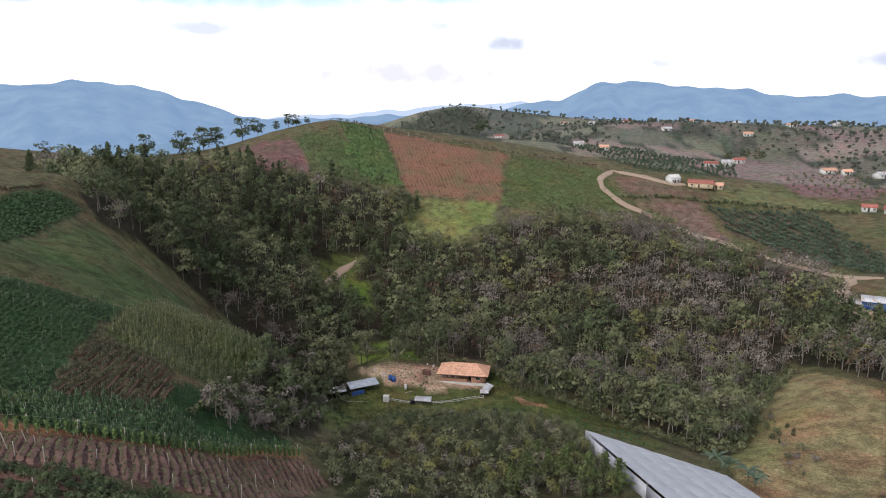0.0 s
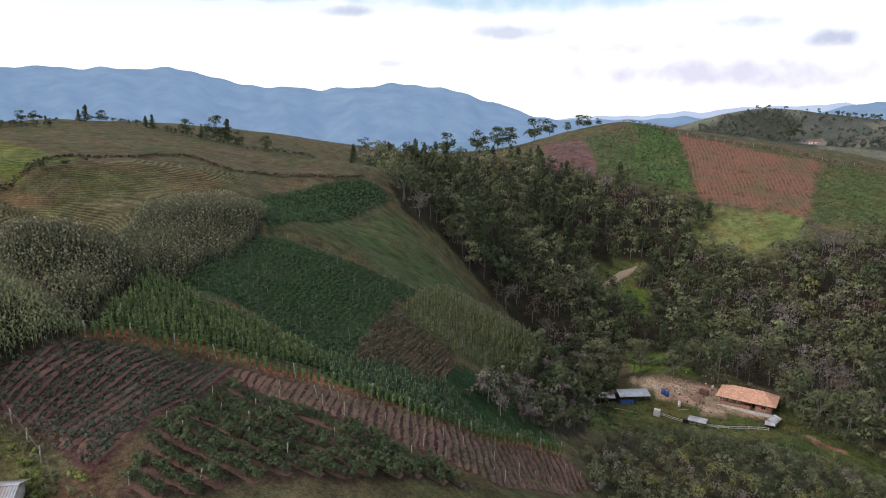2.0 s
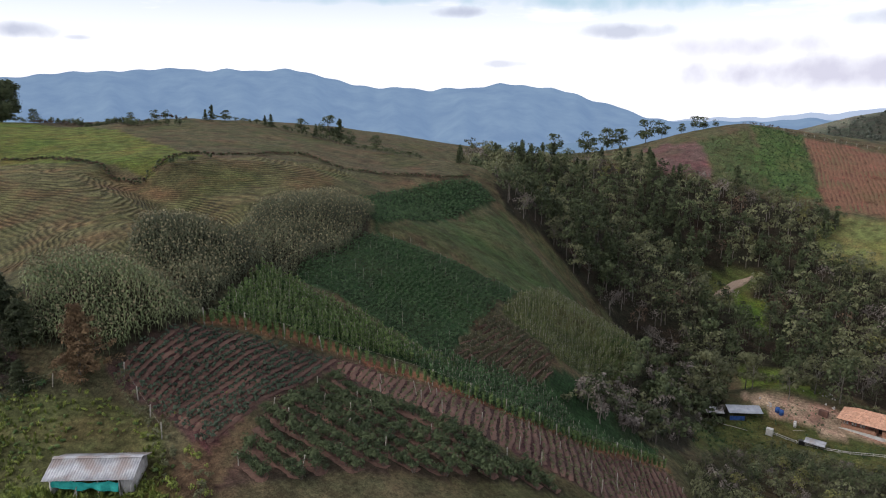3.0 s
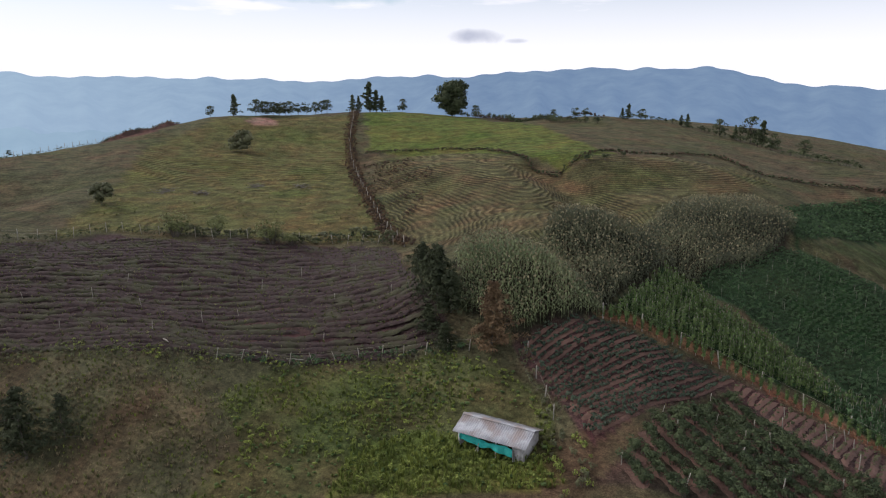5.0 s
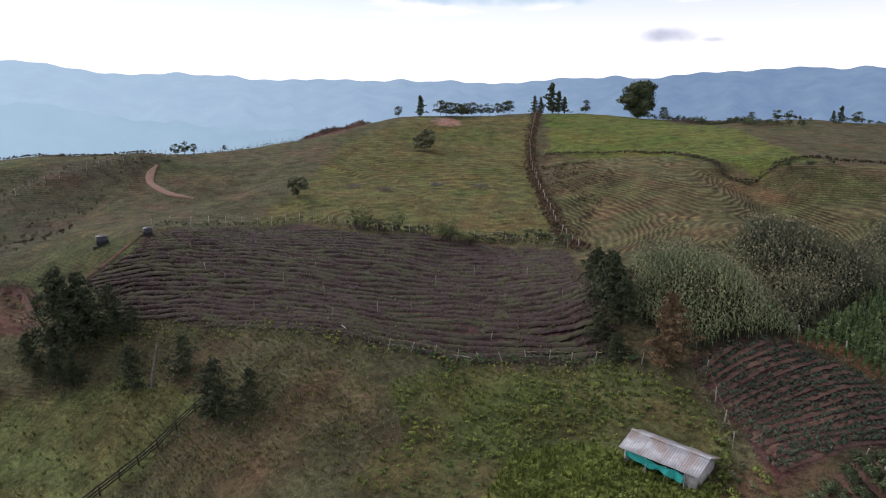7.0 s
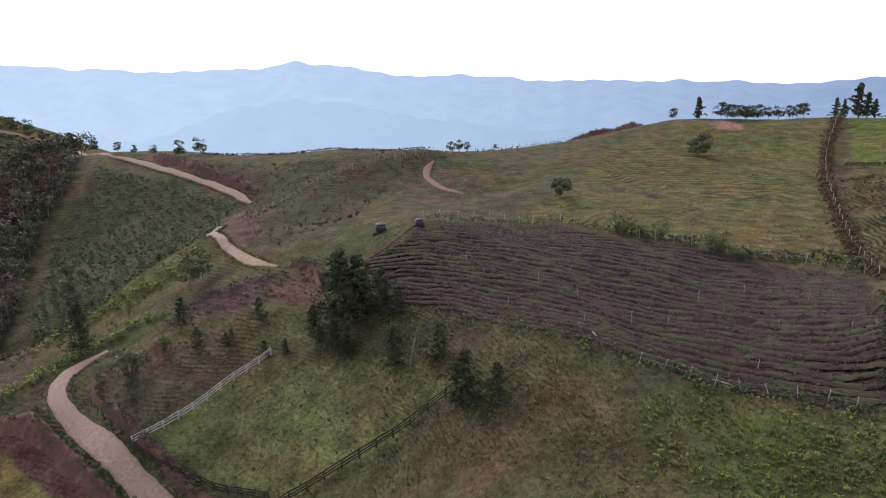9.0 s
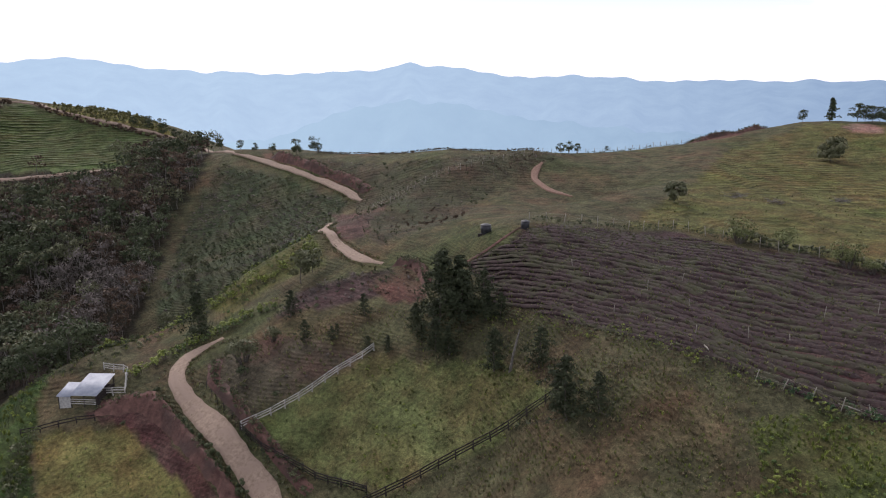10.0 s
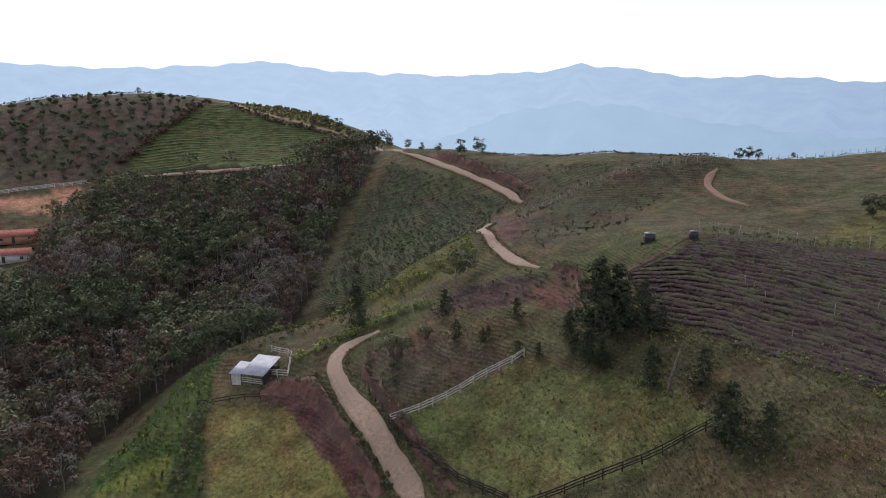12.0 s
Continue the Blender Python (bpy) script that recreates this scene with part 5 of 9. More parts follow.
class Shape:
    """Corners, quads and material numbers gathered into one mesh."""

    def __init__(self):
        self.v, self.f, self.m, self.n = [], [], [], 0

    def add(self, v, f, m=0):
        v, f = np.asarray(v, float).reshape(-1, 3), np.asarray(f, int).reshape(-1, 4)
        self.v.append(v)
        self.f.append(f + self.n)
        self.m.append(np.full(len(f), m))
        self.n += len(v)
        return self

    def arrays(self):
        return np.concatenate(self.v), np.concatenate(self.f), np.concatenate(self.m)

    def mesh(self, name, mats, smooth=False):
        v, f, m = self.arrays()
        return fast_mesh(name, v, f, mats, m, smooth)

    def tube(self, path, radii, sides=5, m=0):
        """A tapered tube along a path, closed at the top."""
        path = np.asarray(path, float)
        rings = []
        for i, p in enumerate(path):
            d = path[min(i + 1, len(path) - 1)] - path[max(i - 1, 0)]
            d = d / (np.linalg.norm(d) + 1e-9)
            a = np.cross(d, (0.3, 0.9, 0.1) if abs(d[2]) > 0.7 else (0, 0, 1))
            a /= np.linalg.norm(a) + 1e-9
            b = np.cross(d, a)
            t = np.linspace(0, 2 * np.pi, sides, endpoint=False)
            rings.append(p + radii[i] * (np.cos(t)[:, None] * a + np.sin(t)[:, None] * b))
        v = np.concatenate(rings)
        f = [(i * sides + j, i * sides + (j + 1) % sides, (i + 1) * sides + (j + 1) % sides, (i + 1) * sides + j) for i in range(len(path) - 1) for j in range(sides)]
        top = (len(path) - 1) * sides
        if sides == 4:
            f.append((top, top + 1, top + 2, top + 3))
        elif sides > 4:
            f += [(top, top + j, top + j + 1, top + j + 2) for j in range(1, sides - 2, 2)]
        return self.add(v, f, m)

    def leaves(self, centres, normals, size, m=0, stretch=1.0):
        """Diamond leaf sprays at centres, facing the normals."""
        n = len(centres)
        nr = normals / (np.linalg.norm(normals, axis=1, keepdims=True) + 1e-9)
        ref = RNG.normal(size=(n, 3))
        u = np.cross(nr, ref)
        u /= np.linalg.norm(u, axis=1, keepdims=True) + 1e-9
        w = np.cross(nr, u)
        s = (np.asarray(size) * np.ones(n))[:, None] * RNG.uniform(0.7, 1.3, (n, 1))
        bend_ = nr * s * 0.25
        v = np.stack([centres + u * s * stretch, centres + w * s * 0.62 - bend_, centres - u * s * stretch, centres - w * s * 0.62 - bend_], 1)
        return self.add(v, np.arange(4 * n).reshape(n, 4), m)

    def box(self, lo, hi, m=0):
        (x0, y0, z0), (x1, y1, z1) = lo, hi
        v = [(x0, y0, z0), (x1, y0, z0), (x1, y1, z0), (x0, y1, z0), (x0, y0, z1), (x1, y0, z1), (x1, y1, z1), (x0, y1, z1)]
        return self.add(v, [(0, 3, 2, 1), (4, 5, 6, 7), (0, 1, 5, 4), (1, 2, 6, 5), (2, 3, 7, 6), (3, 0, 4, 7)], m)


def blob_leaves(shape, centres, radii, count, size, m=0, squash=0.75, stretch=1.0, core=0.0):
    """Leaf sprays over the skins of leaf clumps, with a dense uneven heart inside each clump."""
    if core:
        t = np.arange(6) * np.pi / 3
        for c, r in zip(centres, radii):
            v = np.concatenate([np.stack([np.cos(t + w) * q, np.sin(t + w) * q, np.full(6, h)], 1) for q, h, w in ((0.75, -0.5, 0.0), (1.0, 0.15, 0.5), (0.6, 0.8, 1.0))])
            v = v * RNG.uniform(0.8, 1.15, (18, 1)) * (r * core) * np.array((1, 1, squash)) + c
            i = np.arange(6)
            f = np.concatenate([np.stack([i, (i + 1) % 6, (i + 1) % 6 + 6, i + 6], 1), np.stack([i + 6, (i + 1) % 6 + 6, (i + 1) % 6 + 12, i + 12], 1), [(12, 13, 14, 15), (12, 15, 16, 17)]])
            shape.add(v, f, m)
    c = np.repeat(np.asarray(centres, float), count, 0)
    r = np.repeat(np.asarray(radii, float), count)[:, None]
    d = RNG.normal(size=c.shape)
    d /= np.linalg.norm(d, axis=1, keepdims=True)
    d[:, 2] = np.where(d[:, 2] < -0.35, -d[:, 2], d[:, 2])
    p = c + d * r * RNG.uniform(0.65, 1.08, (len(c), 1)) * np.array((1, 1, squash))
    return shape.leaves(p, d + RNG.normal(size=d.shape) * 0.3, size, m, stretch)


def part(name, mesh, parent, label=""):
    ob = new(name, mesh)
    ob.parent = parent
    if label:
        ob["label"] = label
    return ob


def empty(name, x=0, y=0, z=0, turn=0):
    ob = new(name)
    ob.matrix_world = pose(x, y, z, 0, 0, turn)
    return ob


def ground_at(x, y):
    return float(height(x, y)[0])


def joined(name, kinds, places, label, category, mats, group="", vary=0.22):
    """Many small growing things as one piece: kinds are (corners, quads, material) arrays; places rows of x, y, z, turn, size, kind."""
    places = np.asarray(places, float)
    vs, fs, ms, ts, n = [], [], [], [], 0
    g = np.random.default_rng(len(places))
    for k, (v, f, m) in enumerate(kinds):
        q = places[places[:, 5].astype(int) == k]
        if not len(q):
            continue
        c, s = np.cos(q[:, 3])[:, None], np.sin(q[:, 3])[:, None]
        sz = q[:, 4][:, None]
        x, y, z = v[:, 0][None] * sz, v[:, 1][None] * sz, v[:, 2][None] * sz
        w = np.stack([c * x - s * y + q[:, 0][:, None], s * x + c * y + q[:, 1][:, None], z + q[:, 2][:, None]], -1)
        vs.append(w.reshape(-1, 3))
        fs.append((f[None] + (np.arange(len(q)) * len(v))[:, None, None]).reshape(-1, 4) + n)
        ms.append(np.tile(m, len(q)))
        ts.append(np.repeat(g.uniform(-1, 1, len(q)) * vary, len(v)))
        n += len(q) * len(v)
    ob = new(name, fast_mesh(name, np.concatenate(vs), np.concatenate(fs), mats, np.concatenate(ms), True))
    ob.data.attributes.new("tone", "FLOAT", "POINT").data.foreach_set("value", np.concatenate(ts).astype(np.float32))
    return tagged(ob, label, category, group, "stuff")


def fill(poly, spacing, jitter=0.5, seed=1):
    """Places in an outline on a loose grid."""
    g = np.random.default_rng(seed)
    p = np.array(poly)
    x, y = np.meshgrid(np.arange(p[:, 0].min(), p[:, 0].max(), spacing), np.arange(p[:, 1].min(), p[:, 1].max(), spacing))
    x = x.ravel() + g.uniform(-jitter, jitter, x.size) * spacing
    y = y.ravel() + g.uniform(-jitter, jitter, y.size) * spacing
    k = inside(poly, x, y)
    return x[k], y[k], g


def rows_in(poly, angle, spacing, bow=0.0, wave=0.0):
    """Rows that cross an outline at an angle: a list of lines of (x, y), bowed and waved."""
    p = np.array(poly)
    c0 = p.mean(0)
    a = radians(angle)
    d, n = np.array((math.cos(a), math.sin(a))), np.array((-math.sin(a), math.cos(a)))
    span = np.abs((p - c0) @ d).max() + 1
    off = (p - c0) @ n
    out = []
    for o in np.arange(off.min() + spacing * 0.5, off.max() + abs(bow) * 1.5, spacing):
        s = np.arange(-span, span, 0.8)
        k = o - bow * (1 - (s / span) ** 2) + wave * np.sin(s / 6.5 + o * 0.11) + 0.1 * np.sin(s / 1.9 + o * 2.0)
        q = c0 + s[:, None] * d + k[:, None] * n
        ok = inside(poly, q[:, 0], q[:, 1])
        run = []
        for pt, good in zip(q, ok):
            if good:
                run.append(pt)
            else:
                if len(run) > 2:
                    out.append(np.array(run))
                run = []
        if len(run) > 2:
            out.append(np.array(run))
    return out


def rows_between(low, high, count, poly, ease=1.25):
    """Rows that pass over from one edge line to another, wavy, cut to an outline; with each one's width."""
    def even(line):
        p = np.array(line)
        seg = np.concatenate([[0], np.cumsum(np.linalg.norm(np.diff(p, axis=0), axis=1))])
        t = np.linspace(0, seg[-1], 120)
        q = np.stack([np.interp(t, seg, p[:, i]) for i in range(2)], 1)
        for _ in range(60):
            q[1:-1] = (q[:-2] + 2 * q[1:-1] + q[2:]) / 4
        return q
    a, b = even(low), even(high)
    out = []
    for i in range(count):
        k0, k1 = (i / count) ** ease, ((i + 1) / count) ** ease
        t = np.arange(120)
        k = (k0 + k1) / 2 + (k1 - k0) * (0.28 * np.sin(t / 5.1 + i * 0.35) + 0.16 * np.sin(t / 2.3 + i * 1.9))
        q = a + (b - a) * k[:, None]
        ok = inside(poly, q[:, 0], q[:, 1])
        cut = RNG.integers(10, 110)
        ok[cut:cut + RNG.integers(0, 3)] = False
        edges = np.flatnonzero(np.diff(np.concatenate([[0], ok.astype(int), [0]])))
        for e0, e1 in zip(edges[::2], edges[1::2]):
            if e1 - e0 > 4:
                out.append((q[e0:e1], (k1 - k0) * np.linalg.norm(b - a, axis=1)[e0:e1].mean()))
    return out


def ridge_mesh(name, line, width, high, mat, flat=False):
    """A heaped row of crumbly earth along a line."""
    seg = np.concatenate([[0], np.cumsum(np.linalg.norm(np.diff(line, axis=0), axis=1))])
    t = np.linspace(0, seg[-1], max(4, int(seg[-1] / 0.42)))
    line = np.stack([np.interp(t, seg, line[:, 0]), np.interp(t, seg, line[:, 1])], 1)
    z = height(line[:, 0], line[:, 1])
    d = np.gradient(line, axis=0)
    d /= np.linalg.norm(d, axis=1, keepdims=True) + 1e-9
    n = np.stack([-d[:, 1], d[:, 0]], 1)
    k = len(line)
    line = line + n * (0.09 * width * np.sin(t / 1.7 + RNG.uniform(0, 6)) + RNG.normal(size=k) * 0.025 * width)[:, None]
    ends = np.clip(np.minimum(t, seg[-1] - t) / 0.9, 0.0, 1)
    s = []
    for off, up in ((-0.5, -0.35), (-0.36, 0.75), (-0.05, 0.9), (0.3, 1.0), (0.5, -0.35)) if flat else ((-0.5, -0.3), (-0.25, 0.6), (0.0, 1.0), (0.25, 0.65), (0.5, -0.3)):
        q = line + n * (off * width * (1 + RNG.normal(size=k) * 0.13))[:, None]
        s.append(np.stack([q[:, 0], q[:, 1], z + high * (up * (0.15 + 0.85 * ends) * RNG.uniform(0.5, 1.4, k) - 0.4 * (1 - ends)) + 0.015], 1))
    v = np.stack(s, 1)
    idx = np.arange(k * 5).reshape(k, 5)
    f = np.stack([idx[:-1, :-1], idx[:-1, 1:], idx[1:, 1:], idx[1:, :-1]], -1).reshape(-1, 4)
    return fast_mesh(name, v.reshape(-1, 3), f, [mat])


def strip(name, line, width, mat, lift=0.06, ragged=0.25, crown=0.05):
    """A road or path laid over the ground."""
    p = np.array(line)
    seg = np.concatenate([[0], np.cumsum(np.linalg.norm(np.diff(p, axis=0), axis=1))])
    s = np.arange(0, seg[-1], 1.2)
    q = np.stack([np.interp(s, seg, p[:, i]) for i in range(2)], 1)
    for _ in range(5):
        q[1:-1] = (q[:-2] + 2 * q[1:-1] + q[2:]) / 4
    d = np.gradient(q, axis=0)
    d /= np.linalg.norm(d, axis=1, keepdims=True) + 1e-9
    n = np.stack([-d[:, 1], d[:, 0]], 1)
    cols = []
    w = width * np.clip(np.minimum(s, seg[-1] - s) / 6.0, 0.35, 1) * (1 + ragged * (RNG.uniform(-0.5, 0.5, len(q)) * 0.7 + 0.45 * np.sin(s / 7.0) + 0.3 * np.sin(s / 2.9)))
    for off in (-0.56, -0.5, -0.3, -0.1, 0.1, 0.3, 0.5, 0.56):
        e = q + n * (off * w)[:, None]
        up = lift + 0.0012 * np.hypot(e[:, 0], e[:, 1]) * (np.hypot(e[:, 0], e[:, 1]) > 150) if abs(off) < 0.55 else -0.35
        rut = -0.05 if abs(abs(off) - 0.3) < 0.05 else crown
        cols.append(np.stack([e[:, 0], e[:, 1], height(e[:, 0], e[:, 1]) + up + rut], 1))
    v = np.stack(cols, 1)
    ob = new(name, grid_mesh(name, v, len(q), 8))
    ob.data.materials.append(MAT[mat])
    return ob


# ---- plants as corner arrays ----
def broadleaf(high, wide, clumps, count, leaf, leaf_m=1, trunk_m=0, bare=0.35, lean=0.0, core=0.0):
    s = Shape()
    top = np.array((lean * high, 0.1 * wide * RNG.uniform(-1, 1), high * 0.62))
    s.tube([(0, 0, -0.6), (0.02 * high, 0, high * bare * 0.6), top * 0.75, top], [0.02 * high, 0.015 * high, 0.011 * high, 0.006 * high], 5, trunk_m)
    cs, rs = [], []
    for i in range(clumps):
        t = RNG.uniform(0, 2 * np.pi)
        h = RNG.uniform(bare, 1.0)
        k = np.sqrt(max(0.05, 1 - ((h - 0.6) / 0.48) ** 2)) * wide * 0.5 * RNG.uniform(0.35, 0.95)
        c = np.array((lean * high + math.cos(t) * k, math.sin(t) * k, high * min(h, 0.93)))
        cs.append(c)
        rs.append(wide * RNG.uniform(0.17, 0.28))
        if i % 2 == 0:
            st = top * RNG.uniform(0.55, 0.95)
            s.tube([st, (st + c) / 2 + (0, 0, 0.04 * high), c], [0.011 * high, 0.008 * high, 0.003 * high], 3, trunk_m)
    blob_leaves(s, cs, rs, count, leaf, leaf_m, core=core)
    return s


def pine(high, wide, arms, leaf_m=1, trunk_m=0, start=0.1, count=13, leaf=0.027):
    """An uneven, feathery conifer: arms of many lengths with flat sprays at their ends."""
    s = Shape()
    lean = RNG.uniform(-0.05, 0.05, 2) * high
    s.tube([(0, 0, -0.5), (lean[0], lean[1], high * 0.5), (lean[0] * 0.4, lean[1] * 0.4, high)], [0.022 * high, 0.014 * high, 0.003 * high], 5, trunk_m)
    lop = RNG.uniform(0, 6.28)
    cs, rs = [], []
    for i in range(arms):
        k = start + (1 - start) * (i + RNG.uniform(0, 0.8)) / arms
        t = i * 2.4 + RNG.normal() * 0.5
        reach = wide * 0.5 * (1 - k) ** 0.8 * RNG.uniform(0.25, 1.3) * (1 + 0.35 * math.cos(t - lop)) + 0.03 * wide
        a = np.array((lean[0] * min(k * 2, 1) * 0.9, lean[1] * min(k * 2, 1) * 0.9, k * high * 0.97))
        d = np.array((math.cos(t), math.sin(t), RNG.uniform(-0.12, 0.3)))
        if i % 4 == 0:
            s.tube([a, a + d * reach * 0.9], [0.008 * high, 0.002 * high], 3, trunk_m)
        for f in (0.4, 0.72, 1.0):
            cs.append(a + d * reach * f + RNG.normal(size=3) * 0.02 * wide)
            rs.append(wide * (0.06 + 0.045 * (1 - k)) * RNG.uniform(0.7, 1.2))
    blob_leaves(s, cs, rs, count, leaf * wide, leaf_m, 0.7, 1.7)
    return s


def bush(high, wide, clumps, count, leaf, leaf_m=1, trunk_m=0, core=0.0):
    s = Shape()
    cs, rs = [], []
    for i in range(clumps):
        t, k = RNG.uniform(0, 6.28), RNG.uniform(0, 0.36) * wide
        c = np.array((math.cos(t) * k, math.sin(t) * k, high * RNG.uniform(0.3, 0.75)))
        cs.append(c)
        rs.append(min(wide, high) * RNG.uniform(0.22, 0.36))
        s.tube([(c[0] * 0.2, c[1] * 0.2, -0.3), c], [0.03 * high, 0.012 * high], 3, trunk_m)
    blob_leaves(s, cs, rs, count, leaf, leaf_m, 0.9, core=core)
    return s


def tuft(high, wide, n, leaf_m=0, width=0.06, onto=None):
    """A clump of blades."""
    s = onto or Shape()
    t = RNG.uniform(0, 6.28, n)
    lean = RNG.uniform(0.2, 1.0, n) * wide * 0.5
    h = high * RNG.uniform(0.5, 1.0, n)
    d = np.stack([np.cos(t), np.sin(t), 0 * t], 1)
    e = np.stack([-np.sin(t), np.cos(t), 0 * t], 1) * width
    b = d * (0.12 * wide)
    top = d * lean[:, None] + np.stack([0 * h, 0 * h, h], 1)
    mid = d * (lean * 0.45)[:, None] + np.stack([0 * h, 0 * h, h * 0.65], 1)
    v = np.stack([b - e * 0.6 - (0, 0, 0.15), mid - e, top, mid + e], 1)
    return s.add(v, np.arange(4 * n).reshape(n, 4), leaf_m)


def maize(high):
    s = Shape()
    s.tube([(0, 0, -0.1), (0, 0, high * 0.85)], [0.03, 0.018], 3, 0)
    for i in range(7):
        t, h = i * 2.6 + RNG.uniform(-0.4, 0.4), high * (0.25 + 0.085 * i)
        d, e = np.array((math.cos(t), math.sin(t), 0)), np.array((-math.sin(t), math.cos(t), 0)) * 0.06
        L1 = RNG.uniform(0.55, 0.8)
        a, b, c = np.array((0, 0, h)), d * L1 * 0.55 + (0, 0, h + 0.25), d * L1 + (0, 0, h - RNG.uniform(0.0, 0.3))
        s.add([a - e * 0.6, a + e * 0.6, b + e, b - e, c + e * 0.2, c - e * 0.2], [(0, 1, 2, 3), (3, 2, 4, 5)], 0)
    s.leaves(np.array([(0, 0, high * 0.95), (0.05, 0, high * 0.9)]), np.array([(1, 0, 0.1), (0, 1, 0.1)]), 0.16, 1, 1.3)
    return s


def climber(high, leaf_n, leaf_m=1):
    """A bean plant grown up a stake."""
    s = Shape()
    s.tube([(0, 0, -0.2), (RNG.uniform(-0.1, 0.1), RNG.uniform(-0.1, 0.1), high * 1.12)], [0.035, 0.025], 3, 0)
    h = RNG.uniform(0.1, 1.0, leaf_n)
    t = RNG.uniform(0, 6.28, leaf_n)
    k = RNG.uniform(0.12, 0.38, leaf_n) * (1.15 - 0.5 * h)
    c = np.stack([np.cos(t) * k, np.sin(t) * k, h * high], 1)
    s.leaves(c, np.stack([np.cos(t), np.sin(t), 0.7 + 0 * t], 1) + RNG.normal(size=(leaf_n, 3)) * 0.4, 0.15, leaf_m)
    return s

# ---- ploughed plots: every heaped row is a piece of its plot ----
def plot(name, poly, angle, spacing, width, high, mat, label, bow=0.0, wave=0.3, flat=False, ready=None):
    c = np.array(poly).mean(0)
    base = empty(name, c[0], c[1], ground_at(c[0], c[1]))
    tagged(base, label, "field")
    lines = ready or [(line, width) for line in rows_in(poly, angle, spacing, bow, wave)]
    inv = base.matrix_world.inverted()
    for line, wide in lines:
        ob = part("ridge", ridge_mesh("ridge", line, wide, high, mat, flat), base)
        ob.matrix_parent_inverse = inv
    return [line for line, wide in lines]


def along(lines, step, seed=3, side=0.08, keep=1.0):
    """Places along rows: x, y, z."""
    g = np.random.default_rng(seed)
    out = []
    for line in lines:
        seg = np.concatenate([[0], np.cumsum(np.linalg.norm(np.diff(line, axis=0), axis=1))])
        s = np.arange(0.2, seg[-1], step)
        s = s + g.uniform(-0.3, 0.3, len(s)) * step
        s = s[g.uniform(size=len(s)) < keep]
        out.append(np.stack([np.interp(s, seg, line[:, 0]) + g.normal(size=len(s)) * side, np.interp(s, seg, line[:, 1]) + g.normal(size=len(s)) * side], 1))
    q = np.concatenate(out)
    return np.column_stack([q, height(q[:, 0], q[:, 1])])


def sow(name, kinds, pts, lo, hi, label, category, mats, seed=5, lift=0.0, weights=None):
    g = np.random.default_rng(seed)
    n = len(pts)
    k = g.choice(len(kinds), n, p=weights)
    rows = np.column_stack([pts[:, :2], pts[:, 2] + lift, g.uniform(0, 6.28, n), g.uniform(lo, hi, n), k])
    return joined(name, [s.arrays() for s in kinds], rows, label, category, mats, vary=0.12)


def drape(x, y):
    return np.column_stack([x, y, height(x, y)])


soil_rows = plot("potato_plot", SOIL_PLOT, 112, 0.82, 0.78, 0.15, "soil", "dark brown ploughed plot with low heaped rows", 0.5, 0.2)
strip_rows = plot("potato_plot", SOIL_STRIP, -53, 0.92, 0.84, 0.17, "soil", "brown ploughed strip with heaped rows running downhill", 0.0, 0.25)
terrace_rows = plot("terraced_field", TERRACE_PLOT, 0, 0, 0, 0.25, "terrace", "brown terraced field of bare furrows across the slope", flat=True, ready=rows_between(TERRACE_LOW, TERRACE_HIGH, 30, TERRACE_PLOT))
bush_lines = plot("bean_plot", BUSH_ROWS, 3, 2.0, 1.4, 0.1, "soil", "dark soil plot with rows of bushy green plants", 1.0, 0.4)
plot("red_field", RED_PLOT, -65, 1.9, 1.3, 0.14, "soil_red", "reddish brown ploughed field high on the hill", 0.0, 0.3)
plot("contour_field", SOUTH_FIELD, 143, 2.6, 2.3, 0.08, "turf", "green field with contour ridges on the far hill", -8.0, 0.8)

# ---- crops ----
sprout = [bush(0.5, 0.7, 3, 11, 0.10, 1) for _ in range(3)]
sow("potato_plants", sprout, along(soil_rows, 0.42, 1, 0.1, 0.92), 0.7, 1.4, "small green potato plants along the rows", "crop", ["bark", "leaf_potato"], lift=0.12)
sow("potato_plants", sprout, along(strip_rows, 0.6, 2, 0.08, 0.75), 0.5, 1.0, "small green plants along brown rows", "crop", ["bark", "leaf_olive"], lift=0.14)
tall = [bush(1.1, 1.7, 8, 32, 0.09, 1) for _ in range(4)]
sow("bean_bushes", tall, along(bush_lines, 0.5, 3, 0.2, 0.97), 0.65, 1.25, "thick green bushes in rows on dark soil", "crop", ["bark", "leaf_bush"], lift=0.1)
rows = rows_in(BEAN_LIGHT, 62, 1.0, 0.0, 0.15)
sow("climbing_beans", [climber(1.7, 52) for _ in range(4)], along(rows, 0.6, 4, 0.1, 0.97), 0.75, 1.15, "light green climbing beans on pale stakes", "crop", ["post_pale", "leaf_bright"])
rows = rows_in(BEAN_DARK, 118, 0.8, 0.0, 0.3)
sow("bean_rows", [bush(0.6, 1.0, 3, 16, 0.092, 1) for _ in range(4)], along(rows, 0.6, 6, 0.16, 0.99), 0.75, 1.15, "dense dark green bean rows covering the slope", "crop", ["bark", "leaf_bean"])
x, y, _ = fill(BEAN_DARK, 3.6, 0.45, 6)
sow("bean_stakes", [Shape().tube([(0, 0, -0.2), (0.06, 0.03, 2.3)], [0.02, 0.015], 4, 0)], drape(x, y), 0.6, 0.9, "thin pale wooden stakes among green beans", "stakes", ["post_pale"])
x, y, _ = fill(BEAN_LOW, 0.8, 0.3, 7)
sow("bean_rows", [climber(1.5, 40) for _ in range(3)], drape(x, y), 0.8, 1.2, "green beans on stakes below the trellis", "crop", ["post_pale", "leaf_green"])
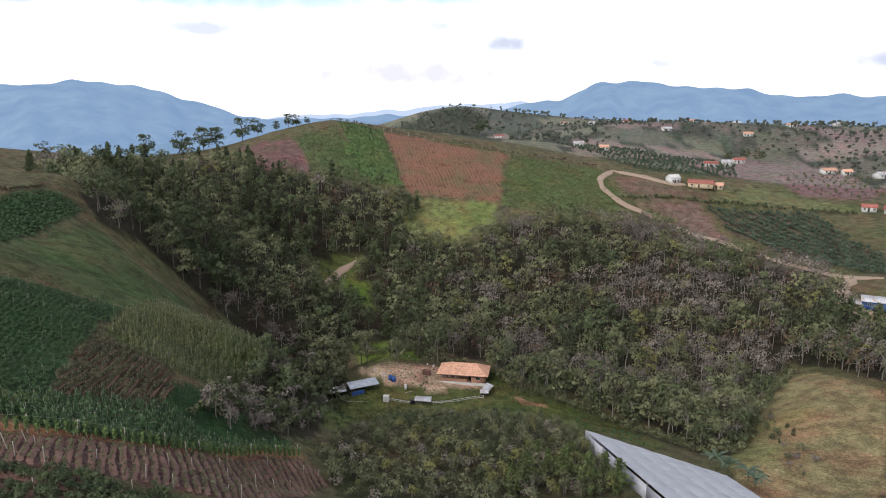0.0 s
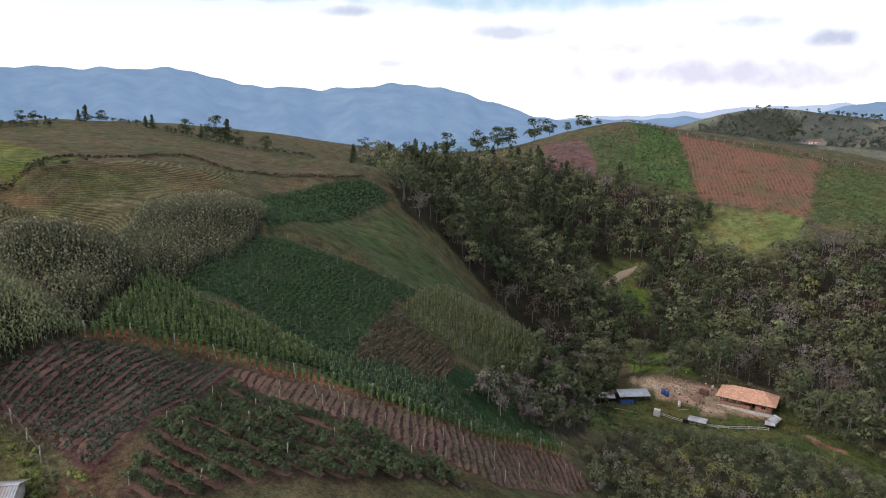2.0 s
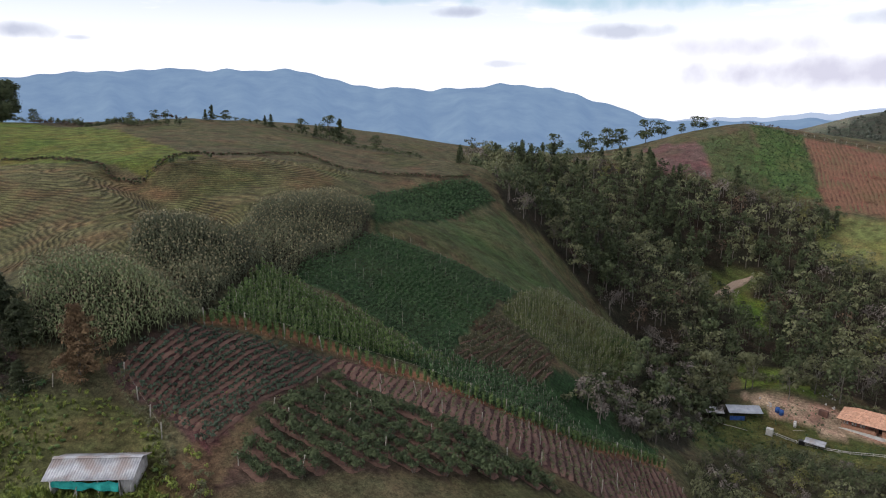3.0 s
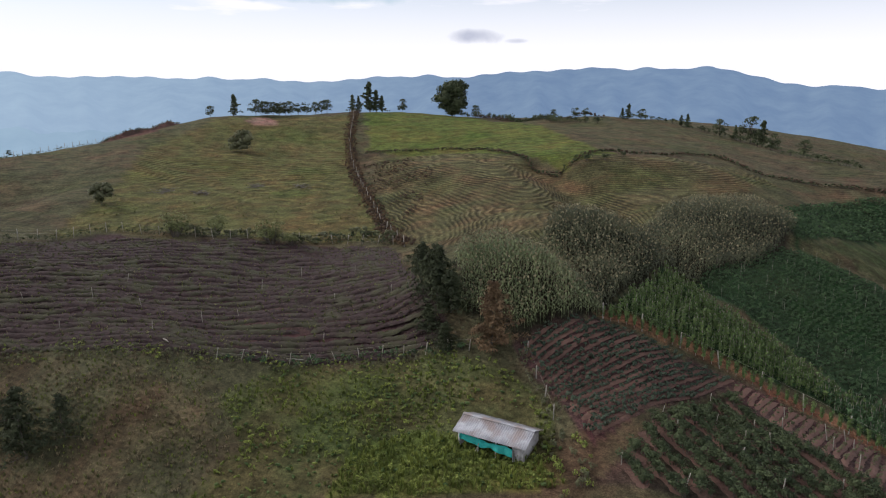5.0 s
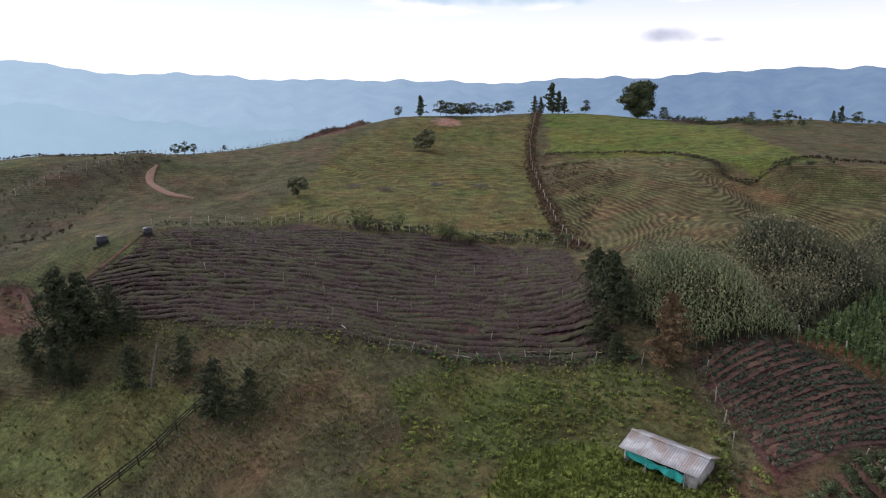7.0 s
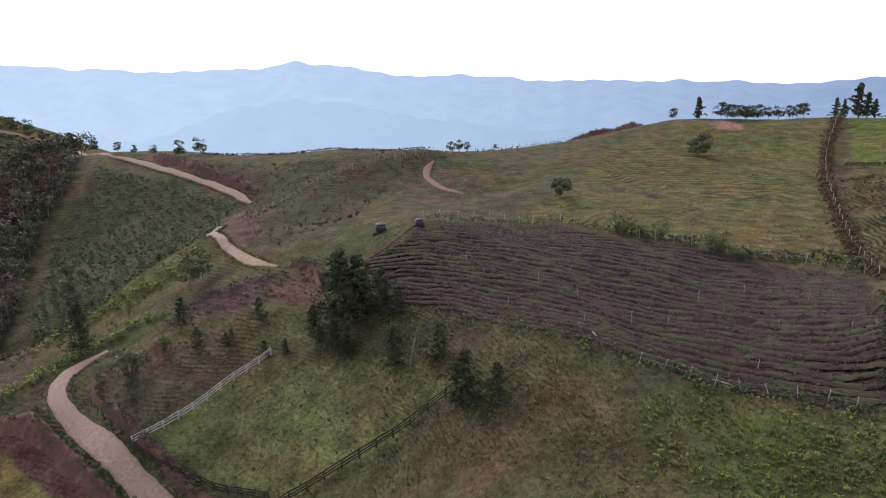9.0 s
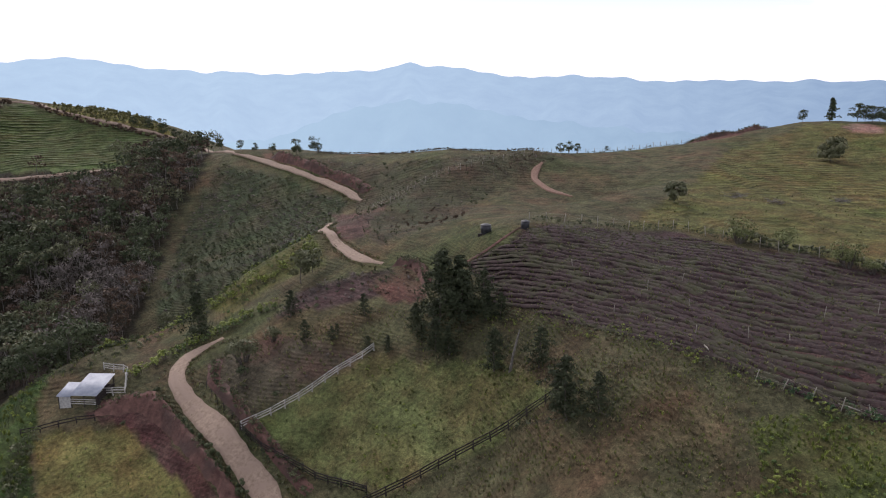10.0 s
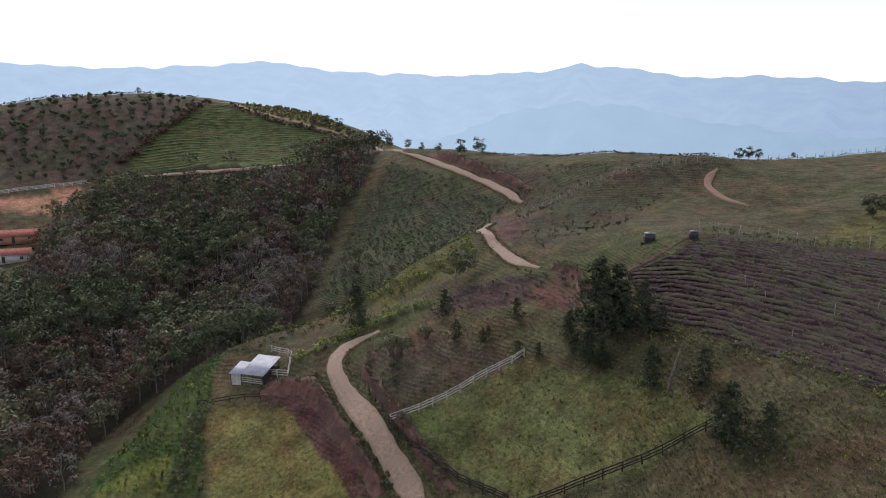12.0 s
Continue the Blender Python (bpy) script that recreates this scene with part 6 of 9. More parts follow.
rows = plot("bean_plot", BROWN_CROP, 108, 1.25, 0.8, 0.08, "soil", "plot of half dry beans on heaped brown rows", 0.0, 0.2)
sow("dry_beans", [climber(0.9, 34) for _ in range(3)], along(rows, 0.45, 8, 0.1, 0.95), 0.7, 1.15, "half dry brown bean plants in rows", "crop", ["post_pale", "leaf_half"])
rows = rows_in(YELLOW_CROP, 107, 1.25, 0.0, 0.25)
sow("ripe_beans", [climber(1.6, 30) for _ in range(3)], along(rows, 0.85, 9, 0.1, 0.95), 0.8, 1.15, "yellowing bean plants on stakes along the spur", "crop", ["post_pale", "leaf_ripe"])
stalks = [maize(2.5) for _ in range(5)]
x, y, _ = fill(MAIZE_FRONT, 0.62, 0.35, 10)
sow("maize_field", stalks, drape(x, y), 0.8, 1.15, "tall pale green maize with dry tassels", "maize", ["maize_leaf", "tassel"])
x, y, _ = fill(MAIZE_MID, 0.62, 0.35, 19)
sow("maize_field", stalks, drape(x, y), 0.85, 1.2, "tall grey green maize on a small knoll, darkened for its shaded slope", "maize", ["maize_dark", "tassel"])
x, y, _ = fill(MAIZE_BACK, 0.72, 0.35, 11)
sow("maize_field", stalks, drape(x, y), 0.85, 1.15, "tall darker maize on the back slope", "maize", ["maize_dark", "tassel"])
x, y, _ = fill(LEAFY_CROP, 1.25, 0.35, 12)
sow("leafy_crop", [bush(1.0, 1.5, 4, 12, 0.22, 1) for _ in range(3)], drape(x, y), 0.6, 1.0, "dense dark green leafy crop on the slope", "crop", ["bark", "leaf_bean"])
for poly, sp, m, lab in ((GREEN_PLOT, 1.9, "leaf_olive", "green vegetable crop high on the hill"), (BRIGHT_PLOT, 1.8, "leaf_bean", "bright green crop on the hill crest"), (BEAN_PLOT, 2.0, "leaf_ripe", "light green bean field on the hill")):
    x, y, _ = fill(poly, sp, 0.5, 13)
    sow("hill_crop", [bush(0.6, 1.5, 3, 4, 0.34, 1) for _ in range(3)], drape(x, y), 0.5, 1.1, lab, "crop", ["bark", m])
rows = rows_in(COFFEE_ROWS, -65, 3.6, 0.0, 0.3)
sow("coffee_bushes", [bush(2.0, 3.2, 5, 12, 0.38, 1) for _ in range(4)], along(rows, 1.9, 14, 0.3, 0.98), 0.75, 1.15, "dark green coffee bushes in straight rows", "coffee", ["bark", "leaf_coffee"])
rows = rows_in(COFFEE_UPPER, -4, 5.0, 0.0, 0.3)
sow("coffee_bushes", [bush(2.0, 2.6, 5, 8, 0.5, 1) for _ in range(3)], along(rows, 3.0, 15, 0.3, 0.93), 0.8, 1.15, "rows of coffee bushes on the far slope", "coffee", ["bark", "leaf_coffee"])
x, y, _ = fill(SOUTH_ORCHARD, 5.6, 0.4, 16)
sow("orchard_bushes", [bush(2.6, 3.2, 4, 9, 0.4, 1, core=0.8) for _ in range(4)], drape(x, y), 0.8, 1.5, "round dark orchard trees dotted on the far hill", "orchard", ["bark", "leaf_dark"])
x, y, _ = fill(PURPLE_PLOT, 6.0, 0.3, 17)
sow("orchard_bushes", [bush(1.8, 2.2, 4, 8, 0.5, 1) for _ in range(3)], drape(x, y), 0.5, 1.1, "young orchard bushes on purplish soil", "orchard", ["bark", "leaf_olive"])
x, y, _ = fill(SOUTH_YELLOW, 2.6, 0.4, 18)
sow("yellow_shrubs", [bush(2.0, 2.6, 5, 8, 0.5, 1) for _ in range(3)], drape(x, y), 0.6, 1.2, "yellow green shrubs along the hill shoulder", "shrubs", ["bark", "leaf_yellow"])

# ---- roads and paths ----
ROADSIDE = (ROAD_MAIN, ROAD_MID, ROAD_UPPER)
for nm, line, w, lab in (
    ("road", ROAD_MAIN, 2.8, "pale unpaved dirt road winding past the paddock"), ("road", ROAD_MID, 2.1, "pale dirt road bend on the saddle"), ("road", ROAD_UPPER, 2.0, "dirt road climbing along the cut slope"),
    ("road", ROAD_TOP, 1.6, "narrow dirt road along the far hill"), ("road", ROAD_FOOT, 1.5, "narrow dirt road at the foot of the far field"), ("path", PATH_HILL, 1.7, "reddish dirt path on the grass hill"), ("road", ROAD_EAST, 3.3, "pale dirt road below the hill fields"),
    ("road", ROAD_EAST_SPUR, 4.5, "dirt road to the roadside building"), ("road", ROAD_FARM, 4.0, "dirt drive to the farm"), ("path", TRACK, 3.2, "short dirt track in a forest clearing"), ("path", PATH_TANKS, 0.5, "stony path up to the water tanks"),
):
    tagged(strip(nm, line, w, "gravel" if nm == "road" else "red_path" if line is PATH_HILL else "earth" if line is PATH_TANKS else "gravel"), lab, "road", kind="structure")


# grass that grows into the edges of the near road
for line, w, sd in ((ROAD_MAIN, 1.75, 101), (ROAD_MID, 1.35, 102), (ROAD_UPPER, 1.3, 103)):
    p = np.array(line)
    seg = np.concatenate([[0], np.cumsum(np.linalg.norm(np.diff(p, axis=0), axis=1))])
    g = np.random.default_rng(sd)
    k = g.uniform(0, seg[-1], int(seg[-1] * 9))
    q = np.stack([np.interp(k, seg, p[:, i]) for i in range(2)], 1)
    e = np.stack([np.interp(k + 0.5, seg, p[:, i]) for i in range(2)], 1) - np.stack([np.interp(k - 0.5, seg, p[:, i]) for i in range(2)], 1)
    e /= np.linalg.norm(e, axis=1, keepdims=True) + 1e-9
    q = q + np.stack([-e[:, 1], e[:, 0]], 1) * (g.choice((-1, 1), len(k)) * (w + np.abs(g.normal(size=len(k))) * 0.5))[:, None]
    sow("verge_grass", [tuft(0.4, 0.6, 9, 0, 0.04), tuft(0.35, 0.6, 9, 1, 0.04), bush(0.5, 0.7, 2, 9, 0.1, 2, 3)], drape(q[:, 0], q[:, 1]), 0.5, 1.3, "grass and weeds growing into the road edge", "weeds", ["blade", "blade_dry", "leaf_olive", "bark"], sd)


# ---- bare earth banks ----
def bank(line, high, side, label, back=2.4, seed=1):
    """A cut face of bare, crumbling earth along a line: it rises on one side and falls back to the grass."""
    p = np.array(line)
    seg = np.concatenate([[0], np.cumsum(np.linalg.norm(np.diff(p, axis=0), axis=1))])
    s = np.arange(0, seg[-1], 0.35)
    q = np.stack([np.interp(s, seg, p[:, i]) for i in range(2)], 1)
    for _ in range(14):
        q[1:-1] = (q[:-2] + 2 * q[1:-1] + q[2:]) / 4
    d = np.gradient(q, axis=0)
    d /= np.linalg.norm(d, axis=1, keepdims=True) + 1e-9
    n = np.stack([-d[:, 1], d[:, 0]], 1) * side
    g = np.random.default_rng(seed)
    ends = np.clip(np.minimum(s, seg[-1] - s) / 4.0, 0.05, 1)
    steps = ((-0.3, -0.3), (-0.1, 0.02), (0.08, 0.16), (0.22, 0.4), (0.34, 0.62), (0.46, 0.82), (0.62, 0.97), (0.85, 1.0), (1.2, 0.82), (1.7, 0.45), (back, -0.25))
    cols = []
    for off, up in steps:
        e = q + n * off * high
        wild = mottle(e[:, 0] * 3.1, e[:, 1] * 3.1, 2.6, seed) - 0.5 + g.normal(size=len(s)) * 0.07
        e = e + n * (wild * 0.45 * high)[:, None]
        h = high * ends * (1 + 0.5 * wild + 0.25 * np.sin(s / 2.9 + seed))
        # nothing of it lies on a road
        clear = np.clip((np.min([near_line(r, e[:, 0], e[:, 1]) for r in ROADSIDE], axis=0) - 2.0) / 1.2, 0, 1)
        cols.append(np.stack([e[:, 0], e[:, 1], height(e[:, 0], e[:, 1]) + np.where(clear < 1, np.minimum(up * h, up * h * clear) - 0.4 * (1 - clear), up * h)], 1))
    ob = new("earth_bank", grid_mesh("earth_bank", np.stack(cols, 1), len(q), len(steps)))
    ob.data.materials.append(MAT["earth"])
    top = np.concatenate([c[g.uniform(size=len(c)) < w] for c, w in zip(cols[5:10], (0.2, 0.4, 0.5, 0.5, 0.5))])
    top = top[np.min([near_line(r, top[:, 0], top[:, 1]) for r in ROADSIDE], axis=0) > 2.5]
    sow("bank_weeds", [bush(0.8, 0.9, 3, 11, 0.12, 0, 1), bush(0.6, 0.8, 3, 10, 0.11, 3, 1), tuft(0.5, 0.8, 10, 2, 0.04)], top, 0.5, 1.2, "dry weeds and grass hanging over the earth bank", "weeds", ["leaf_olive", "bark", "blade_dry", "leaf_dark"], seed, -0.05)
    return tagged(ob, label, "bank", kind="structure")


bank(BANK_LAWN, 1.7, -1, "bare reddish earth bank above the lawn", 2.1, seed=1)
bank(BANK_ROAD, 0.9, -1, "low cut earth bank beside the dirt road", seed=2)
bank(BANK_UPPER, 2.2, -1, "red cut slope above the dirt road", seed=3)
bank(BANK_CREST, 1.5, -1, "red earth cut on the hill crest", seed=4)
bank(BANK_SCAR, 1.0, -1, "orange earth scar on the slope", seed=5)

# ---- woods ----
def sparser(shape):
    """The same tree with half its leaf sprays, each larger."""
    s = Shape()
    for v, f, m in zip(shape.v, shape.f, shape.m):
        if len(f) > 60:
            q = v.reshape(-1, 4, 3)[::2]
            c = q.mean(1, keepdims=True)
            v = (c + (q - c) * 1.38).reshape(-1, 3)
            s.add(v, np.arange(len(v)).reshape(-1, 4), m[0])
        elif len(f) > 7:
            s.add(v, f - f.min(), m[0])
    return s



def wood(name, poly, spacing, kinds, mats, label, lo, hi, seed, skip=(), weights=None, sink=0.0, reach=1e9, vary=0.28, east=0.0):
    x, y, g = fill(poly, spacing, 0.48, seed)
    ok = np.ones(len(x), bool)
    for s in skip:
        ok &= ~inside(s, x, y)
    ok &= np.hypot(x, y) < reach
    x, y = x[ok], y[ok]
    n = len(x)
    # trees of a kind stand in groups
    w = np.array(weights if weights is not None else np.ones(len(kinds)) / len(kinds))
    m = mottle(x, y, 11.0, seed * 1.7) + g.normal(size=n) * 0.16 + east * np.clip((x + 60) / 160, -0.6, 0.6)
    k = np.searchsorted(np.cumsum(w), (np.argsort(np.argsort(m)) + 0.5) / n)
    # far trees carry fewer, larger sprays
    k = np.clip(k, 0, len(kinds) - 1) + len(kinds) * (np.hypot(x, y) > 225)
    rows = np.column_stack([x, y, height(x, y) - sink, g.uniform(0, 6.28, n), g.uniform(lo, hi, n), k])
    return joined(name, [q.arrays() for q in kinds] + [sparser(q).arrays() for q in kinds], rows, label, "forest", mats, vary=vary)


LEAVES = ["bark", "leaf_dark", "leaf_olive", "leaf_grey", "leaf_yellow", "bark_pale", "leaf_rust"]
canopy = [
    pine(10.0, 6.4, 26, 1, 0, 0.1, 5, 0.06), broadleaf(9.0, 7.0, 12, 22, 0.36, 1, 0, 0.34, core=0), broadleaf(10.0, 6.6, 12, 22, 0.36, 1, 0, 0.36, core=0),
    broadleaf(8.5, 7.4, 13, 22, 0.36, 2, 0, 0.34, core=0), broadleaf(9.5, 6.8, 12, 22, 0.36, 2, 5, 0.38, core=0), broadleaf(8.5, 6.8, 11, 22, 0.36, 4, 0, 0.36, core=0),
    broadleaf(8.0, 6.6, 11, 19, 0.30, 6, 5, 0.34, core=0), broadleaf(8.0, 7.0, 13, 17, 0.28, 3, 5, 0.32, core=0), broadleaf(7.5, 7.4, 14, 16, 0.28, 3, 5, 0.32, core=0),
]
wood("forest", WOOD_NORTH, 4.9, canopy, LEAVES, "mixed native forest of dark, olive and dry grey trees", 0.6, 1.2, 21,
     (CLEARING_TRACK, CLEARING_LOWER, CLEARING_FARM, YARD), (0.11, 0.14, 0.12, 0.19, 0.14, 0.03, 0.05, 0.12, 0.10), east=0.35, vary=0.38)
wood("forest", WOOD_SOUTH, 4.3, [broadleaf(7.5, 6.6, 12, 24, 0.36, 1, core=0), broadleaf(8.0, 6.2, 12, 24, 0.36, 1, 5, core=0), broadleaf(8.5, 6.6, 12, 24, 0.36, 2, 5, core=0), broadleaf(6.5, 6.0, 11, 22, 0.32, 6, 5, core=0), broadleaf(7.0, 6.0, 12, 20, 0.28, 3, 5, core=0)],
     LEAVES, "dark native forest filling the valley", 0.7, 1.2, 23, ([(-46.0, -195.0), (-62.0, -222.0), (-70.0, -264.0), (-40.0, -264.0), (-36.0, -195.0)], FIELD_FOOT), (0.20, 0.16, 0.14, 0.36, 0.14), vary=0.26)
wood("scrub", SCRUB_KNOLL, 2.3, [bush(2.4, 2.8, 6, 22, 0.16, 1), bush(2.2, 2.6, 6, 22, 0.16, 2), bush(2.6, 2.8, 6, 22, 0.16, 4), bush(2.0, 2.6, 5, 20, 0.15, 3), bush(2.2, 2.6, 5, 22, 0.16, 2)], LEAVES,
     "thick olive scrub on the near knoll", 0.5, 1.4, 24, (), (0.22, 0.30, 0.14, 0.12, 0.22), vary=0.35)
wood("scrub", GULLY, 2.6, [bush(3.0, 3.2, 6, 15, 0.34, 1), bush(2.6, 3.0, 6, 14, 0.32, 2), bush(3.0, 3.2, 6, 12, 0.28, 3), broadleaf(5.5, 4.0, 9, 24, 0.34, 1)], LEAVES, "dark bushes and small trees in the gully", 0.6, 1.2, 25, (YARD,))
wood("scrub", SCRUB_SLOPE, 1.8, [bush(1.0, 1.8, 3, 9, 0.24, 1), bush(0.9, 1.8, 3, 9, 0.24, 2), bush(1.0, 1.8, 3, 9, 0.24, 2), bush(0.9, 1.6, 3, 8, 0.22, 3)], LEAVES, "low dark scrub on the slope below the road", 0.5, 1.2, 26)
wood("scrub", FALLOW_EAST, 3.0, [bush(1.6, 2.2, 4, 9, 0.36, 3), bush(1.4, 2.2, 4, 9, 0.36, 2)], LEAVES, "dry grey fallow scrub below the road", 0.5, 1.1, 27)
wood("scrub", SLOPE_GREEN, 1.35, [bush(1.0, 1.3, 4, 16, 0.14, 0), bush(0.9, 1.3, 4, 16, 0.14, 1), tuft(1.1, 1.4, 22, 0, 0.06)], ["leaf_weed", "leaf_bright"], "lush green undergrowth on the slope", 0.35, 0.9, 28)
wood("scrub", FIELD_FOOT, 2.0, [bush(1.6, 2.4, 4, 12, 0.26, 1), bush(1.4, 2.4, 4, 12, 0.26, 2), bush(1.4, 2.2, 4, 12, 0.26, 6)], LEAVES, "low brown scrub at the forest's upper edge", 0.25, 0.75, 33)
wood("scrub", SPUR_EDGE, 1.7, [bush(1.1, 1.4, 4, 14, 0.15, 0), bush(1.0, 1.4, 4, 14, 0.15, 1), bush(1.2, 1.4, 4, 14, 0.15, 2)], ["leaf_weed", "leaf_olive", "leaf_dark"], "mixed scrub on the spur above the forest", 0.35, 1.1, 32)
wood("scrub", VERGE_GREEN, 1.8, [bush(0.9, 1.3, 4, 14, 0.15, 0), bush(0.8, 1.3, 4, 14, 0.15, 1), bush(0.8, 1.2, 4, 14, 0.15, 2)], ["leaf_weed", "leaf_olive", "leaf_bright"], "yellow green growth along the road edge", 0.35, 1.0, 29)

wood("forest", WOOD_EAST, 4.6, canopy, LEAVES, "dark trees and conifers behind the pasture knoll", 0.6, 1.1, 31, (), (0.34, 0.22, 0.14, 0.12, 0.08, 0.02, 0.02, 0.03, 0.03))
wood("scrub", PASTURE_SCRUB, 2.8, [bush(2.2, 2.6, 5, 16, 0.26, 1), bush(1.8, 2.6, 5, 16, 0.26, 2), bush(1.8, 2.4, 5, 14, 0.24, 3)], LEAVES, "scattered olive and grey scrub beside the pasture", 0.4, 1.1, 30)
for poly, sp, sd, lab in ((SADDLE_SLOPE, 2.6, 87, "low olive scrub on the saddle slope"), (CUT_BANK_B, 1.7, 88, "dark scrub on the cut slope below the road"), (PADDOCK_UPPER, 3.4, 89, "small shrubs on the upper paddock")):
    wood("scrub", poly, sp, [bush(0.9, 1.2, 3, 10, 0.17, 1), bush(0.8, 1.2, 3, 10, 0.17, 2), bush(0.7, 1.1, 3, 9, 0.16, 3), bush(0.8, 1.2, 3, 10, 0.17, 6)], LEAVES, lab, 0.35, 1.2, sd)

# ---- single trees ----
def grown(name, shape, wood_mat, leaf_mat, label, category, x=0, y=0, size=1.0, turn=0.0, sink=0.1):
    """A tree on the ground with its trunk and crown as parts."""
    v, f, m = shape.arrays()
    base = empty(name, x, y, ground_at(x, y) - sink, turn)
    base.scale = (size, size, size)
    ff = f[m == 1]
    used, inv = np.unique(ff, return_inverse=True)
    part("crown", fast_mesh("crown", v[used], inv.reshape(-1, 4), [leaf_mat]), base)
    first, n = True, 0
    for vv, q, k in zip(shape.v, shape.f, shape.m):
        if k[0] == 0:
            nm = "trunk" if first else "limb"
            part(nm, fast_mesh(nm, vv, q - n, [wood_mat]), base)
            first = False
        n += len(vv)
    return tagged(base, label, category)


def plant(name, variants, rows, label, category, wood_mat, leaf_mat, group="", grow=1.0):
    """One tree a row, from a few shapes that are one metre high."""
    first = []
    for i, (x, y, h) in enumerate(rows):
        k = i % len(variants)
        if k >= len(first):
            ob = grown(name, variants[k], wood_mat, leaf_mat, label, category, x, y, h * grow, i * 77.0)
            first.append(ob)
        else:
            ob = copy_thing(first[k], pose(x, y, ground_at(x, y) - 0.1, 0, 0, i * 77.0))
            ob.scale = (h * grow, h * grow, h * grow)
        if group:
            ob["group"] = group


def unit(shape, high):
    s = Shape()
    s.v, s.f, s.m, s.n = [v / high for v in shape.v], shape.f, shape.m, shape.n
    return s


plant("tree", [unit(broadleaf(9.0, 7.6, 24, 30, 0.42, 1, 0, 0.22), 9.0) for _ in range(4)], CREST_BROAD_ROWS + CREST_BROAD_MORE, "dark round tree standing on the hill crest", "tree", "bark", "leaf_dark", "trees along the crests")
plant("tree", [unit(broadleaf(16.0, 15.0, 60, 70, 0.7, 1, 0, 0.1, core=0.6), 16.0)], BIG_TREE_ROWS, "large dense dark tree on the hilltop", "tree", "bark", "leaf_dark", "", 0.86)
plant("conifer", [unit(pine(9.0, 5.4, 40, 1, 0, 0.08, 12, 0.05), 9.0) for _ in range(3)], CREST_PINE_ROWS, "dark pointed conifer on the hill crest", "conifer", "bark", "leaf_dark", "conifers along the crests")
plant("shrub_tree", [unit(broadleaf(4.0, 4.8, 14, 60, 0.3, 1, 0, 0.2, core=0.7), 4.0) for _ in range(2)], LONE_SHRUB_ROWS, "small round brownish tree alone on the grass slope", "tree", "bark", "leaf_olive")
plant("bush", [unit(bush(4.0, 5.0, 12, 60, 0.17, 1), 4.0) for _ in range(2)], PALE_BUSH_ROWS, "pale yellow green feathery bush above the terraces", "bush", "bark", "leaf_pale", "pale bushes above the terraces", 0.85)
plant("conifer", [unit(pine(7.0, 8.0, 90, 1, 0, 0.05, 17, 0.019), 7.0) for _ in range(2)], DARK_PINE_ROWS, "dark dense tree beside the terraced field", "tree", "bark", "leaf_pine", "", 0.85)
plant("conifer", [unit(pine(7.0, 5.6, 90, 1, 0, 0.04, 22, 0.018), 7.0)], RUST_PINE_ROWS, "rust brown withered conifer above the plots", "conifer", "bark", "leaf_copper")
plant("conifer", [unit(pine(9.0, 7.8, 80, 1, 0, 0.04, 15, 0.02), 9.0) for _ in range(4)], YARD_PINE_ROWS[3:10], "dark feathery pine in a clump above the paddock", "conifer", "bark", "leaf_pine", "pines round the paddock", 0.92)
plant("conifer", [unit(pine(6.0, 5.4, 46, 1, 0, 0.04, 13, 0.024), 6.0) for _ in range(4)], YARD_PINE_ROWS[:3] + YARD_PINE_ROWS[10:], "dark green pine on the paddock slope", "conifer", "bark", "leaf_pine", "pines round the paddock")
plant("conifer", [unit(pine(6.0, 4.6, 46, 1, 0, 0.04, 12, 0.03), 6.0) for _ in range(3)], KNOLL_PINE_ROWS, "fresh green young conifer in the knoll scrub", "conifer", "bark", "leaf_young", "conifers on the knoll")
plant("bush", [unit(bush(4.0, 4.6, 10, 44, 0.24, 1), 4.0) for _ in range(2)], GREY_BUSH_ROWS, "grey green rounded bush on the paddock bank", "bush", "bark", "leaf_olive")
plant("tree", [unit(broadleaf(5.0, 4.0, 12, 44, 0.3, 1, 0, 0.3), 5.0) for _ in range(3)], VALLEY_TREE_ROWS, "light olive tree on the scrubby slope", "tree", "bark", "leaf_olive", "trees on the valley slope")
plant("tree", [unit(broadleaf(9.0, 6.0, 14, 44, 0.38, 1, 0, 0.35), 9.0) for _ in range(3)], FARM_TREE_ROWS, "tall olive tree beside the farmyard", "tree", "bark_pale", "leaf_olive", "trees by the farmyard")
plant("dry_tree", [unit(broadleaf(8.0, 5.0, 12, 18, 0.28, 1, 0, 0.25), 8.0) for _ in range(2)], BARE_TREE_ROWS, "half bare grey tree with pale trunk", "tree", "bark_pale", "leaf_grey", "half bare trees")
plant("shrub", [unit(bush(1.4, 1.6, 6, 30, 0.14, 1), 1.4) for _ in range(3)], SMALL_SHRUB_ROWS, "small dark shrub by the road bank", "shrub", "bark", "leaf_dark", "shrubs by the road")
plant("tree", [unit(broadleaf(8.0, 7.0, 12, 34, 0.45, 1), 8.0) for _ in range(2)], FAR_TREE_ROWS, "dark tree beside the far farms", "tree", "bark", "leaf_dark")


plant("forest_tree", [unit(broadleaf(10.0, 7.0, 15, 40, 0.36, 1, 0, 0.28), 10.0) for _ in range(3)], EDGE_TREE_ROWS[::2], "tall olive tree with a pale bare trunk at the forest edge", "tree", "bark_pale", "leaf_olive", "trees at the forest edge")
plant("forest_tree", [unit(broadleaf(9.0, 7.0, 14, 36, 0.36, 1, 0, 0.2), 9.0) for _ in range(3)], EDGE_TREE_ROWS[1::2], "dark leafy tree with a pale trunk at the forest edge", "tree", "bark_pale", "leaf_dark", "trees at the forest edge")


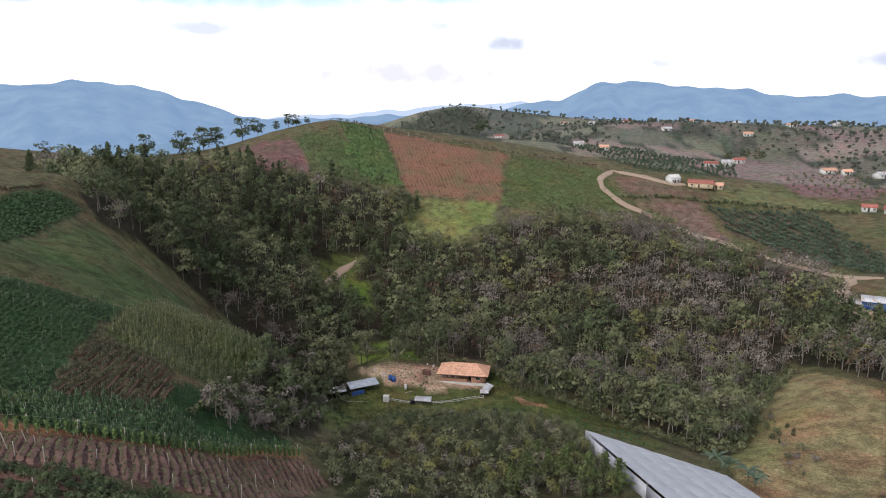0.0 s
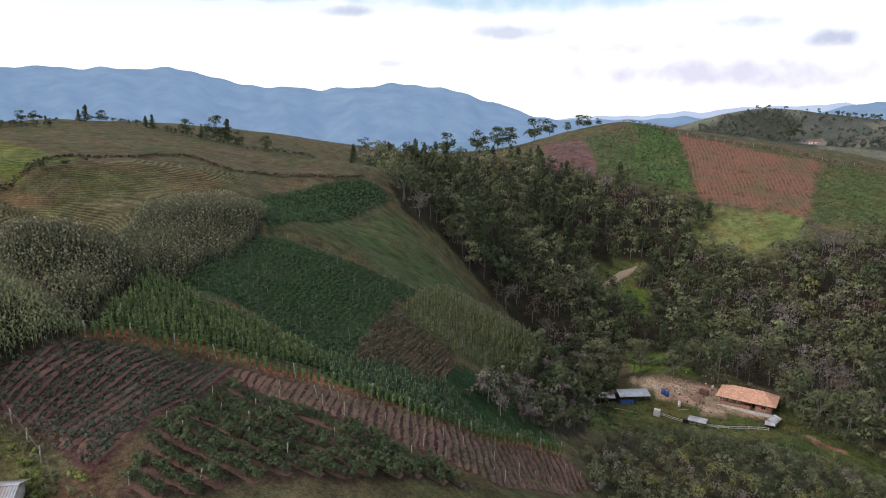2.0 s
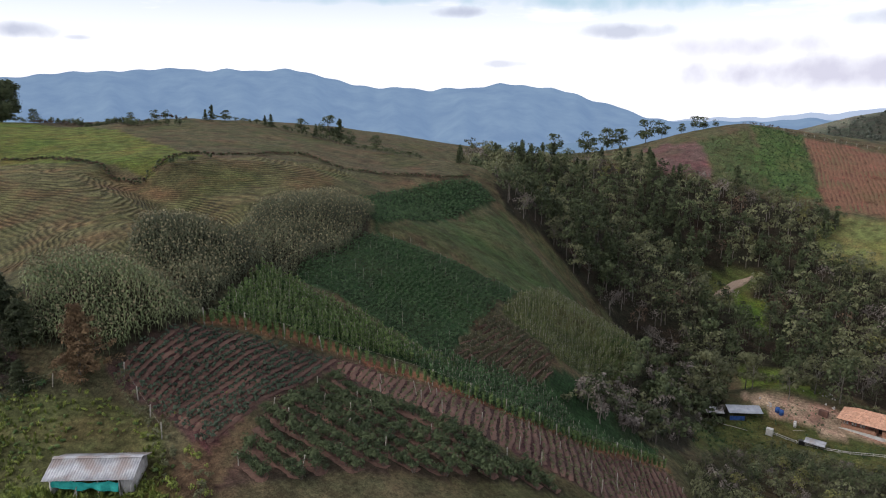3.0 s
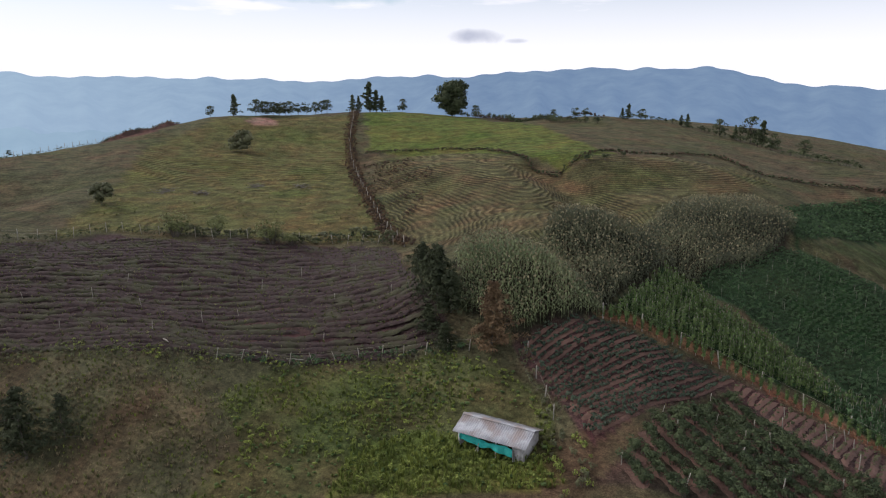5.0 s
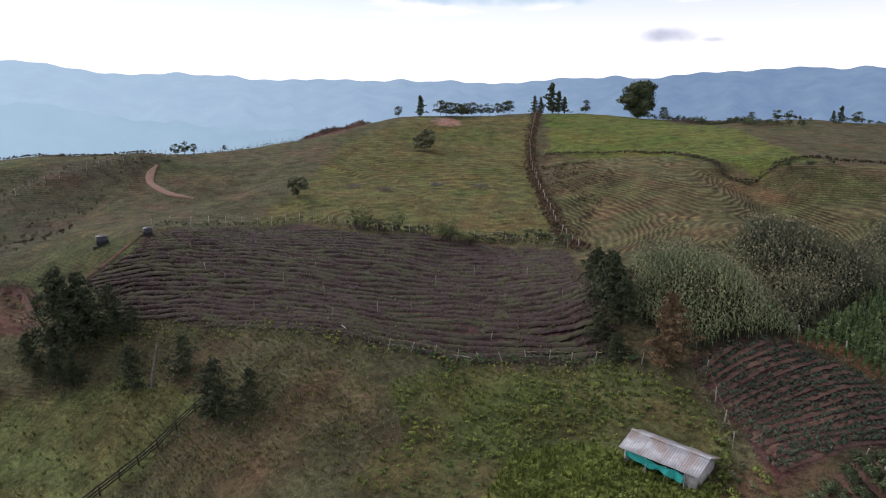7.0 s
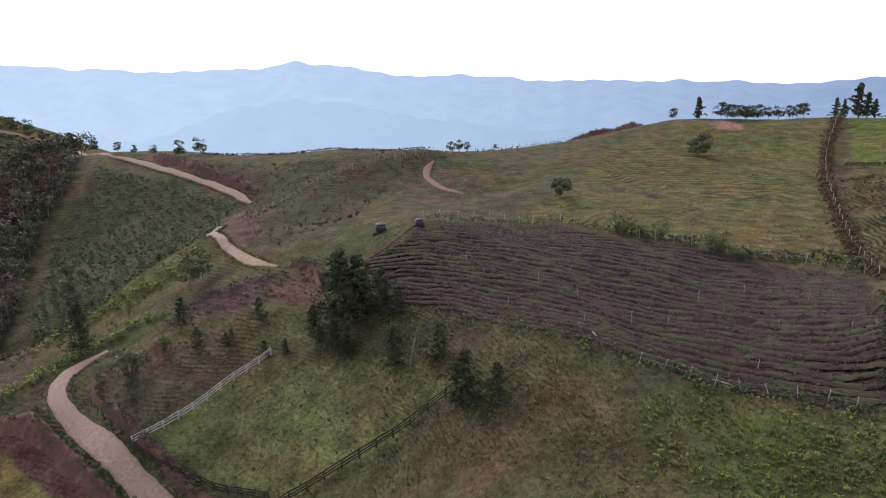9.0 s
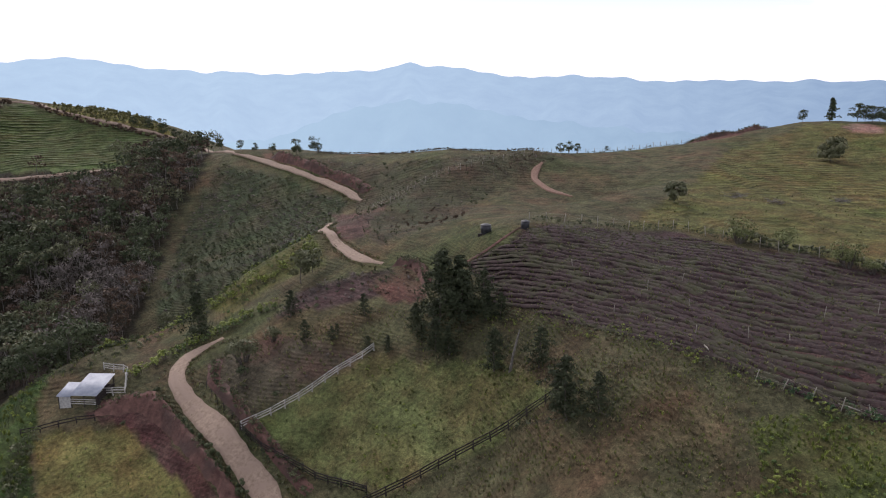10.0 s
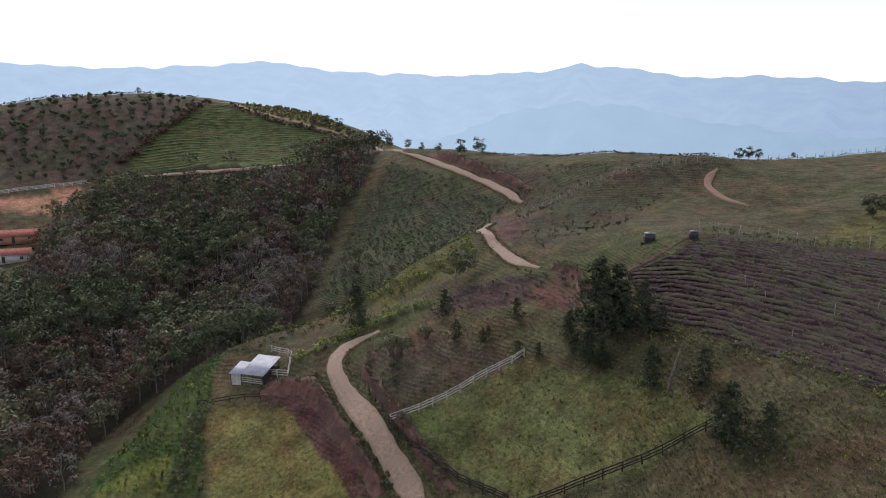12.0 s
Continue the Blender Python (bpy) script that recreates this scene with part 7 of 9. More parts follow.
# ---- hedges ----
def hedge(name, line, high, wide, leaf, label, step=0.7, seed=31, core=0.0):
    p = np.array(line)
    seg = np.concatenate([[0], np.cumsum(np.linalg.norm(np.diff(p, axis=0), axis=1))])
    s = np.arange(0, seg[-1], step * 1.3)
    g = np.random.default_rng(seed)
    x, y = (np.interp(s, seg, p[:, i]) + g.normal(size=len(s)) * wide * 0.25 for i in range(2))
    kinds = [bush(high, wide * 1.2, 2 if core else 3, 12, 0.12 * max(high, 0.8), 1, core=core) for _ in range(3)]
    return sow(name, kinds, drape(x, y), 0.55, 1.25, label, "hedge", ["bark", leaf], seed)


# these two rows stand in for an earth bank and its shadow line
hedge("hedge", DARK_BANK_LINE, 1.0, 1.1, "leaf_rust", "dark low growth in place of a shadowed earth bank across the grass hill", 0.5, core=0.9)
hedge("hedge", DARK_BANK_LINE, 1.0, 1.1, "leaf_dark", "low dark green growth in place of the shadowed hillside bank", 0.42, 33, core=0.9)
hedge("hedge", HILL_HEDGE, 1.3, 2.8, "leaf_rust", "rusty brown overgrown hedge running up the hill", 0.3, core=0.85)
hedge("hedge", HILL_HEDGE, 1.2, 3.4, "leaf_copper", "copper brown growth in the hillside hedge", 0.42, 34, core=0.85)
hedge("hedge", TERRACE_FRINGE, 1.8, 2.4, "leaf_olive", "olive shrubs along the top of the terraces", 0.6, 35, core=0.8)
hedge("hedge", TERRACE_FRINGE, 1.4, 3.0, "leaf_dark", "dark low shrubs along the top of the terraces", 0.6, 36, core=0.8)
hedge("hedge", CREST_HEDGE, 3.0, 3.0, "leaf_dark", "dark hedge along the hill crest", 0.9)
hedge("hedge", CREST_HEDGE_EAST, 2.2, 2.6, "leaf_dark", "dark hedge along the sloping crest", 1.0)
hedge("hedge", SOUTH_HEDGE, 3.4, 3.6, "leaf_rust", "brown hedge down the far hill", 0.8, core=0.9)
hedge("hedge", SOUTH_CREST, 1.5, 3.0, "leaf_dark", "dark hedge along the far hilltop", 0.5, 91, core=0.9)
hedge("hedge", SADDLE_CREST, 1.0, 3.0, "leaf_rust", "rusty scrub along the saddle skyline", 0.4, 92, core=0.8)
hedge("hedge", SADDLE_CREST, 0.8, 3.4, "leaf_dark", "dark low scrub along the saddle skyline", 0.5, 93)
hedge("hedge", TOP_CREST, 1.8, 3.0, "leaf_rust", "dark rusty hedge behind the hilltop pasture", 0.8, 94, core=0.8)
hedge("hedge", SOUTH_HEDGE_E, 2.4, 2.6, "leaf_rust", "brown hedge along the field edge", 0.8, core=0.9)
hedge("hedge", WIRE_TERRACE, 1.0, 1.6, "leaf_dark", "weeds along the fence above the terraces", 0.7)
hedge("weed_line", TERRACE_LOW, 0.7, 2.6, "leaf_olive", "low weeds along the foot of the terraces", 0.4, 95)
hedge("weed_line", TERRACE_LOW, 0.6, 3.6, "leaf_weed", "bright weeds along the foot of the terraces", 0.5, 96)
hedge("hedge", WIRE_LOWER, 1.0, 1.8, "leaf_green", "green weeds below the terraced field", 0.7)
hedge("hedge", POSTS_SHED, 1.1, 2.2, "leaf_olive", "overgrown hedge beside the shed", 0.5)
hedge("hedge", EAST_HEDGE, 2.4, 2.6, "leaf_dark", "dark hedge between the coffee plots", 0.8, core=0.9)
hedge("hedge", LAWN_HEDGE, 1.5, 2.6, "leaf_olive", "dark shrub row along the lawn", 0.5, 37)
hedge("hedge", LAWN_HEDGE, 1.2, 3.0, "leaf_dark", "low dark shrubs along the lawn", 0.5, 38)
hedge("hedge", ROAD_SHRUBS, 1.2, 1.0, "leaf_dark", "dark clipped shrubs on top of the road bank", 0.8, 39, core=0.8)
hedge("hedge", VERGE_HEDGE, 1.2, 1.8, "leaf_bright", "light green verge along the road", 0.6)
hedge("hedge", WIRE_SADDLE, 1.0, 1.6, "leaf_olive", "low scrub along the saddle fence", 0.9)
hedge("scrub_line", EDGE_BRUSH, 2.6, 3.4, "leaf_olive", "bushy undergrowth along the forest edge", 0.9, 81)
hedge("scrub_line", EDGE_BRUSH, 2.0, 3.4, "leaf_dark", "dark undergrowth along the forest edge", 1.1, 82)
hedge("hedge", VERGE_B, 1.6, 2.4, "leaf_weed", "pale green scrub along the road shoulder", 0.4, 83)
hedge("hedge", VERGE_C, 1.7, 2.6, "leaf_weed", "olive scrub along the slope edge", 0.6, 84)
hedge("hedge", VERGE_D, 0.9, 2.4, "leaf_grey", "dry grey scrub on the cut bank", 0.6, 85)
hedge("hedge", WIRE_NORTH, 2.0, 3.0, "leaf_rust", "dry hedge along the crest of the hill fields", 1.5)
hedge("hedge", RAIL_ROAD, 0.8, 1.6, "leaf_dark", "dark weeds on the bank beside the road", 0.5)

# ---- grass and weeds close by ----
def patch(name, poly, spacing, kinds, mats, label, lo, hi, seed, thin=0.0):
    x, y, g = fill(poly, spacing, 0.5, seed)
    if thin:
        k = mottle(x, y, 3.2, seed) + g.normal(size=len(x)) * 0.1 > thin
        x, y = x[k], y[k]
    return sow(name, kinds, drape(x, y), lo, hi, label, "weeds", mats, seed)


weed = [bush(0.7, 0.9, 3, 13, 0.1, 0, 1), bush(0.9, 0.9, 3, 14, 0.1, 0, 1), tuft(0.8, 0.9, 12, 0, 0.05)]
patch("weeds", WEEDS, 1.0, [bush(0.8, 1.3, 4, 16, 0.11, 0, 1, core=0.7), bush(0.6, 1.2, 4, 16, 0.1, 0, 1, core=0.7)], ["leaf_weed", "bark"], "vivid green weed clumps on the old plot", 0.3, 0.85, 41, 0.44)
patch("weeds", WEEDS, 1.1, [bush(0.7, 1.1, 4, 14, 0.1, 0, 1, core=0.7)], ["leaf_bright", "bark"], "dark green weeds on the old plot", 0.3, 0.8, 40, 0.48)
patch("weeds", WEEDS, 0.7, [tuft(0.5, 0.8, 12, 0, 0.05) for _ in range(3)], ["leaf_weed"], "olive grass tufts on the old plot", 0.5, 1.2, 42, 0.48)
patch("weeds", BRIGHT_WEEDS, 0.68, [tuft(0.9, 0.9, 14, 0, 0.06) for _ in range(3)] + weed[:1], ["leaf_weed", "bark"], "tall bright green grass round the shed", 0.5, 1.2, 43, 0.3)
patch("grass_tufts", PADDOCK, 1.25, [tuft(0.35, 0.7, 12, 0, 0.04) for _ in range(3)], ["blade"], "short grass tufts in the paddock", 0.5, 1.3, 44, 0.42)
patch("grass_tufts", PADDOCK, 1.5, [bush(0.4, 0.9, 3, 12, 0.09, 0, 1)], ["leaf_weed", "bark"], "low green weeds in the paddock", 0.5, 1.3, 45, 0.6)
patch("grass_tufts", PADDOCK_UPPER, 1.1, [tuft(0.4, 0.8, 12, 0, 0.04) for _ in range(3)], ["blade"], "short grass on the upper paddock", 0.5, 1.3, 46, 0.4)
sow("terrace_weeds", [tuft(0.34, 0.6, 7, 0, 0.045) for _ in range(3)] + [bush(0.4, 0.6, 2, 8, 0.1, 1, 2)], along(terrace_rows, 0.42, 47, 0.45, 0.7), 0.5, 1.2, "thin olive grass along the terrace edges", "weeds", ["blade", "leaf_olive", "bark"], lift=0.14)
sow("terrace_weeds", [tuft(0.28, 0.5, 6, 0, 0.035) for _ in range(3)], along(terrace_rows, 0.6, 48, 0.35, 0.7), 0.4, 1.0, "dead brown stalks on the terraces", "weeds", ["blade_dry"], lift=0.14)
patch("grass_tufts", GRASS_HILL, 2.4, [tuft(0.5, 1.2, 10, 0, 0.07), tuft(0.4, 1.0, 10, 1, 0.07), tuft(0.5, 1.2, 10, 0, 0.07)], ["blade", "leaf_olive"], "rough grass tufts on the hill pasture", 0.3, 0.9, 48, 0.5)
patch("bracken", BRACKEN, 1.5, [bush(0.8, 1.6, 3, 9, 0.16, 0, 2, core=0.8), bush(0.7, 1.5, 3, 9, 0.16, 1, 2, core=0.8)], ["leaf_rust", "leaf_olive", "bark"], "brown bracken beside the hillside hedge", 0.4, 1.1, 50, 0.42)
patch("grass_tufts", FARM_GRASS, 1.6, [tuft(0.5, 1.0, 10, 0, 0.07) for _ in range(3)], ["leaf_green"], "grass tufts round the farmyard", 0.5, 1.3, 49, 0.45)
patch("weeds", SHED_EDGE, 1.1, [bush(1.0, 1.3, 4, 16, 0.12, 0, 2), bush(0.9, 1.2, 4, 16, 0.11, 1, 2)], ["leaf_olive", "leaf_weed", "bark"], "overgrown weeds between shed and plots", 0.4, 1.1, 51, 0.25)
tufts = [tuft(0.32, 0.6, 9, 0, 0.04), tuft(0.4, 0.7, 9, 1, 0.04), tuft(0.3, 0.6, 8, 2, 0.04)]
for poly, sp, sd in ((NEAR_ALL, 0.62, 71), (NEAR_SOUTH, 0.62, 72), (NEAR_BANK, 0.75, 73), (SOIL_PLOT, 2.0, 74), (LAWN, 1.4, 75)):
    patch("rough_grass", poly, sp, tufts, ["blade", "blade_dry", "leaf_weed"], "rough mixed grass and dry stalks on the slope", 0.4, 1.2, sd, 0.3)

# ---- buildings ----
def box_mesh(name, lo, hi, mat, bevel=0.0):
    bm = bmesh.new()
    bmesh.ops.create_cube(bm, size=1.0)
    for v in bm.verts:
        v.co = [lo[i] + (v.co[i] + 0.5) * (hi[i] - lo[i]) for i in range(3)]
    if bevel:
        bmesh.ops.bevel(bm, geom=bm.edges[:], offset=bevel, segments=1, affect="EDGES")
    me = bpy.data.meshes.new(name)
    bm.to_mesh(me)
    bm.free()
    me.materials.append(MAT[mat])
    return me


def sheet_mesh(name, a, b, c, d, wave, deep, mat, thick=0.02):
    """A corrugated sheet between the corners a, b (low edge) and d, c (high edge): the waves run from low to high."""
    a, b, c, d = (np.array(q, float) for q in (a, b, c, d))
    n = max(4, int(np.linalg.norm(b - a) / wave * 4))
    t = np.linspace(0, 1, n + 1)
    up = np.cross(b - a, d - a)
    up /= np.linalg.norm(up)
    z = deep * np.sin(t * n / 4 * 2 * np.pi)
    lo = a + (b - a) * t[:, None] + up * z[:, None]
    hi = d + (c - d) * t[:, None] + up * z[:, None]
    v = np.concatenate([lo, hi, lo - up * thick, hi - up * thick])
    m = n + 1
    i = np.arange(n)
    f = np.concatenate([np.stack([i, i + 1, m + i + 1, m + i], 1), np.stack([2 * m + i + 1, 2 * m + i, 3 * m + i, 3 * m + i + 1], 1), np.stack([i + 1, i, 2 * m + i, 2 * m + i + 1], 1), np.stack([m + i, m + i + 1, 3 * m + i + 1, 3 * m + i], 1)])
    return fast_mesh(name, v, f, [mat])


def quad_prism(name, corners, thick, mat):
    """A flat slab with its four upper corners given."""
    p = [np.array(c, float) for c in corners]
    n = np.cross(p[1] - p[0], p[3] - p[0])
    n /= np.linalg.norm(n)
    q = [c - n * thick for c in p]
    return Shape().add(p + q, [(0, 1, 2, 3), (7, 6, 5, 4), (1, 0, 4, 5), (2, 1, 5, 6), (3, 2, 6, 7), (0, 3, 7, 4)]).mesh(name, [mat])


def tiled_plane(name, a, b, c, d, pitch, mat):
    """A roof plane of barrel-tile columns running from the eave a-b up to d-c."""
    a, b, c, d = (np.array(q, float) for q in (a, b, c, d))
    s = Shape()
    n = max(3, int(np.linalg.norm(b - a) / pitch))
    up = np.cross(b - a, (d + c) / 2 - a)
    up /= np.linalg.norm(up)
    rows = max(3, int(np.linalg.norm((d + c) / 2 - (a + b) / 2) / 0.8))
    for i in range(n):
        for j in range(rows):
            def at(u, k):
                lo, hi = a + (b - a) * u, d + (c - d) * u
                return lo + (hi - lo) * k
            u0, u1, k0, k1 = i / n, (i + 1) / n, j / rows, (j + 1) / rows
            um, lift = (u0 + u1) / 2, up * 0.09 * RNG.uniform(0.8, 1.2)
            lip = up * 0.03
            v = [at(u0, k0) + lip, at(um, k0) + lift + lip, at(u1, k0) + lip, at(u0, k1), at(um, k1) + lift, at(u1, k1)]
            s.add(v, [(0, 1, 4, 3), (1, 2, 5, 4)])
    return s.mesh(name, [mat])


def window(parent, x, y, z, w, h, face, frame_mat="timber_grey"):
    """A framed window on a wall that faces -y (face 0), +x (1), +y (2) or -x (3) of its house."""
    win = empty("window")
    win.parent = parent
    win.matrix_basis = pose(x, y, z, 0, 0, face * 90)
    s = Shape()
    for lo, hi in (((-w / 2, -0.04, 0), (-w / 2 + 0.08, 0.04, h)), ((w / 2 - 0.08, -0.04, 0), (w / 2, 0.04, h)), ((-w / 2, -0.04, 0), (w / 2, 0.04, 0.08)), ((-w / 2, -0.04, h - 0.08), (w / 2, 0.04, h)), ((-0.03, -0.03, 0), (0.03, 0.03, h))):
        s.box(lo, hi)
    part("frame", s.mesh("frame", [frame_mat]), win)
    part("pane", box_mesh("pane", (-w / 2 + 0.05, -0.015, 0.05), (w / 2 - 0.05, 0.015, h - 0.05), "dark_opening"), win)


def gable_house(name, x, y, turn, long, deep, wall_h, rise, wall_mat, roof_mat, label, category="house", over=0.5, windows=3, sink=0.4, z=None):
    """A small house with a gable roof along its length, door and windows on the side that faces -y before the turn."""
    h = empty(name, x, y, (ground_at(x, y) if z is None else z) - 0.05, turn)
    L2, D2 = long / 2, deep / 2
    s = Shape()
    t = 0.2
    for lo, hi in (((-L2, -D2, -sink), (L2, -D2 + t, wall_h)), ((-L2, D2 - t, -sink), (L2, D2, wall_h)), ((-L2, -D2 + t, -sink), (-L2 + t, D2 - t, wall_h)), ((L2 - t, -D2 + t, -sink), (L2, D2 - t, wall_h))):
        s.box(lo, hi)
    for sx in (-1, 1):
        a, b = sorted((sx * L2, sx * (L2 - t)))
        s.add([(a, -D2, wall_h), (a, D2, wall_h), (a, 0.02, wall_h + rise), (a, -0.02, wall_h + rise), (b, -D2, wall_h), (b, D2, wall_h), (b, 0.02, wall_h + rise), (b, -0.02, wall_h + rise)],
              [(0, 3, 2, 1), (4, 5, 6, 7), (0, 4, 7, 3), (1, 2, 6, 5)])
    part("wall", s.mesh("wall", [wall_mat]), h)
    k = rise / D2
    e = wall_h - over * k
    for sy in (-1, 1):
        a, b = (-L2 - over, sy * (D2 + over), e + 0.12), (L2 + over, sy * (D2 + over), e + 0.12)
        c, d = (L2 + over, 0, wall_h + rise + 0.12), (-L2 - over, 0, wall_h + rise + 0.12)
        if sy > 0:
            a, b, c, d = b, a, d, c
        part("roof", sheet_mesh("roof", a, b, c, d, max(0.25, long / 16), 0.05, roof_mat, 0.06), h)
    part("door", box_mesh("door", (-L2 * 0.1 - 0.45, -D2 - 0.03, 0), (-L2 * 0.1 + 0.45, -D2 + 0.03, 2.0), "timber_dark"), h)
    for i in range(windows):
        px = -L2 + long * (i + 0.5) / windows
        if abs(px + L2 * 0.1) > 0.9:
            window(h, px, -D2 - 0.03, 0.9, 1.0, 1.0, 0)
    window(h, L2 + 0.03, 0, 0.9, 0.9, 0.9, 1)
    return tagged(h, label, category)


def corrugated_shed():
    """The small weathered shed with a teal net across its open front."""
    x, y, turn = -57.7, 17.1, 47.0
    z = ground_at(x, y) - 0.1
    h = empty("shed", x, y, z, turn)
    L2, D2 = 3.3, 1.75
    s = Shape()
    s.box((L2 - 0.15, -D2, -0.5), (L2, D2, 1.75)).box((-L2, D2 - 0.15, -0.5), (L2, D2, 1.75)).box((-L2, -D2, -0.5), (-L2 + 0.15, D2 - 0.15, 1.75)).box((L2 - 0.9, -D2, -0.5), (L2 - 0.15, -D2 + 0.15, 1.6))
    s.add([(L2 - 0.12, -D2, 1.75), (L2 - 0.12, D2, 1.75), (L2 - 0.12, 0, 2.45), (L2 - 0.12, -0.02, 2.45)], [(0, 1, 2, 3)])
    part("wall", s.mesh("wall", ["block"]), h, "pale unplastered block wall")
    for i in range(8):
        a, b = -L2 - 0.35 + i * (2 * L2 + 0.7) / 8, -L2 - 0.35 + (i + 1) * (2 * L2 + 0.7) / 8 + 0.04
        lift = 0.012 * (i % 2)
        part("roof_sheet", sheet_mesh("roof_sheet", (a, -D2 - 0.5, 1.62 + lift), (b, -D2 - 0.5, 1.62 + lift), (b, 0.0, 2.52 + lift), (a, 0.0, 2.52 + lift), 0.22, 0.035, "zinc"), h)
        part("roof_sheet", sheet_mesh("roof_sheet", (b, D2 + 0.3, 1.70 + lift), (a, D2 + 0.3, 1.70 + lift), (a, 0.0, 2.47 + lift), (b, 0.0, 2.47 + lift), 0.22, 0.035, "zinc"), h)
    part("ridge_cap", sheet_mesh("ridge_cap", (-L2 - 0.4, -0.2, 2.5), (L2 + 0.4, -0.2, 2.5), (L2 + 0.4, 0.2, 2.52), (-L2 - 0.4, 0.2, 2.52), 0.9, 0.01, "zinc"), h)
    n = 26
    t = np.linspace(0, 1, n)
    top = np.stack([-L2 + 0.2 + t * (2 * L2 - 1.2), -D2 - 0.06 + 0.08 * np.sin(t * 31), 1.45 - 0.35 * t + 0.1 * np.sin(t * 9)], 1)
    low = np.stack([-L2 + 0.2 + t * (2 * L2 - 1.2), -D2 - 0.12 + 0.12 * np.sin(t * 23 + 1), 0.75 - 0.35 * t + 0.1 * np.sin(t * 13)], 1)
    mid = (top + low) / 2 + np.stack([0 * t, -0.12 + 0.06 * np.sin(t * 40), 0 * t], 1)
    net = Shape().add(np.concatenate([top, mid, low]), [(r * n + i, r * n + i + 1, (r + 1) * n + i + 1, (r + 1) * n + i) for r in range(2) for i in range(n - 1)])
    part("netting", net.mesh("netting", ["netting"], True), h, "sagging teal net across the open front")
    for px in (-L2 + 0.1, -1.2, 0.6, L2 - 1.0):
        part("post", Shape().tube([(px, -D2, -0.5), (px, -D2, 1.7)], [0.07, 0.06], 6).mesh("post", ["timber_grey"]), h)
    part("pole", Shape().tube([(-1.3, -D2 - 0.9, -0.4), (-1.0, -D2 - 0.2, 1.0)], [0.05, 0.04], 5).mesh("pole", ["post_pale"]), h)
    return tagged(h, "small shed with weathered corrugated roof and teal netting", "shed")


def open_barn():
    """The cattle barn with a stepped bright tin roof beside its corral."""
    x, y, turn = -58.6, -100.0, 118.0
    h = empty("barn", x, y, ground_at(x, y) - 0.2, turn)
    h.scale = (0.85, 0.85, 0.85)
    for i, (a, b, z0, z1) in enumerate(((-3.8, -1.2, 1.7, 2.7), (-1.3, 1.2, 2.0, 3.5), (1.1, 3.6, 2.05, 3.55))):
        y1 = 1.0 if i == 0 else 3.4
        for j in range(3):
            p, q = a + (b - a) * j / 3, a + (b - a) * (j + 1) / 3 + 0.05
            part("roof_sheet", sheet_mesh("roof_sheet", (p, -3.2, z0), (q, -3.2, z0), (q, y1, z1), (p, y1, z1), 0.3, 0.03, "zinc_bright"), h)
    for px in (-3.5, -1.2, 1.2, 3.4):
        for py in (-2.9, 0.8, 3.1):
            if px < -3 and py > 1:
                continue
            part("post", Shape().tube([(px, py, -0.8), (px, py, 1.7 + 0.23 * (py + 3) if px < -1.3 else 2.0 + 0.23 * (py + 3))], [0.09, 0.08], 6).mesh("post", ["timber_dark"]), h)
    for k in (0.35, 0.75, 1.15):
        part("rail", box_mesh("rail", (-1.3, -2.98, k), (3.4, -2.9, k + 0.12), "timber_grey"), h)
    part("wall", box_mesh("wall", (-3.6, -2.9, -0.8), (-1.4, -2.75, 1.5), "timber_grey"), h, "patched grey board wall")
    part("back_wall", box_mesh("back_wall", (-3.6, 3.0, -0.8), (3.4, 3.1, 1.6), "timber_dark"), h)
    part("side_wall", box_mesh("side_wall", (3.3, -2.8, -0.8), (3.42, 3.0, 1.9), "timber_dark"), h)
    tagged(h, "open cattle barn with patched bright tin roof", "barn")


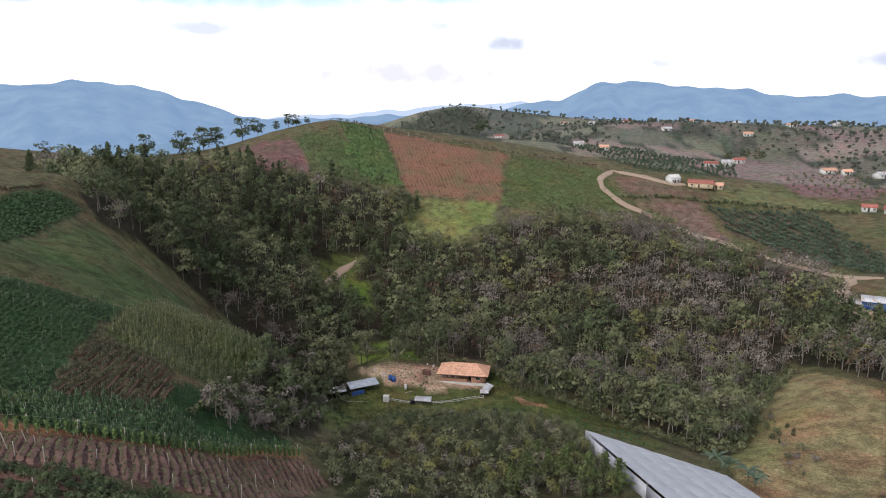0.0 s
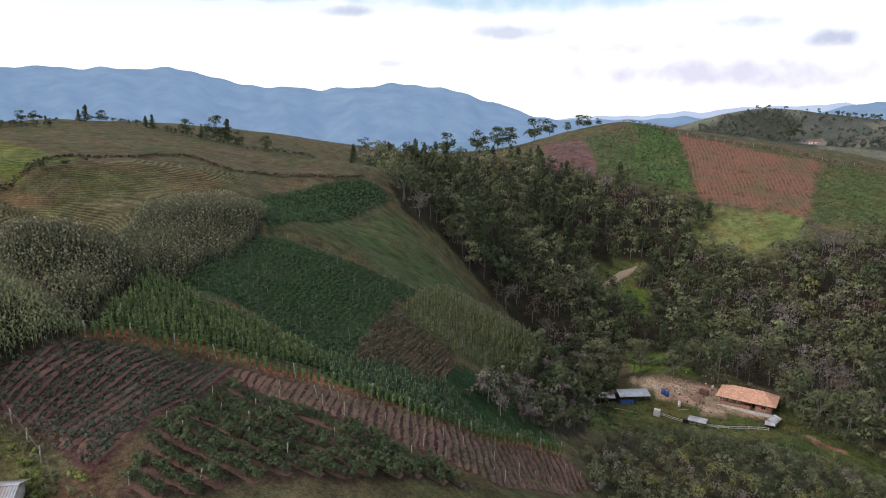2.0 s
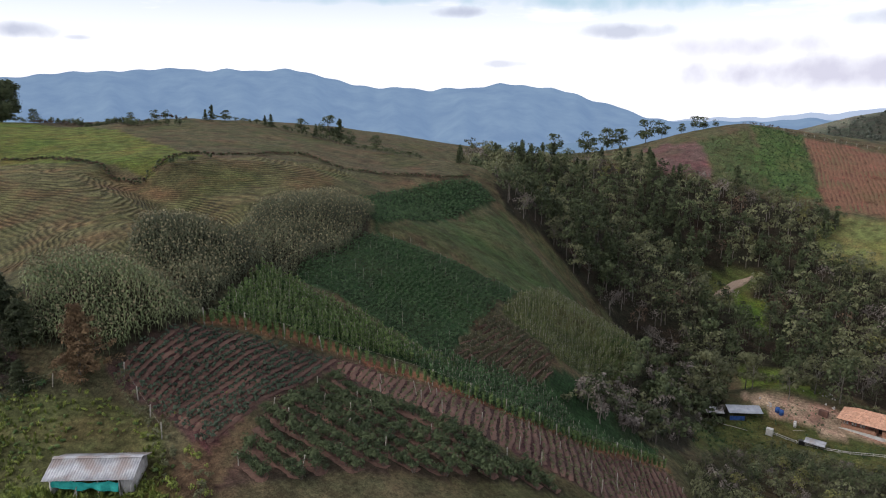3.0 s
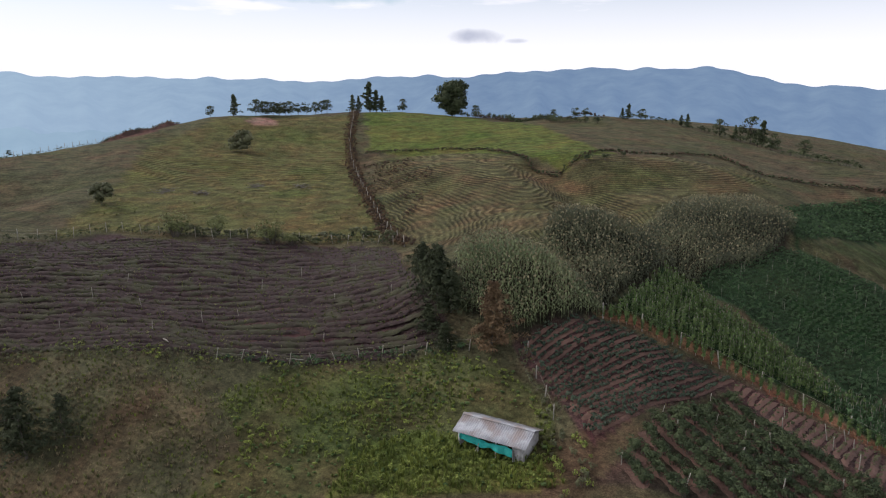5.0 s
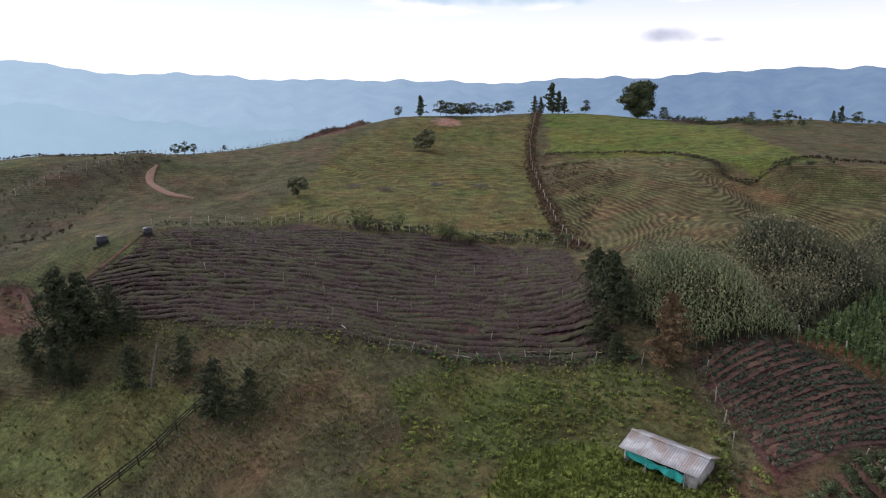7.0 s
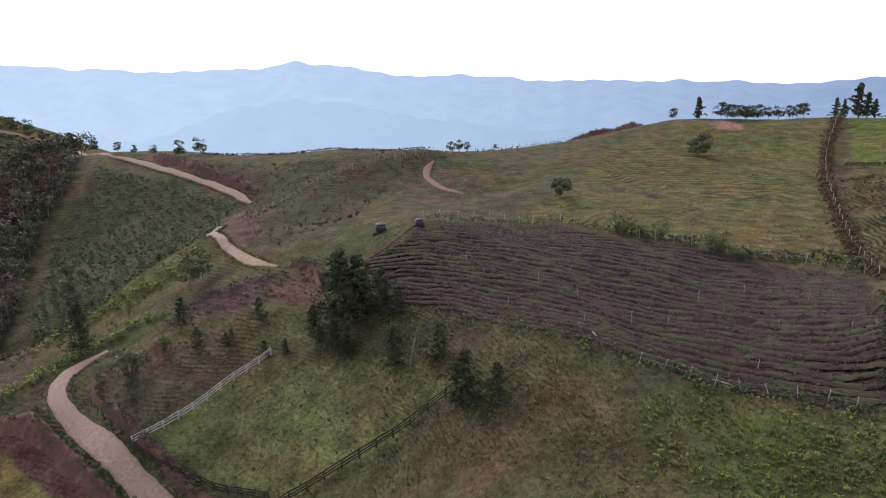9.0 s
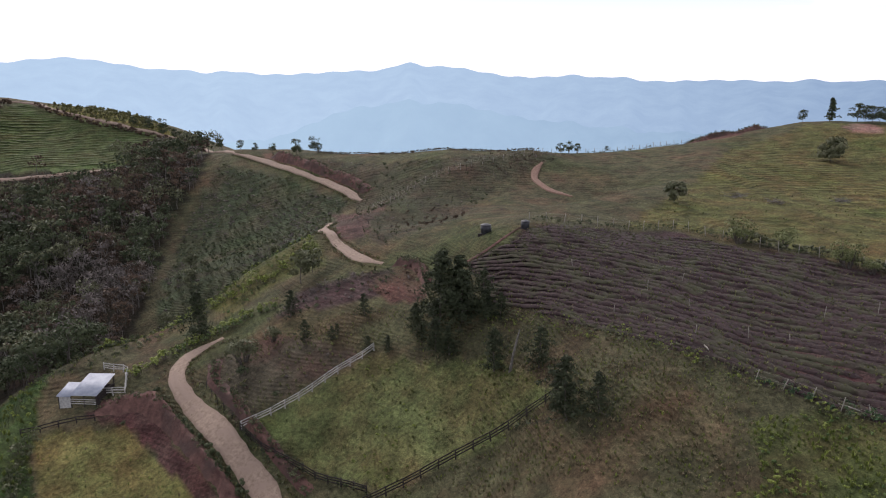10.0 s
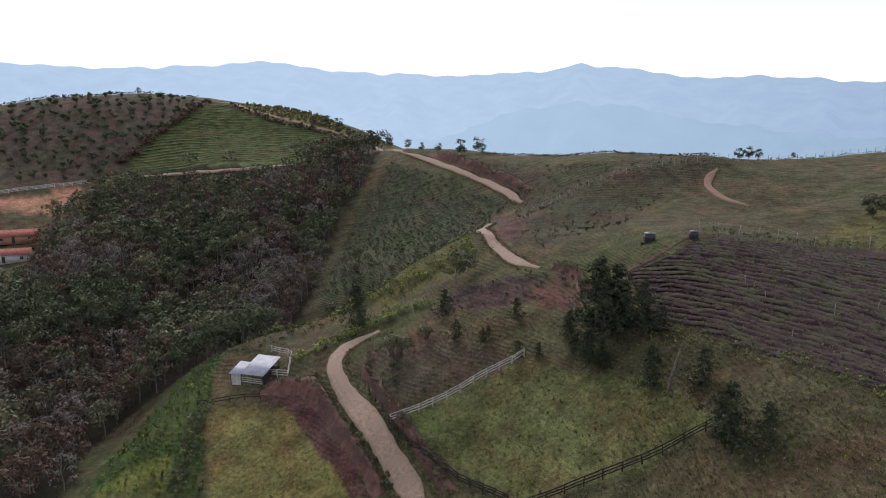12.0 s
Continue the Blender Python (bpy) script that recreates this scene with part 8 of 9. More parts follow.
def farmhouse():
    """The long brick farmhouse with a hipped clay roof over its veranda."""
    x, y, turn = -37.6, 191.6, 4.0
    z = ground_at(-37.3, 187.5) + 0.5
    h = empty("farmhouse", x, y, z, turn)
    L2, D2, wh, over, rise = 6.5, 3.4, 2.5, 1.0, 2.2
    s = Shape()
    s.box((-L2, -1.4, -1.2), (L2, -1.2, wh)).box((-L2, D2 - 0.2, -1.2), (L2, D2, wh)).box((-L2, -1.2, -1.2), (-L2 + 0.2, D2 - 0.2, wh)).box((L2 - 0.2, -D2, -1.2), (L2, D2 - 0.2, wh)).box((L2 - 4.0, -D2, -1.2), (L2 - 0.2, -D2 + 0.2, wh))
    part("wall", s.mesh("wall", ["brick"]), h)
    part("veranda_wall", box_mesh("veranda_wall", (-L2, -D2, -1.2), (1.2, -D2 + 0.2, 0.9), "brick"), h)
    part("plinth", box_mesh("plinth", (-L2 - 0.4, -D2 - 0.8, -1.6), (L2 + 0.4, -D2, 0.0), "plaster"), h)
    X, Y = L2 + over, D2 + over
    E0, R0 = wh - 0.1, wh + rise
    rx = L2 - 3.0
    for a, b, c, d in (((-X, -Y, E0), (X, -Y, E0), (rx, 0, R0), (-rx, 0, R0)), ((X, Y, E0), (-X, Y, E0), (-rx, 0, R0), (rx, 0, R0)), ((X, -Y, E0), (X, Y, E0), (rx, 0.02, R0), (rx, -0.02, R0)), ((-X, Y, E0), (-X, -Y, E0), (-rx, -0.02, R0), (-rx, 0.02, R0))):
        part("roof", tiled_plane("roof", a, b, c, d, 0.45, "clay_tile"), h)
        part("roof_board", quad_prism("roof_board", [np.array(q) - (0, 0, 0.08) for q in (a, b, c, d)], 0.06, "timber_dark"), h)
    for px in (-L2 + 0.1, -4.0, -1.5, 1.1):
        part("veranda_post", Shape().tube([(px, -D2 + 0.1, 0.9), (px, -D2 + 0.1, E0)], [0.07, 0.06], 6).mesh("veranda_post", ["timber_dark"]), h)
    part("door", box_mesh("door", (1.5, -1.46, 0.0), (2.4, -1.38, 2.0), "timber_dark"), h)
    for px in (-4.8, -2.2, 0.2):
        window(h, px, -1.45, 0.9, 1.1, 1.0, 0)
    window(h, 4.5, -D2 - 0.03, 0.9, 1.2, 1.0, 0)
    g = np.random.default_rng(8)
    for i in range(9):
        px = -6.0 + i * 0.62
        part("laundry", box_mesh("laundry", (px, -D2 + 0.0, 1.25), (px + 0.35, -D2 + 0.03, 1.75 + g.uniform(0, 0.25)), ("plaster", "film", "red_roof")[i % 3]), h, "washing hung along the veranda")
    tagged(h, "long brick farmhouse with orange clay tile roof", "house")


def lean_to(name, x, y, turn, long, deep, low, high, roof_mat, label, cloth=None, category="hut"):
    h = empty(name, x, y, ground_at(x, y) - 0.1, turn)
    n = max(2, int(long / 1.0))
    for i in range(n):
        a, b = -long / 2 + long * i / n, -long / 2 + long * (i + 1) / n + 0.03
        part("roof_sheet", sheet_mesh("roof_sheet", (a, -deep / 2, low), (b, -deep / 2, low), (b, deep / 2, high), (a, deep / 2, high), 0.3, 0.03, roof_mat), h)
    for px in (-long / 2 + 0.2, 0, long / 2 - 0.2):
        part("post", Shape().tube([(px, -deep / 2 + 0.2, -0.6), (px, -deep / 2 + 0.2, low)], [0.06, 0.05], 5).mesh("post", ["timber_dark"]), h)
        part("post", Shape().tube([(px, deep / 2 - 0.2, -0.6), (px, deep / 2 - 0.2, high - 0.1)], [0.06, 0.05], 5).mesh("post", ["timber_dark"]), h)
    part("back_wall", box_mesh("back_wall", (-long / 2 + 0.2, deep / 2 - 0.3, -0.6), (long / 2 - 0.2, deep / 2 - 0.22, low), "timber_dark"), h)
    if cloth:
        part("tarpaulin", box_mesh("tarpaulin", (-long / 2 + 0.4, -deep / 2 + 0.3, -0.3), (-long * 0.02, -deep / 2 + 0.42, low * 0.5), cloth, 0.03), h, "hanging blue tarpaulin")
    return tagged(h, label, category)


def greenhouse():
    """Film-covered beds: low arched bays side by side on posts, following the slope."""
    c, a, b = np.array((-0.9, 126.2, 17.0)), np.array((16.0, -43.9, 9.6)), np.array((24.3, -7.6, -1.9))
    h = empty("greenhouse", c[0], c[1], c[2])
    bays, cuts = 6, 5
    for i in range(bays):
        for j in range(cuts):
            pts = []
            for u in np.linspace(i / bays, (i + 1) / bays, 6):
                arch = 0.10 * math.sin(math.pi * (u * bays - i))
                for w in (j / cuts, (j + 1) / cuts):
                    pts.append(a * w + b * u + (0, 0, arch + 0.02 * (j % 2)))
            p = np.array(pts)
            f = [(2 * k, 2 * k + 1, 2 * k + 3, 2 * k + 2) for k in range(5)]
            v = np.concatenate([p, p - (0, 0, 0.03)])
            f += [(q[3] + 12, q[2] + 12, q[1] + 12, q[0] + 12) for q in f]
            part("roof_film", Shape().add(v, f).mesh("roof_film", ["film"]), h)
    for i in range(bays + 1):
        p0, p1 = b * i / bays, a + b * i / bays
        part("gutter", Shape().tube([p0 + (0, 0, 0.04), p1 + (0, 0, 0.04)], [0.045, 0.045], 4).mesh("gutter", ["zinc_bright"]), h)
        for j in range(cuts + 1):
            q = p0 + (p1 - p0) * j / cuts
            g = ground_at(c[0] + q[0], c[1] + q[1]) - c[2]
            part("post", Shape().tube([(q[0], q[1], min(g, q[2] - 2.0) - 0.4), (q[0], q[1], q[2])], [0.06, 0.05], 5).mesh("post", ["timber_grey"]), h)
    for j in range(cuts):
        p0, p1 = a * j / cuts, a * (j + 1) / cuts
        part("side_film", quad_prism("side_film", [p0 - (0.02, 0, 0.5), p1 - (0.02, 0, 0.5), p1 - (0.02, 0, 3.6), p0 - (0.02, 0, 3.6)], 0.03, "film"), h)
    for i in range(bays):
        p0, p1 = b * i / bays, b * (i + 1) / bays
        part("end_film", quad_prism("end_film", [p0 - (0, 0, 0.1), p1 - (0, 0, 0.1), p1 - (0, 0, 3.4), p0 - (0, 0, 3.4)], 0.03, "film"), h)
    tagged(h, "large greenhouse roofed with greyish translucent plastic film", "greenhouse")


def tank(x, y, r, high, label):
    h = empty("water_tank", x, y, ground_at(x, y) - 0.1)
    part("body", Shape().tube([(0, 0, 0), (0, 0, high * 0.5), (0, 0, high)], [r * 0.93, r, r * 0.96], 18).mesh("body", ["black_plastic"], False), h)
    part("rim", Shape().tube([(0, 0, high), (0, 0, high + 0.08)], [r * 1.03, r * 1.03], 18).mesh("rim", ["black_plastic"]), h)
    part("lid", Shape().tube([(0, 0, high + 0.08), (0, 0, high + 0.2), (0, 0, high + 0.3)], [r * 0.95, r * 0.6, r * 0.2], 18).mesh("lid", ["black_plastic"]), h, "domed lid")
    part("stand", box_mesh("stand", (-r * 1.1, -r * 1.1, -0.6), (r * 1.1, r * 1.1, 0.02), "timber_dark"), h)
    tagged(h, label, "water tank")


corrugated_shed()
open_barn()
farmhouse()
greenhouse()
lean_to("hut", -63.4, 175.0, 40.0, 8.6, 3.6, 2.0, 2.7, "zinc_bright", "open hut with pale tin roof and blue tarpaulin", "blue_sheet")
lean_to("hut", -69.3, 170.5, 35.0, 4.5, 3.0, 1.5, 2.0, "zinc", "low dark hut with a grey tin roof")
lean_to("hut", -45.8, 174.6, 6.0, 4.6, 2.4, 1.4, 1.8, "zinc", "low pen shelter with a grey tin roof")
lean_to("hut", -29.6, 180.5, 10.0, 2.4, 2.0, 1.3, 1.7, "zinc", "tiny tin roofed coop below the farmhouse")
lean_to("hut", -29.0, 183.4, 80.0, 4.2, 2.2, 1.7, 2.1, "zinc", "narrow outhouse with a rusty tin roof")
tank(-110.5, -59.4, 0.95, 1.5, "black plastic water tank with a domed lid")
tank(-112.5, -52.7, 0.75, 1.2, "small black water tank on the slope")
gable_house("tent_barn", 37.9, 413.0, 30, 6.5, 5, 3.0, 1.6, "plaster", "plaster", "white farm building with a white roof", "barn", 0.2, 2)
gable_house("house", 53.0, 413.0, -14, 13, 7, 2.6, 1.7, "plaster_yellow", "red_roof", "yellow farmhouse with a long red roof")
gable_house("house", 62.0, 415.0, -14, 6, 5, 2.4, 1.3, "plaster_yellow", "clay_tile", "small yellow annex with an orange roof")
gable_house("house", 92.0, 249.5, -12, 12, 6, 2.4, 1.2, "blue_sheet", "zinc", "roadside building with grey tin roof and blue walls")
gable_house("house", 84.0, 251.0, -12, 4, 4, 2.2, 0.9, "brick", "zinc", "small brick shack beside the road")
gable_house("house", -57.1, -250.0, 155, 13, 6, 2.6, 1.3, "plaster", "red_roof", "white house with a dark red roof in the valley")
gable_house("house", -63.0, -262.0, 155, 12, 6, 2.6, 1.3, "brick", "red_roof", "brick house with a red tiled roof")
for px, py, tn, lg, wm, rm, lab in (
    (65.8, 476.0, 8, 13, "plaster", "red_roof", "white far house with a red roof"), (78.0, 490.0, 5, 11, "plaster", "zinc", "white far house with a tin roof"), (136.5, 482.0, 20, 14, "plaster", "clay_tile", "white far house with an orange roof"),
    (146.0, 478.0, 20, 9, "plaster", "clay_tile", "small white far house with an orange roof"), (127.4, 378.0, -10, 10, "plaster", "red_roof", "white cottage with a red roof"), (135.0, 374.0, -10, 6, "plaster", "red_roof", "small white cottage with a red roof"),
    (-117.0, 789.0, 5, 16, "plaster", "red_roof", "pale far house with a red roof"), (-18.3, 492.0, 3, 10, "plaster", "zinc", "white far house with a tin roof"), (-1.2, 489.0, 3, 9, "plaster", "clay_tile", "white far house with an orange roof"),
    (88.8, 513.0, 5, 12, "plaster", "red_roof", "white far house with a red roof"), (-52.0, 900.0, 0, 16, "plaster", "clay_tile", "far house with an orange roof"), (-17.0, 872.0, 10, 14, "plaster", "zinc", "far house with a tin roof"),
    (50.6, 645.0, 15, 12, "plaster", "zinc", "far house with a tin roof"), (160.9, 464.0, 30, 14, "plaster", "zinc", "white sheds with grey roofs"), (170.6, 731.0, 0, 14, "plaster", "clay_tile", "far house with an orange roof"),
    (120.0, 660.0, 0, 12, "plaster", "clay_tile", "far house with an orange roof"), (230.0, 800.0, 20, 14, "plaster", "zinc", "far house with a tin roof"), (90.0, 820.0, 0, 14, "plaster", "clay_tile", "far house with an orange roof"),
    (20.0, 760.0, 0, 13, "plaster", "red_roof", "far house with a red roof"), (150.0, 900.0, 10, 14, "plaster", "zinc", "far house with a tin roof"),
):
    gable_house("house", px, py, tn, lg * 0.62, lg * 0.4, 2.4, 1.3, wm, rm, lab, "house", 0.5, 3)["group"] = "houses on the far plateau"

# ---- fences ----
def resample(line, step):
    p = np.array(line)
    seg = np.concatenate([[0], np.cumsum(np.linalg.norm(np.diff(p, axis=0), axis=1))])
    n = max(2, int(round(seg[-1] / step)) + 1)
    s = np.linspace(0, seg[-1], n)
    q = np.stack([np.interp(s, seg, p[:, i]) for i in range(2)], 1)
    return np.column_stack([q, height(q[:, 0], q[:, 1])])


POSTS = {}


def post_mesh(mat, high, r):
    key = (mat, high, r)
    if key not in POSTS:
        POSTS[key] = Shape().tube([(0, 0, -0.5), (0.01, 0, high * 0.6), (0.02, 0.01, high)], [r, r * 0.95, r * 0.85], 6).mesh("post", [mat])
    return POSTS[key]


def fence(line, step, high, rails, mat, label, r=0.1, rail_h=0.15, tilt=3.0):
    q = resample(line, step)
    f = empty("fence", *q[0])
    inv = f.matrix_world.inverted()
    g = np.random.default_rng(len(q))
    for p in q:
        ob = part("post", post_mesh(mat, high, r), f)
        ob.matrix_basis = inv @ pose(*p, g.normal() * tilt, g.normal() * tilt, g.uniform(0, 360))
    for a, b in zip(q, q[1:]):
        d = (b - a)[:2] / (np.linalg.norm((b - a)[:2]) + 1e-9)
        n = np.array((-d[1], d[0], 0)) * min(0.025, rail_h * 0.5)
        for k in rails:
            up0, up1 = high * k + g.normal() * 0.03, high * k + g.normal() * 0.03
            a0, b0 = a + (0, 0, up0), b + (0, 0, up1)
            t = np.array((0, 0, rail_h / 2))
            me = Shape().add([a0 - n - t, b0 - n - t, b0 - n + t, a0 - n + t, a0 + n - t, b0 + n - t, b0 + n + t, a0 + n + t], [(0, 1, 2, 3), (7, 6, 5, 4), (3, 2, 6, 7), (1, 0, 4, 5), (0, 3, 7, 4), (2, 1, 5, 6)]).mesh("rail" if rail_h > 0.05 else "wire", [mat])
            ob = part("rail" if rail_h > 0.05 else "wire", me, f)
            ob.matrix_parent_inverse = inv
    return tagged(f, label, "fence")


fence(RAIL_DARK, 2.2, 1.25, (0.35, 0.65, 0.95), "timber_dark", "dark wooden post and rail fence across the paddock")
fence(RAIL_GREY, 2.0, 1.25, (0.35, 0.65, 0.95), "timber_grey", "weathered grey rail fence up the paddock")
fence(RAIL_ROAD, 2.2, 1.2, (0.3, 0.6, 0.9), "timber_dark", "dark rail fence on the road bank")
fence(WIRE_ROAD, 2.4, 1.2, (0.5, 0.9), "timber_dark", "dark post fence beside the road", 0.06, 0.02)
fence(CORRAL, 2.0, 1.3, (0.35, 0.65, 0.95), "timber_grey", "grey rail corral beside the barn")
fence([(-49.0, -101.0), (-52.0, -98.0), (-56.0, -94.0)], 2.2, 1.1, (0.5, 0.9), "timber_dark", "low dark fence above the lawn")
fence(WIRE_TERRACE, 3.2, 1.9, (0.3, 0.6, 0.9), "post_pale", "pale post and wire fence above the terraces", 0.07, 0.012, 6.0)
fence(WIRE_SADDLE, 4.0, 1.8, (0.5, 0.9), "post_pale", "pale post and wire fence along the saddle", 0.08, 0.012, 6.0)
fence(WIRE_LOWER, 2.6, 1.5, (0.5, 0.9), "post_pale", "leaning pale posts below the terraced field", 0.06, 0.012, 10.0)
fence(POSTS_SHED, 3.4, 1.6, (0.8,), "post_pale", "leaning pale posts beside the soil plot", 0.07, 0.012, 8.0)
fence(WIRE_NORTH, 5.0, 1.8, (0.5, 0.9), "post_pale", "post and wire fence along the field crest", 0.1, 0.015, 5.0)
fence(HILL_HEDGE, 6.0, 2.2, (0.8,), "post_pale", "pale posts standing in the hillside hedge", 0.09, 0.012, 5.0)
fence(SITE_WALL, 3.0, 1.6, (0.3, 0.6, 0.9), "plaster", "white fence along the cleared site", 0.12, 0.2, 1.0)
fence([(-56.5, 172.6), (-50.0, 173.4), (-43.0, 174.8), (-36.0, 176.6), (-29.5, 178.5)], 2.4, 0.9, (0.35, 0.8), "timber_grey", "grey log fence below the farmyard", 0.09, 0.16, 5.0)

# ---- the bean trellis ----
def curtain(high, leaf_n):
    """A bean plant that hangs in a narrow curtain from the trellis wire."""
    s = Shape()
    s.tube([(0, 0, -0.2), (0.03, 0.02, high)], [0.03, 0.02], 3, 0)
    h, t = RNG.uniform(0.25, 1.0, leaf_n), RNG.uniform(0, 6.28, leaf_n)
    k = RNG.uniform(0.1, 0.32, leaf_n) * (0.55 + 0.6 * h)
    c = np.stack([np.cos(t) * k, np.sin(t) * k, h * high], 1)
    return s.leaves(c, np.stack([np.cos(t), np.sin(t), 0.5 + 0 * t], 1) + RNG.normal(size=(leaf_n, 3)) * 0.35, 0.13, 1)


tq = resample(TRELLIS, 0.9)
sow("trellis_beans", [curtain(1.75, 110) for _ in range(5)], tq, 0.85, 1.15, "green climbing beans hanging on a long trellis", "crop", ["post_pale", "leaf_bright"])
fence(TRELLIS, 4.4, 2.1, (0.92,), "post_pale", "pale trellis posts carrying climbing beans", 0.08, 0.015, 5.0)

# ---- loose stakes, logs and farm clutter ----
def stake(x, y, high, lean, turn):
    ob = new("stake", post_mesh("post_pale", 1.7, 0.05))
    ob.matrix_world = pose(x, y, ground_at(x, y), lean, 0, turn)
    ob.scale = (1, 1, high / 1.7)
    return tagged(ob, "pale wooden stake standing in the field", "stake", "stakes in the fields")


g = np.random.default_rng(12)
x, y, _ = fill(TERRACE_PLOT, 10.0, 0.45, 51)
for a, b in zip(x, y):
    if math.hypot(a, b) < 110:
        stake(a, b, g.uniform(1.0, 1.9), g.normal() * 12, g.uniform(0, 360))
x, y, _ = fill(SOIL_STRIP, 4.5, 0.45, 52)
for a, b in zip(x, y):
    stake(a, b, g.uniform(1.0, 1.8), g.normal() * 8, g.uniform(0, 360))
x, y, _ = fill(BUSH_ROWS, 5.0, 0.45, 53)
for a, b in zip(x, y):
    stake(a, b, g.uniform(1.0, 1.7), g.normal() * 10, g.uniform(0, 360))


def log(x, y, long, turn, r=0.09):
    ob = new("log", Shape().tube([(0, 0, r), (long * 0.5, 0.05, r * 1.2), (long, 0, r)], [r, r * 0.95, r * 0.7], 7).mesh("log", ["post_pale"]))
    ob.matrix_world = pose(x, y, ground_at(x, y), 0, 0, turn)
    return tagged(ob, "pale bare log lying on the grass", "log")


for a, b, l, t in ((-40.0, 176.5, 4.5, 10), (-43.0, 176.0, 3.5, -20), (-52.0, 178.0, 3.0, 40), (-66.0, 168.5, 6.0, 8), (-44.0, 199.5, 3.0, 120), (-73.5, 20.5, 1.6, 100), (-84.0, -16.0, 1.5, 30), (-80.0, -2.0, 2.2, 70)):
    log(a, b, l, t)


def barrel(x, y, mat, label, r=0.35, high=0.9):
    ob = new("barrel", Shape().tube([(0, 0, 0), (0, 0, high * 0.3), (0, 0, high * 0.32), (0, 0, high * 0.68), (0, 0, high * 0.7), (0, 0, high)], [r, r, r * 1.05, r * 1.05, r, r * 0.97], 12).mesh("barrel", [mat]))
    ob.matrix_world = pose(x, y, ground_at(x, y))
    return tagged(ob, label, "barrel")


barrel(-52.5, 180.5, "plaster", "white barrel standing by the yard")
barrel(-52.2, 179.6, "plaster", "white barrel standing by the yard")
barrel(-56.5, 182.0, "blue_sheet", "blue barrel at the yard edge", 0.6, 1.3)
barrel(-57.6, 182.4, "blue_sheet", "blue barrel at the yard edge", 0.6, 1.3)


def crate(x, y, w, d, h, mat, label, turn=0):
    ob = new("crate", box_mesh("crate", (-w / 2, -d / 2, -0.2), (w / 2, d / 2, h), mat, 0.05))
    ob.matrix_world = pose(x, y, ground_at(x, y), 0, 0, turn)
    return tagged(ob, label, "crate")


crate(-55.7, 172.2, 1.6, 1.2, 1.7, "plaster", "white painted box by the log fence", 8)
crate(-48.6, 174.0, 1.4, 1.0, 1.2, "black_plastic", "dark covered heap beside the pens", 20)
crate(-48.4, 188.8, 2.2, 1.2, 1.4, "earth", "rusty brown crate beside the farmhouse", 0)


def rubble(x, y, n, spread, seed):
    gg = np.random.default_rng(seed)
    s = Shape()
    for _ in range(n):
        px, py, r = gg.normal() * spread, gg.normal() * spread * 0.6, gg.uniform(0.1, 0.35)
        z = ground_at(x + px, y + py) - ground_at(x, y)
        s.tube([(px, py, z - 0.1), (px, py, z + r * 0.5), (px + 0.05, py, z + r * 1.1)], [r, r * 0.95, r * 0.35], 6)
    ob = new("rubble", s.mesh("rubble", ["block"]))
    ob.matrix_world = pose(x, y, ground_at(x, y))
    tagged(ob, "scattered pale stones and rubble near the yard", "rubble", "", "stuff")


rubble(-50.0, 199.0, 12, 2.2, 1)
rubble(-60.0, 184.0, 7, 1.4, 2)
rubble(-47.0, 194.0, 8, 1.2, 3)

def brush_heap(x, y, seed):
    """A low heap of dead grey brush."""
    gg = np.random.default_rng(seed)
    s = Shape()
    for _ in range(60):
        px, py, t, l = gg.normal() * 1.3, gg.normal() * 1.0, gg.uniform(0, 6.28), gg.uniform(0.8, 2.0)
        z = ground_at(x + px, y + py) - ground_at(x, y)
        s.tube([(px, py, z + gg.uniform(0, 0.3)), (px + math.cos(t) * l, py + math.sin(t) * l, z + gg.uniform(0.1, 0.7))], [0.06, 0.02], 3)
    ob = new("brush_heap", s.mesh("brush_heap", ["bark_pale"]))
    ob.matrix_world = pose(x, y, ground_at(x, y))
    return tagged(ob, "heap of dead grey brush on the grass slope", "brush heap", kind="stuff")


for i, (a, b) in enumerate(((-181.0, -21.2), (-196.1, -8.9), (-196.7, 3.7), (-183.0, -30.0))):
    brush_heap(a, b, i)

# leaning dead trunk on the paddock slope
dead = new("dead_trunk", Shape().tube([(0, 0, -0.4), (0.5, 0.1, 2.4), (1.1, 0.3, 5.2), (1.3, 0.3, 6.0)], [0.2, 0.16, 0.11, 0.05], 8).mesh("dead_trunk", ["bark_pale"]))
dead.matrix_world = pose(-79.6, -38.7, ground_at(-79.6, -38.7), 0, 0, 75)
tagged(dead, "leaning dead tree trunk without bark", "trunk")

# ---- far woods on the plateau ----
FAR_WOODS = [(-150.0, 600.0), (-60.0, 520.0), (60.0, 500.0), (240.0, 470.0), (420.0, 800.0), (330.0, 1150.0), (0.0, 1200.0), (-250.0, 1150.0), (-210.0, 800.0)]
x, y, gg = fill(FAR_WOODS, 16.5, 0.5, 61)
k = mottle(x, y, 38.0, 3.0) + gg.normal(size=len(x)) * 0.07 > 0.6
sow("far_woods", [bush(5.5, 8.0, 3, 5, 0.9, 1, core=0.8) for _ in range(4)], drape(x[k], y[k]), 0.6, 1.3, "dark wooded patches on the far plateau", "forest", ["bark", "leaf_far_hazed"], 62)
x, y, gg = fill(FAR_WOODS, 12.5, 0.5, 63)
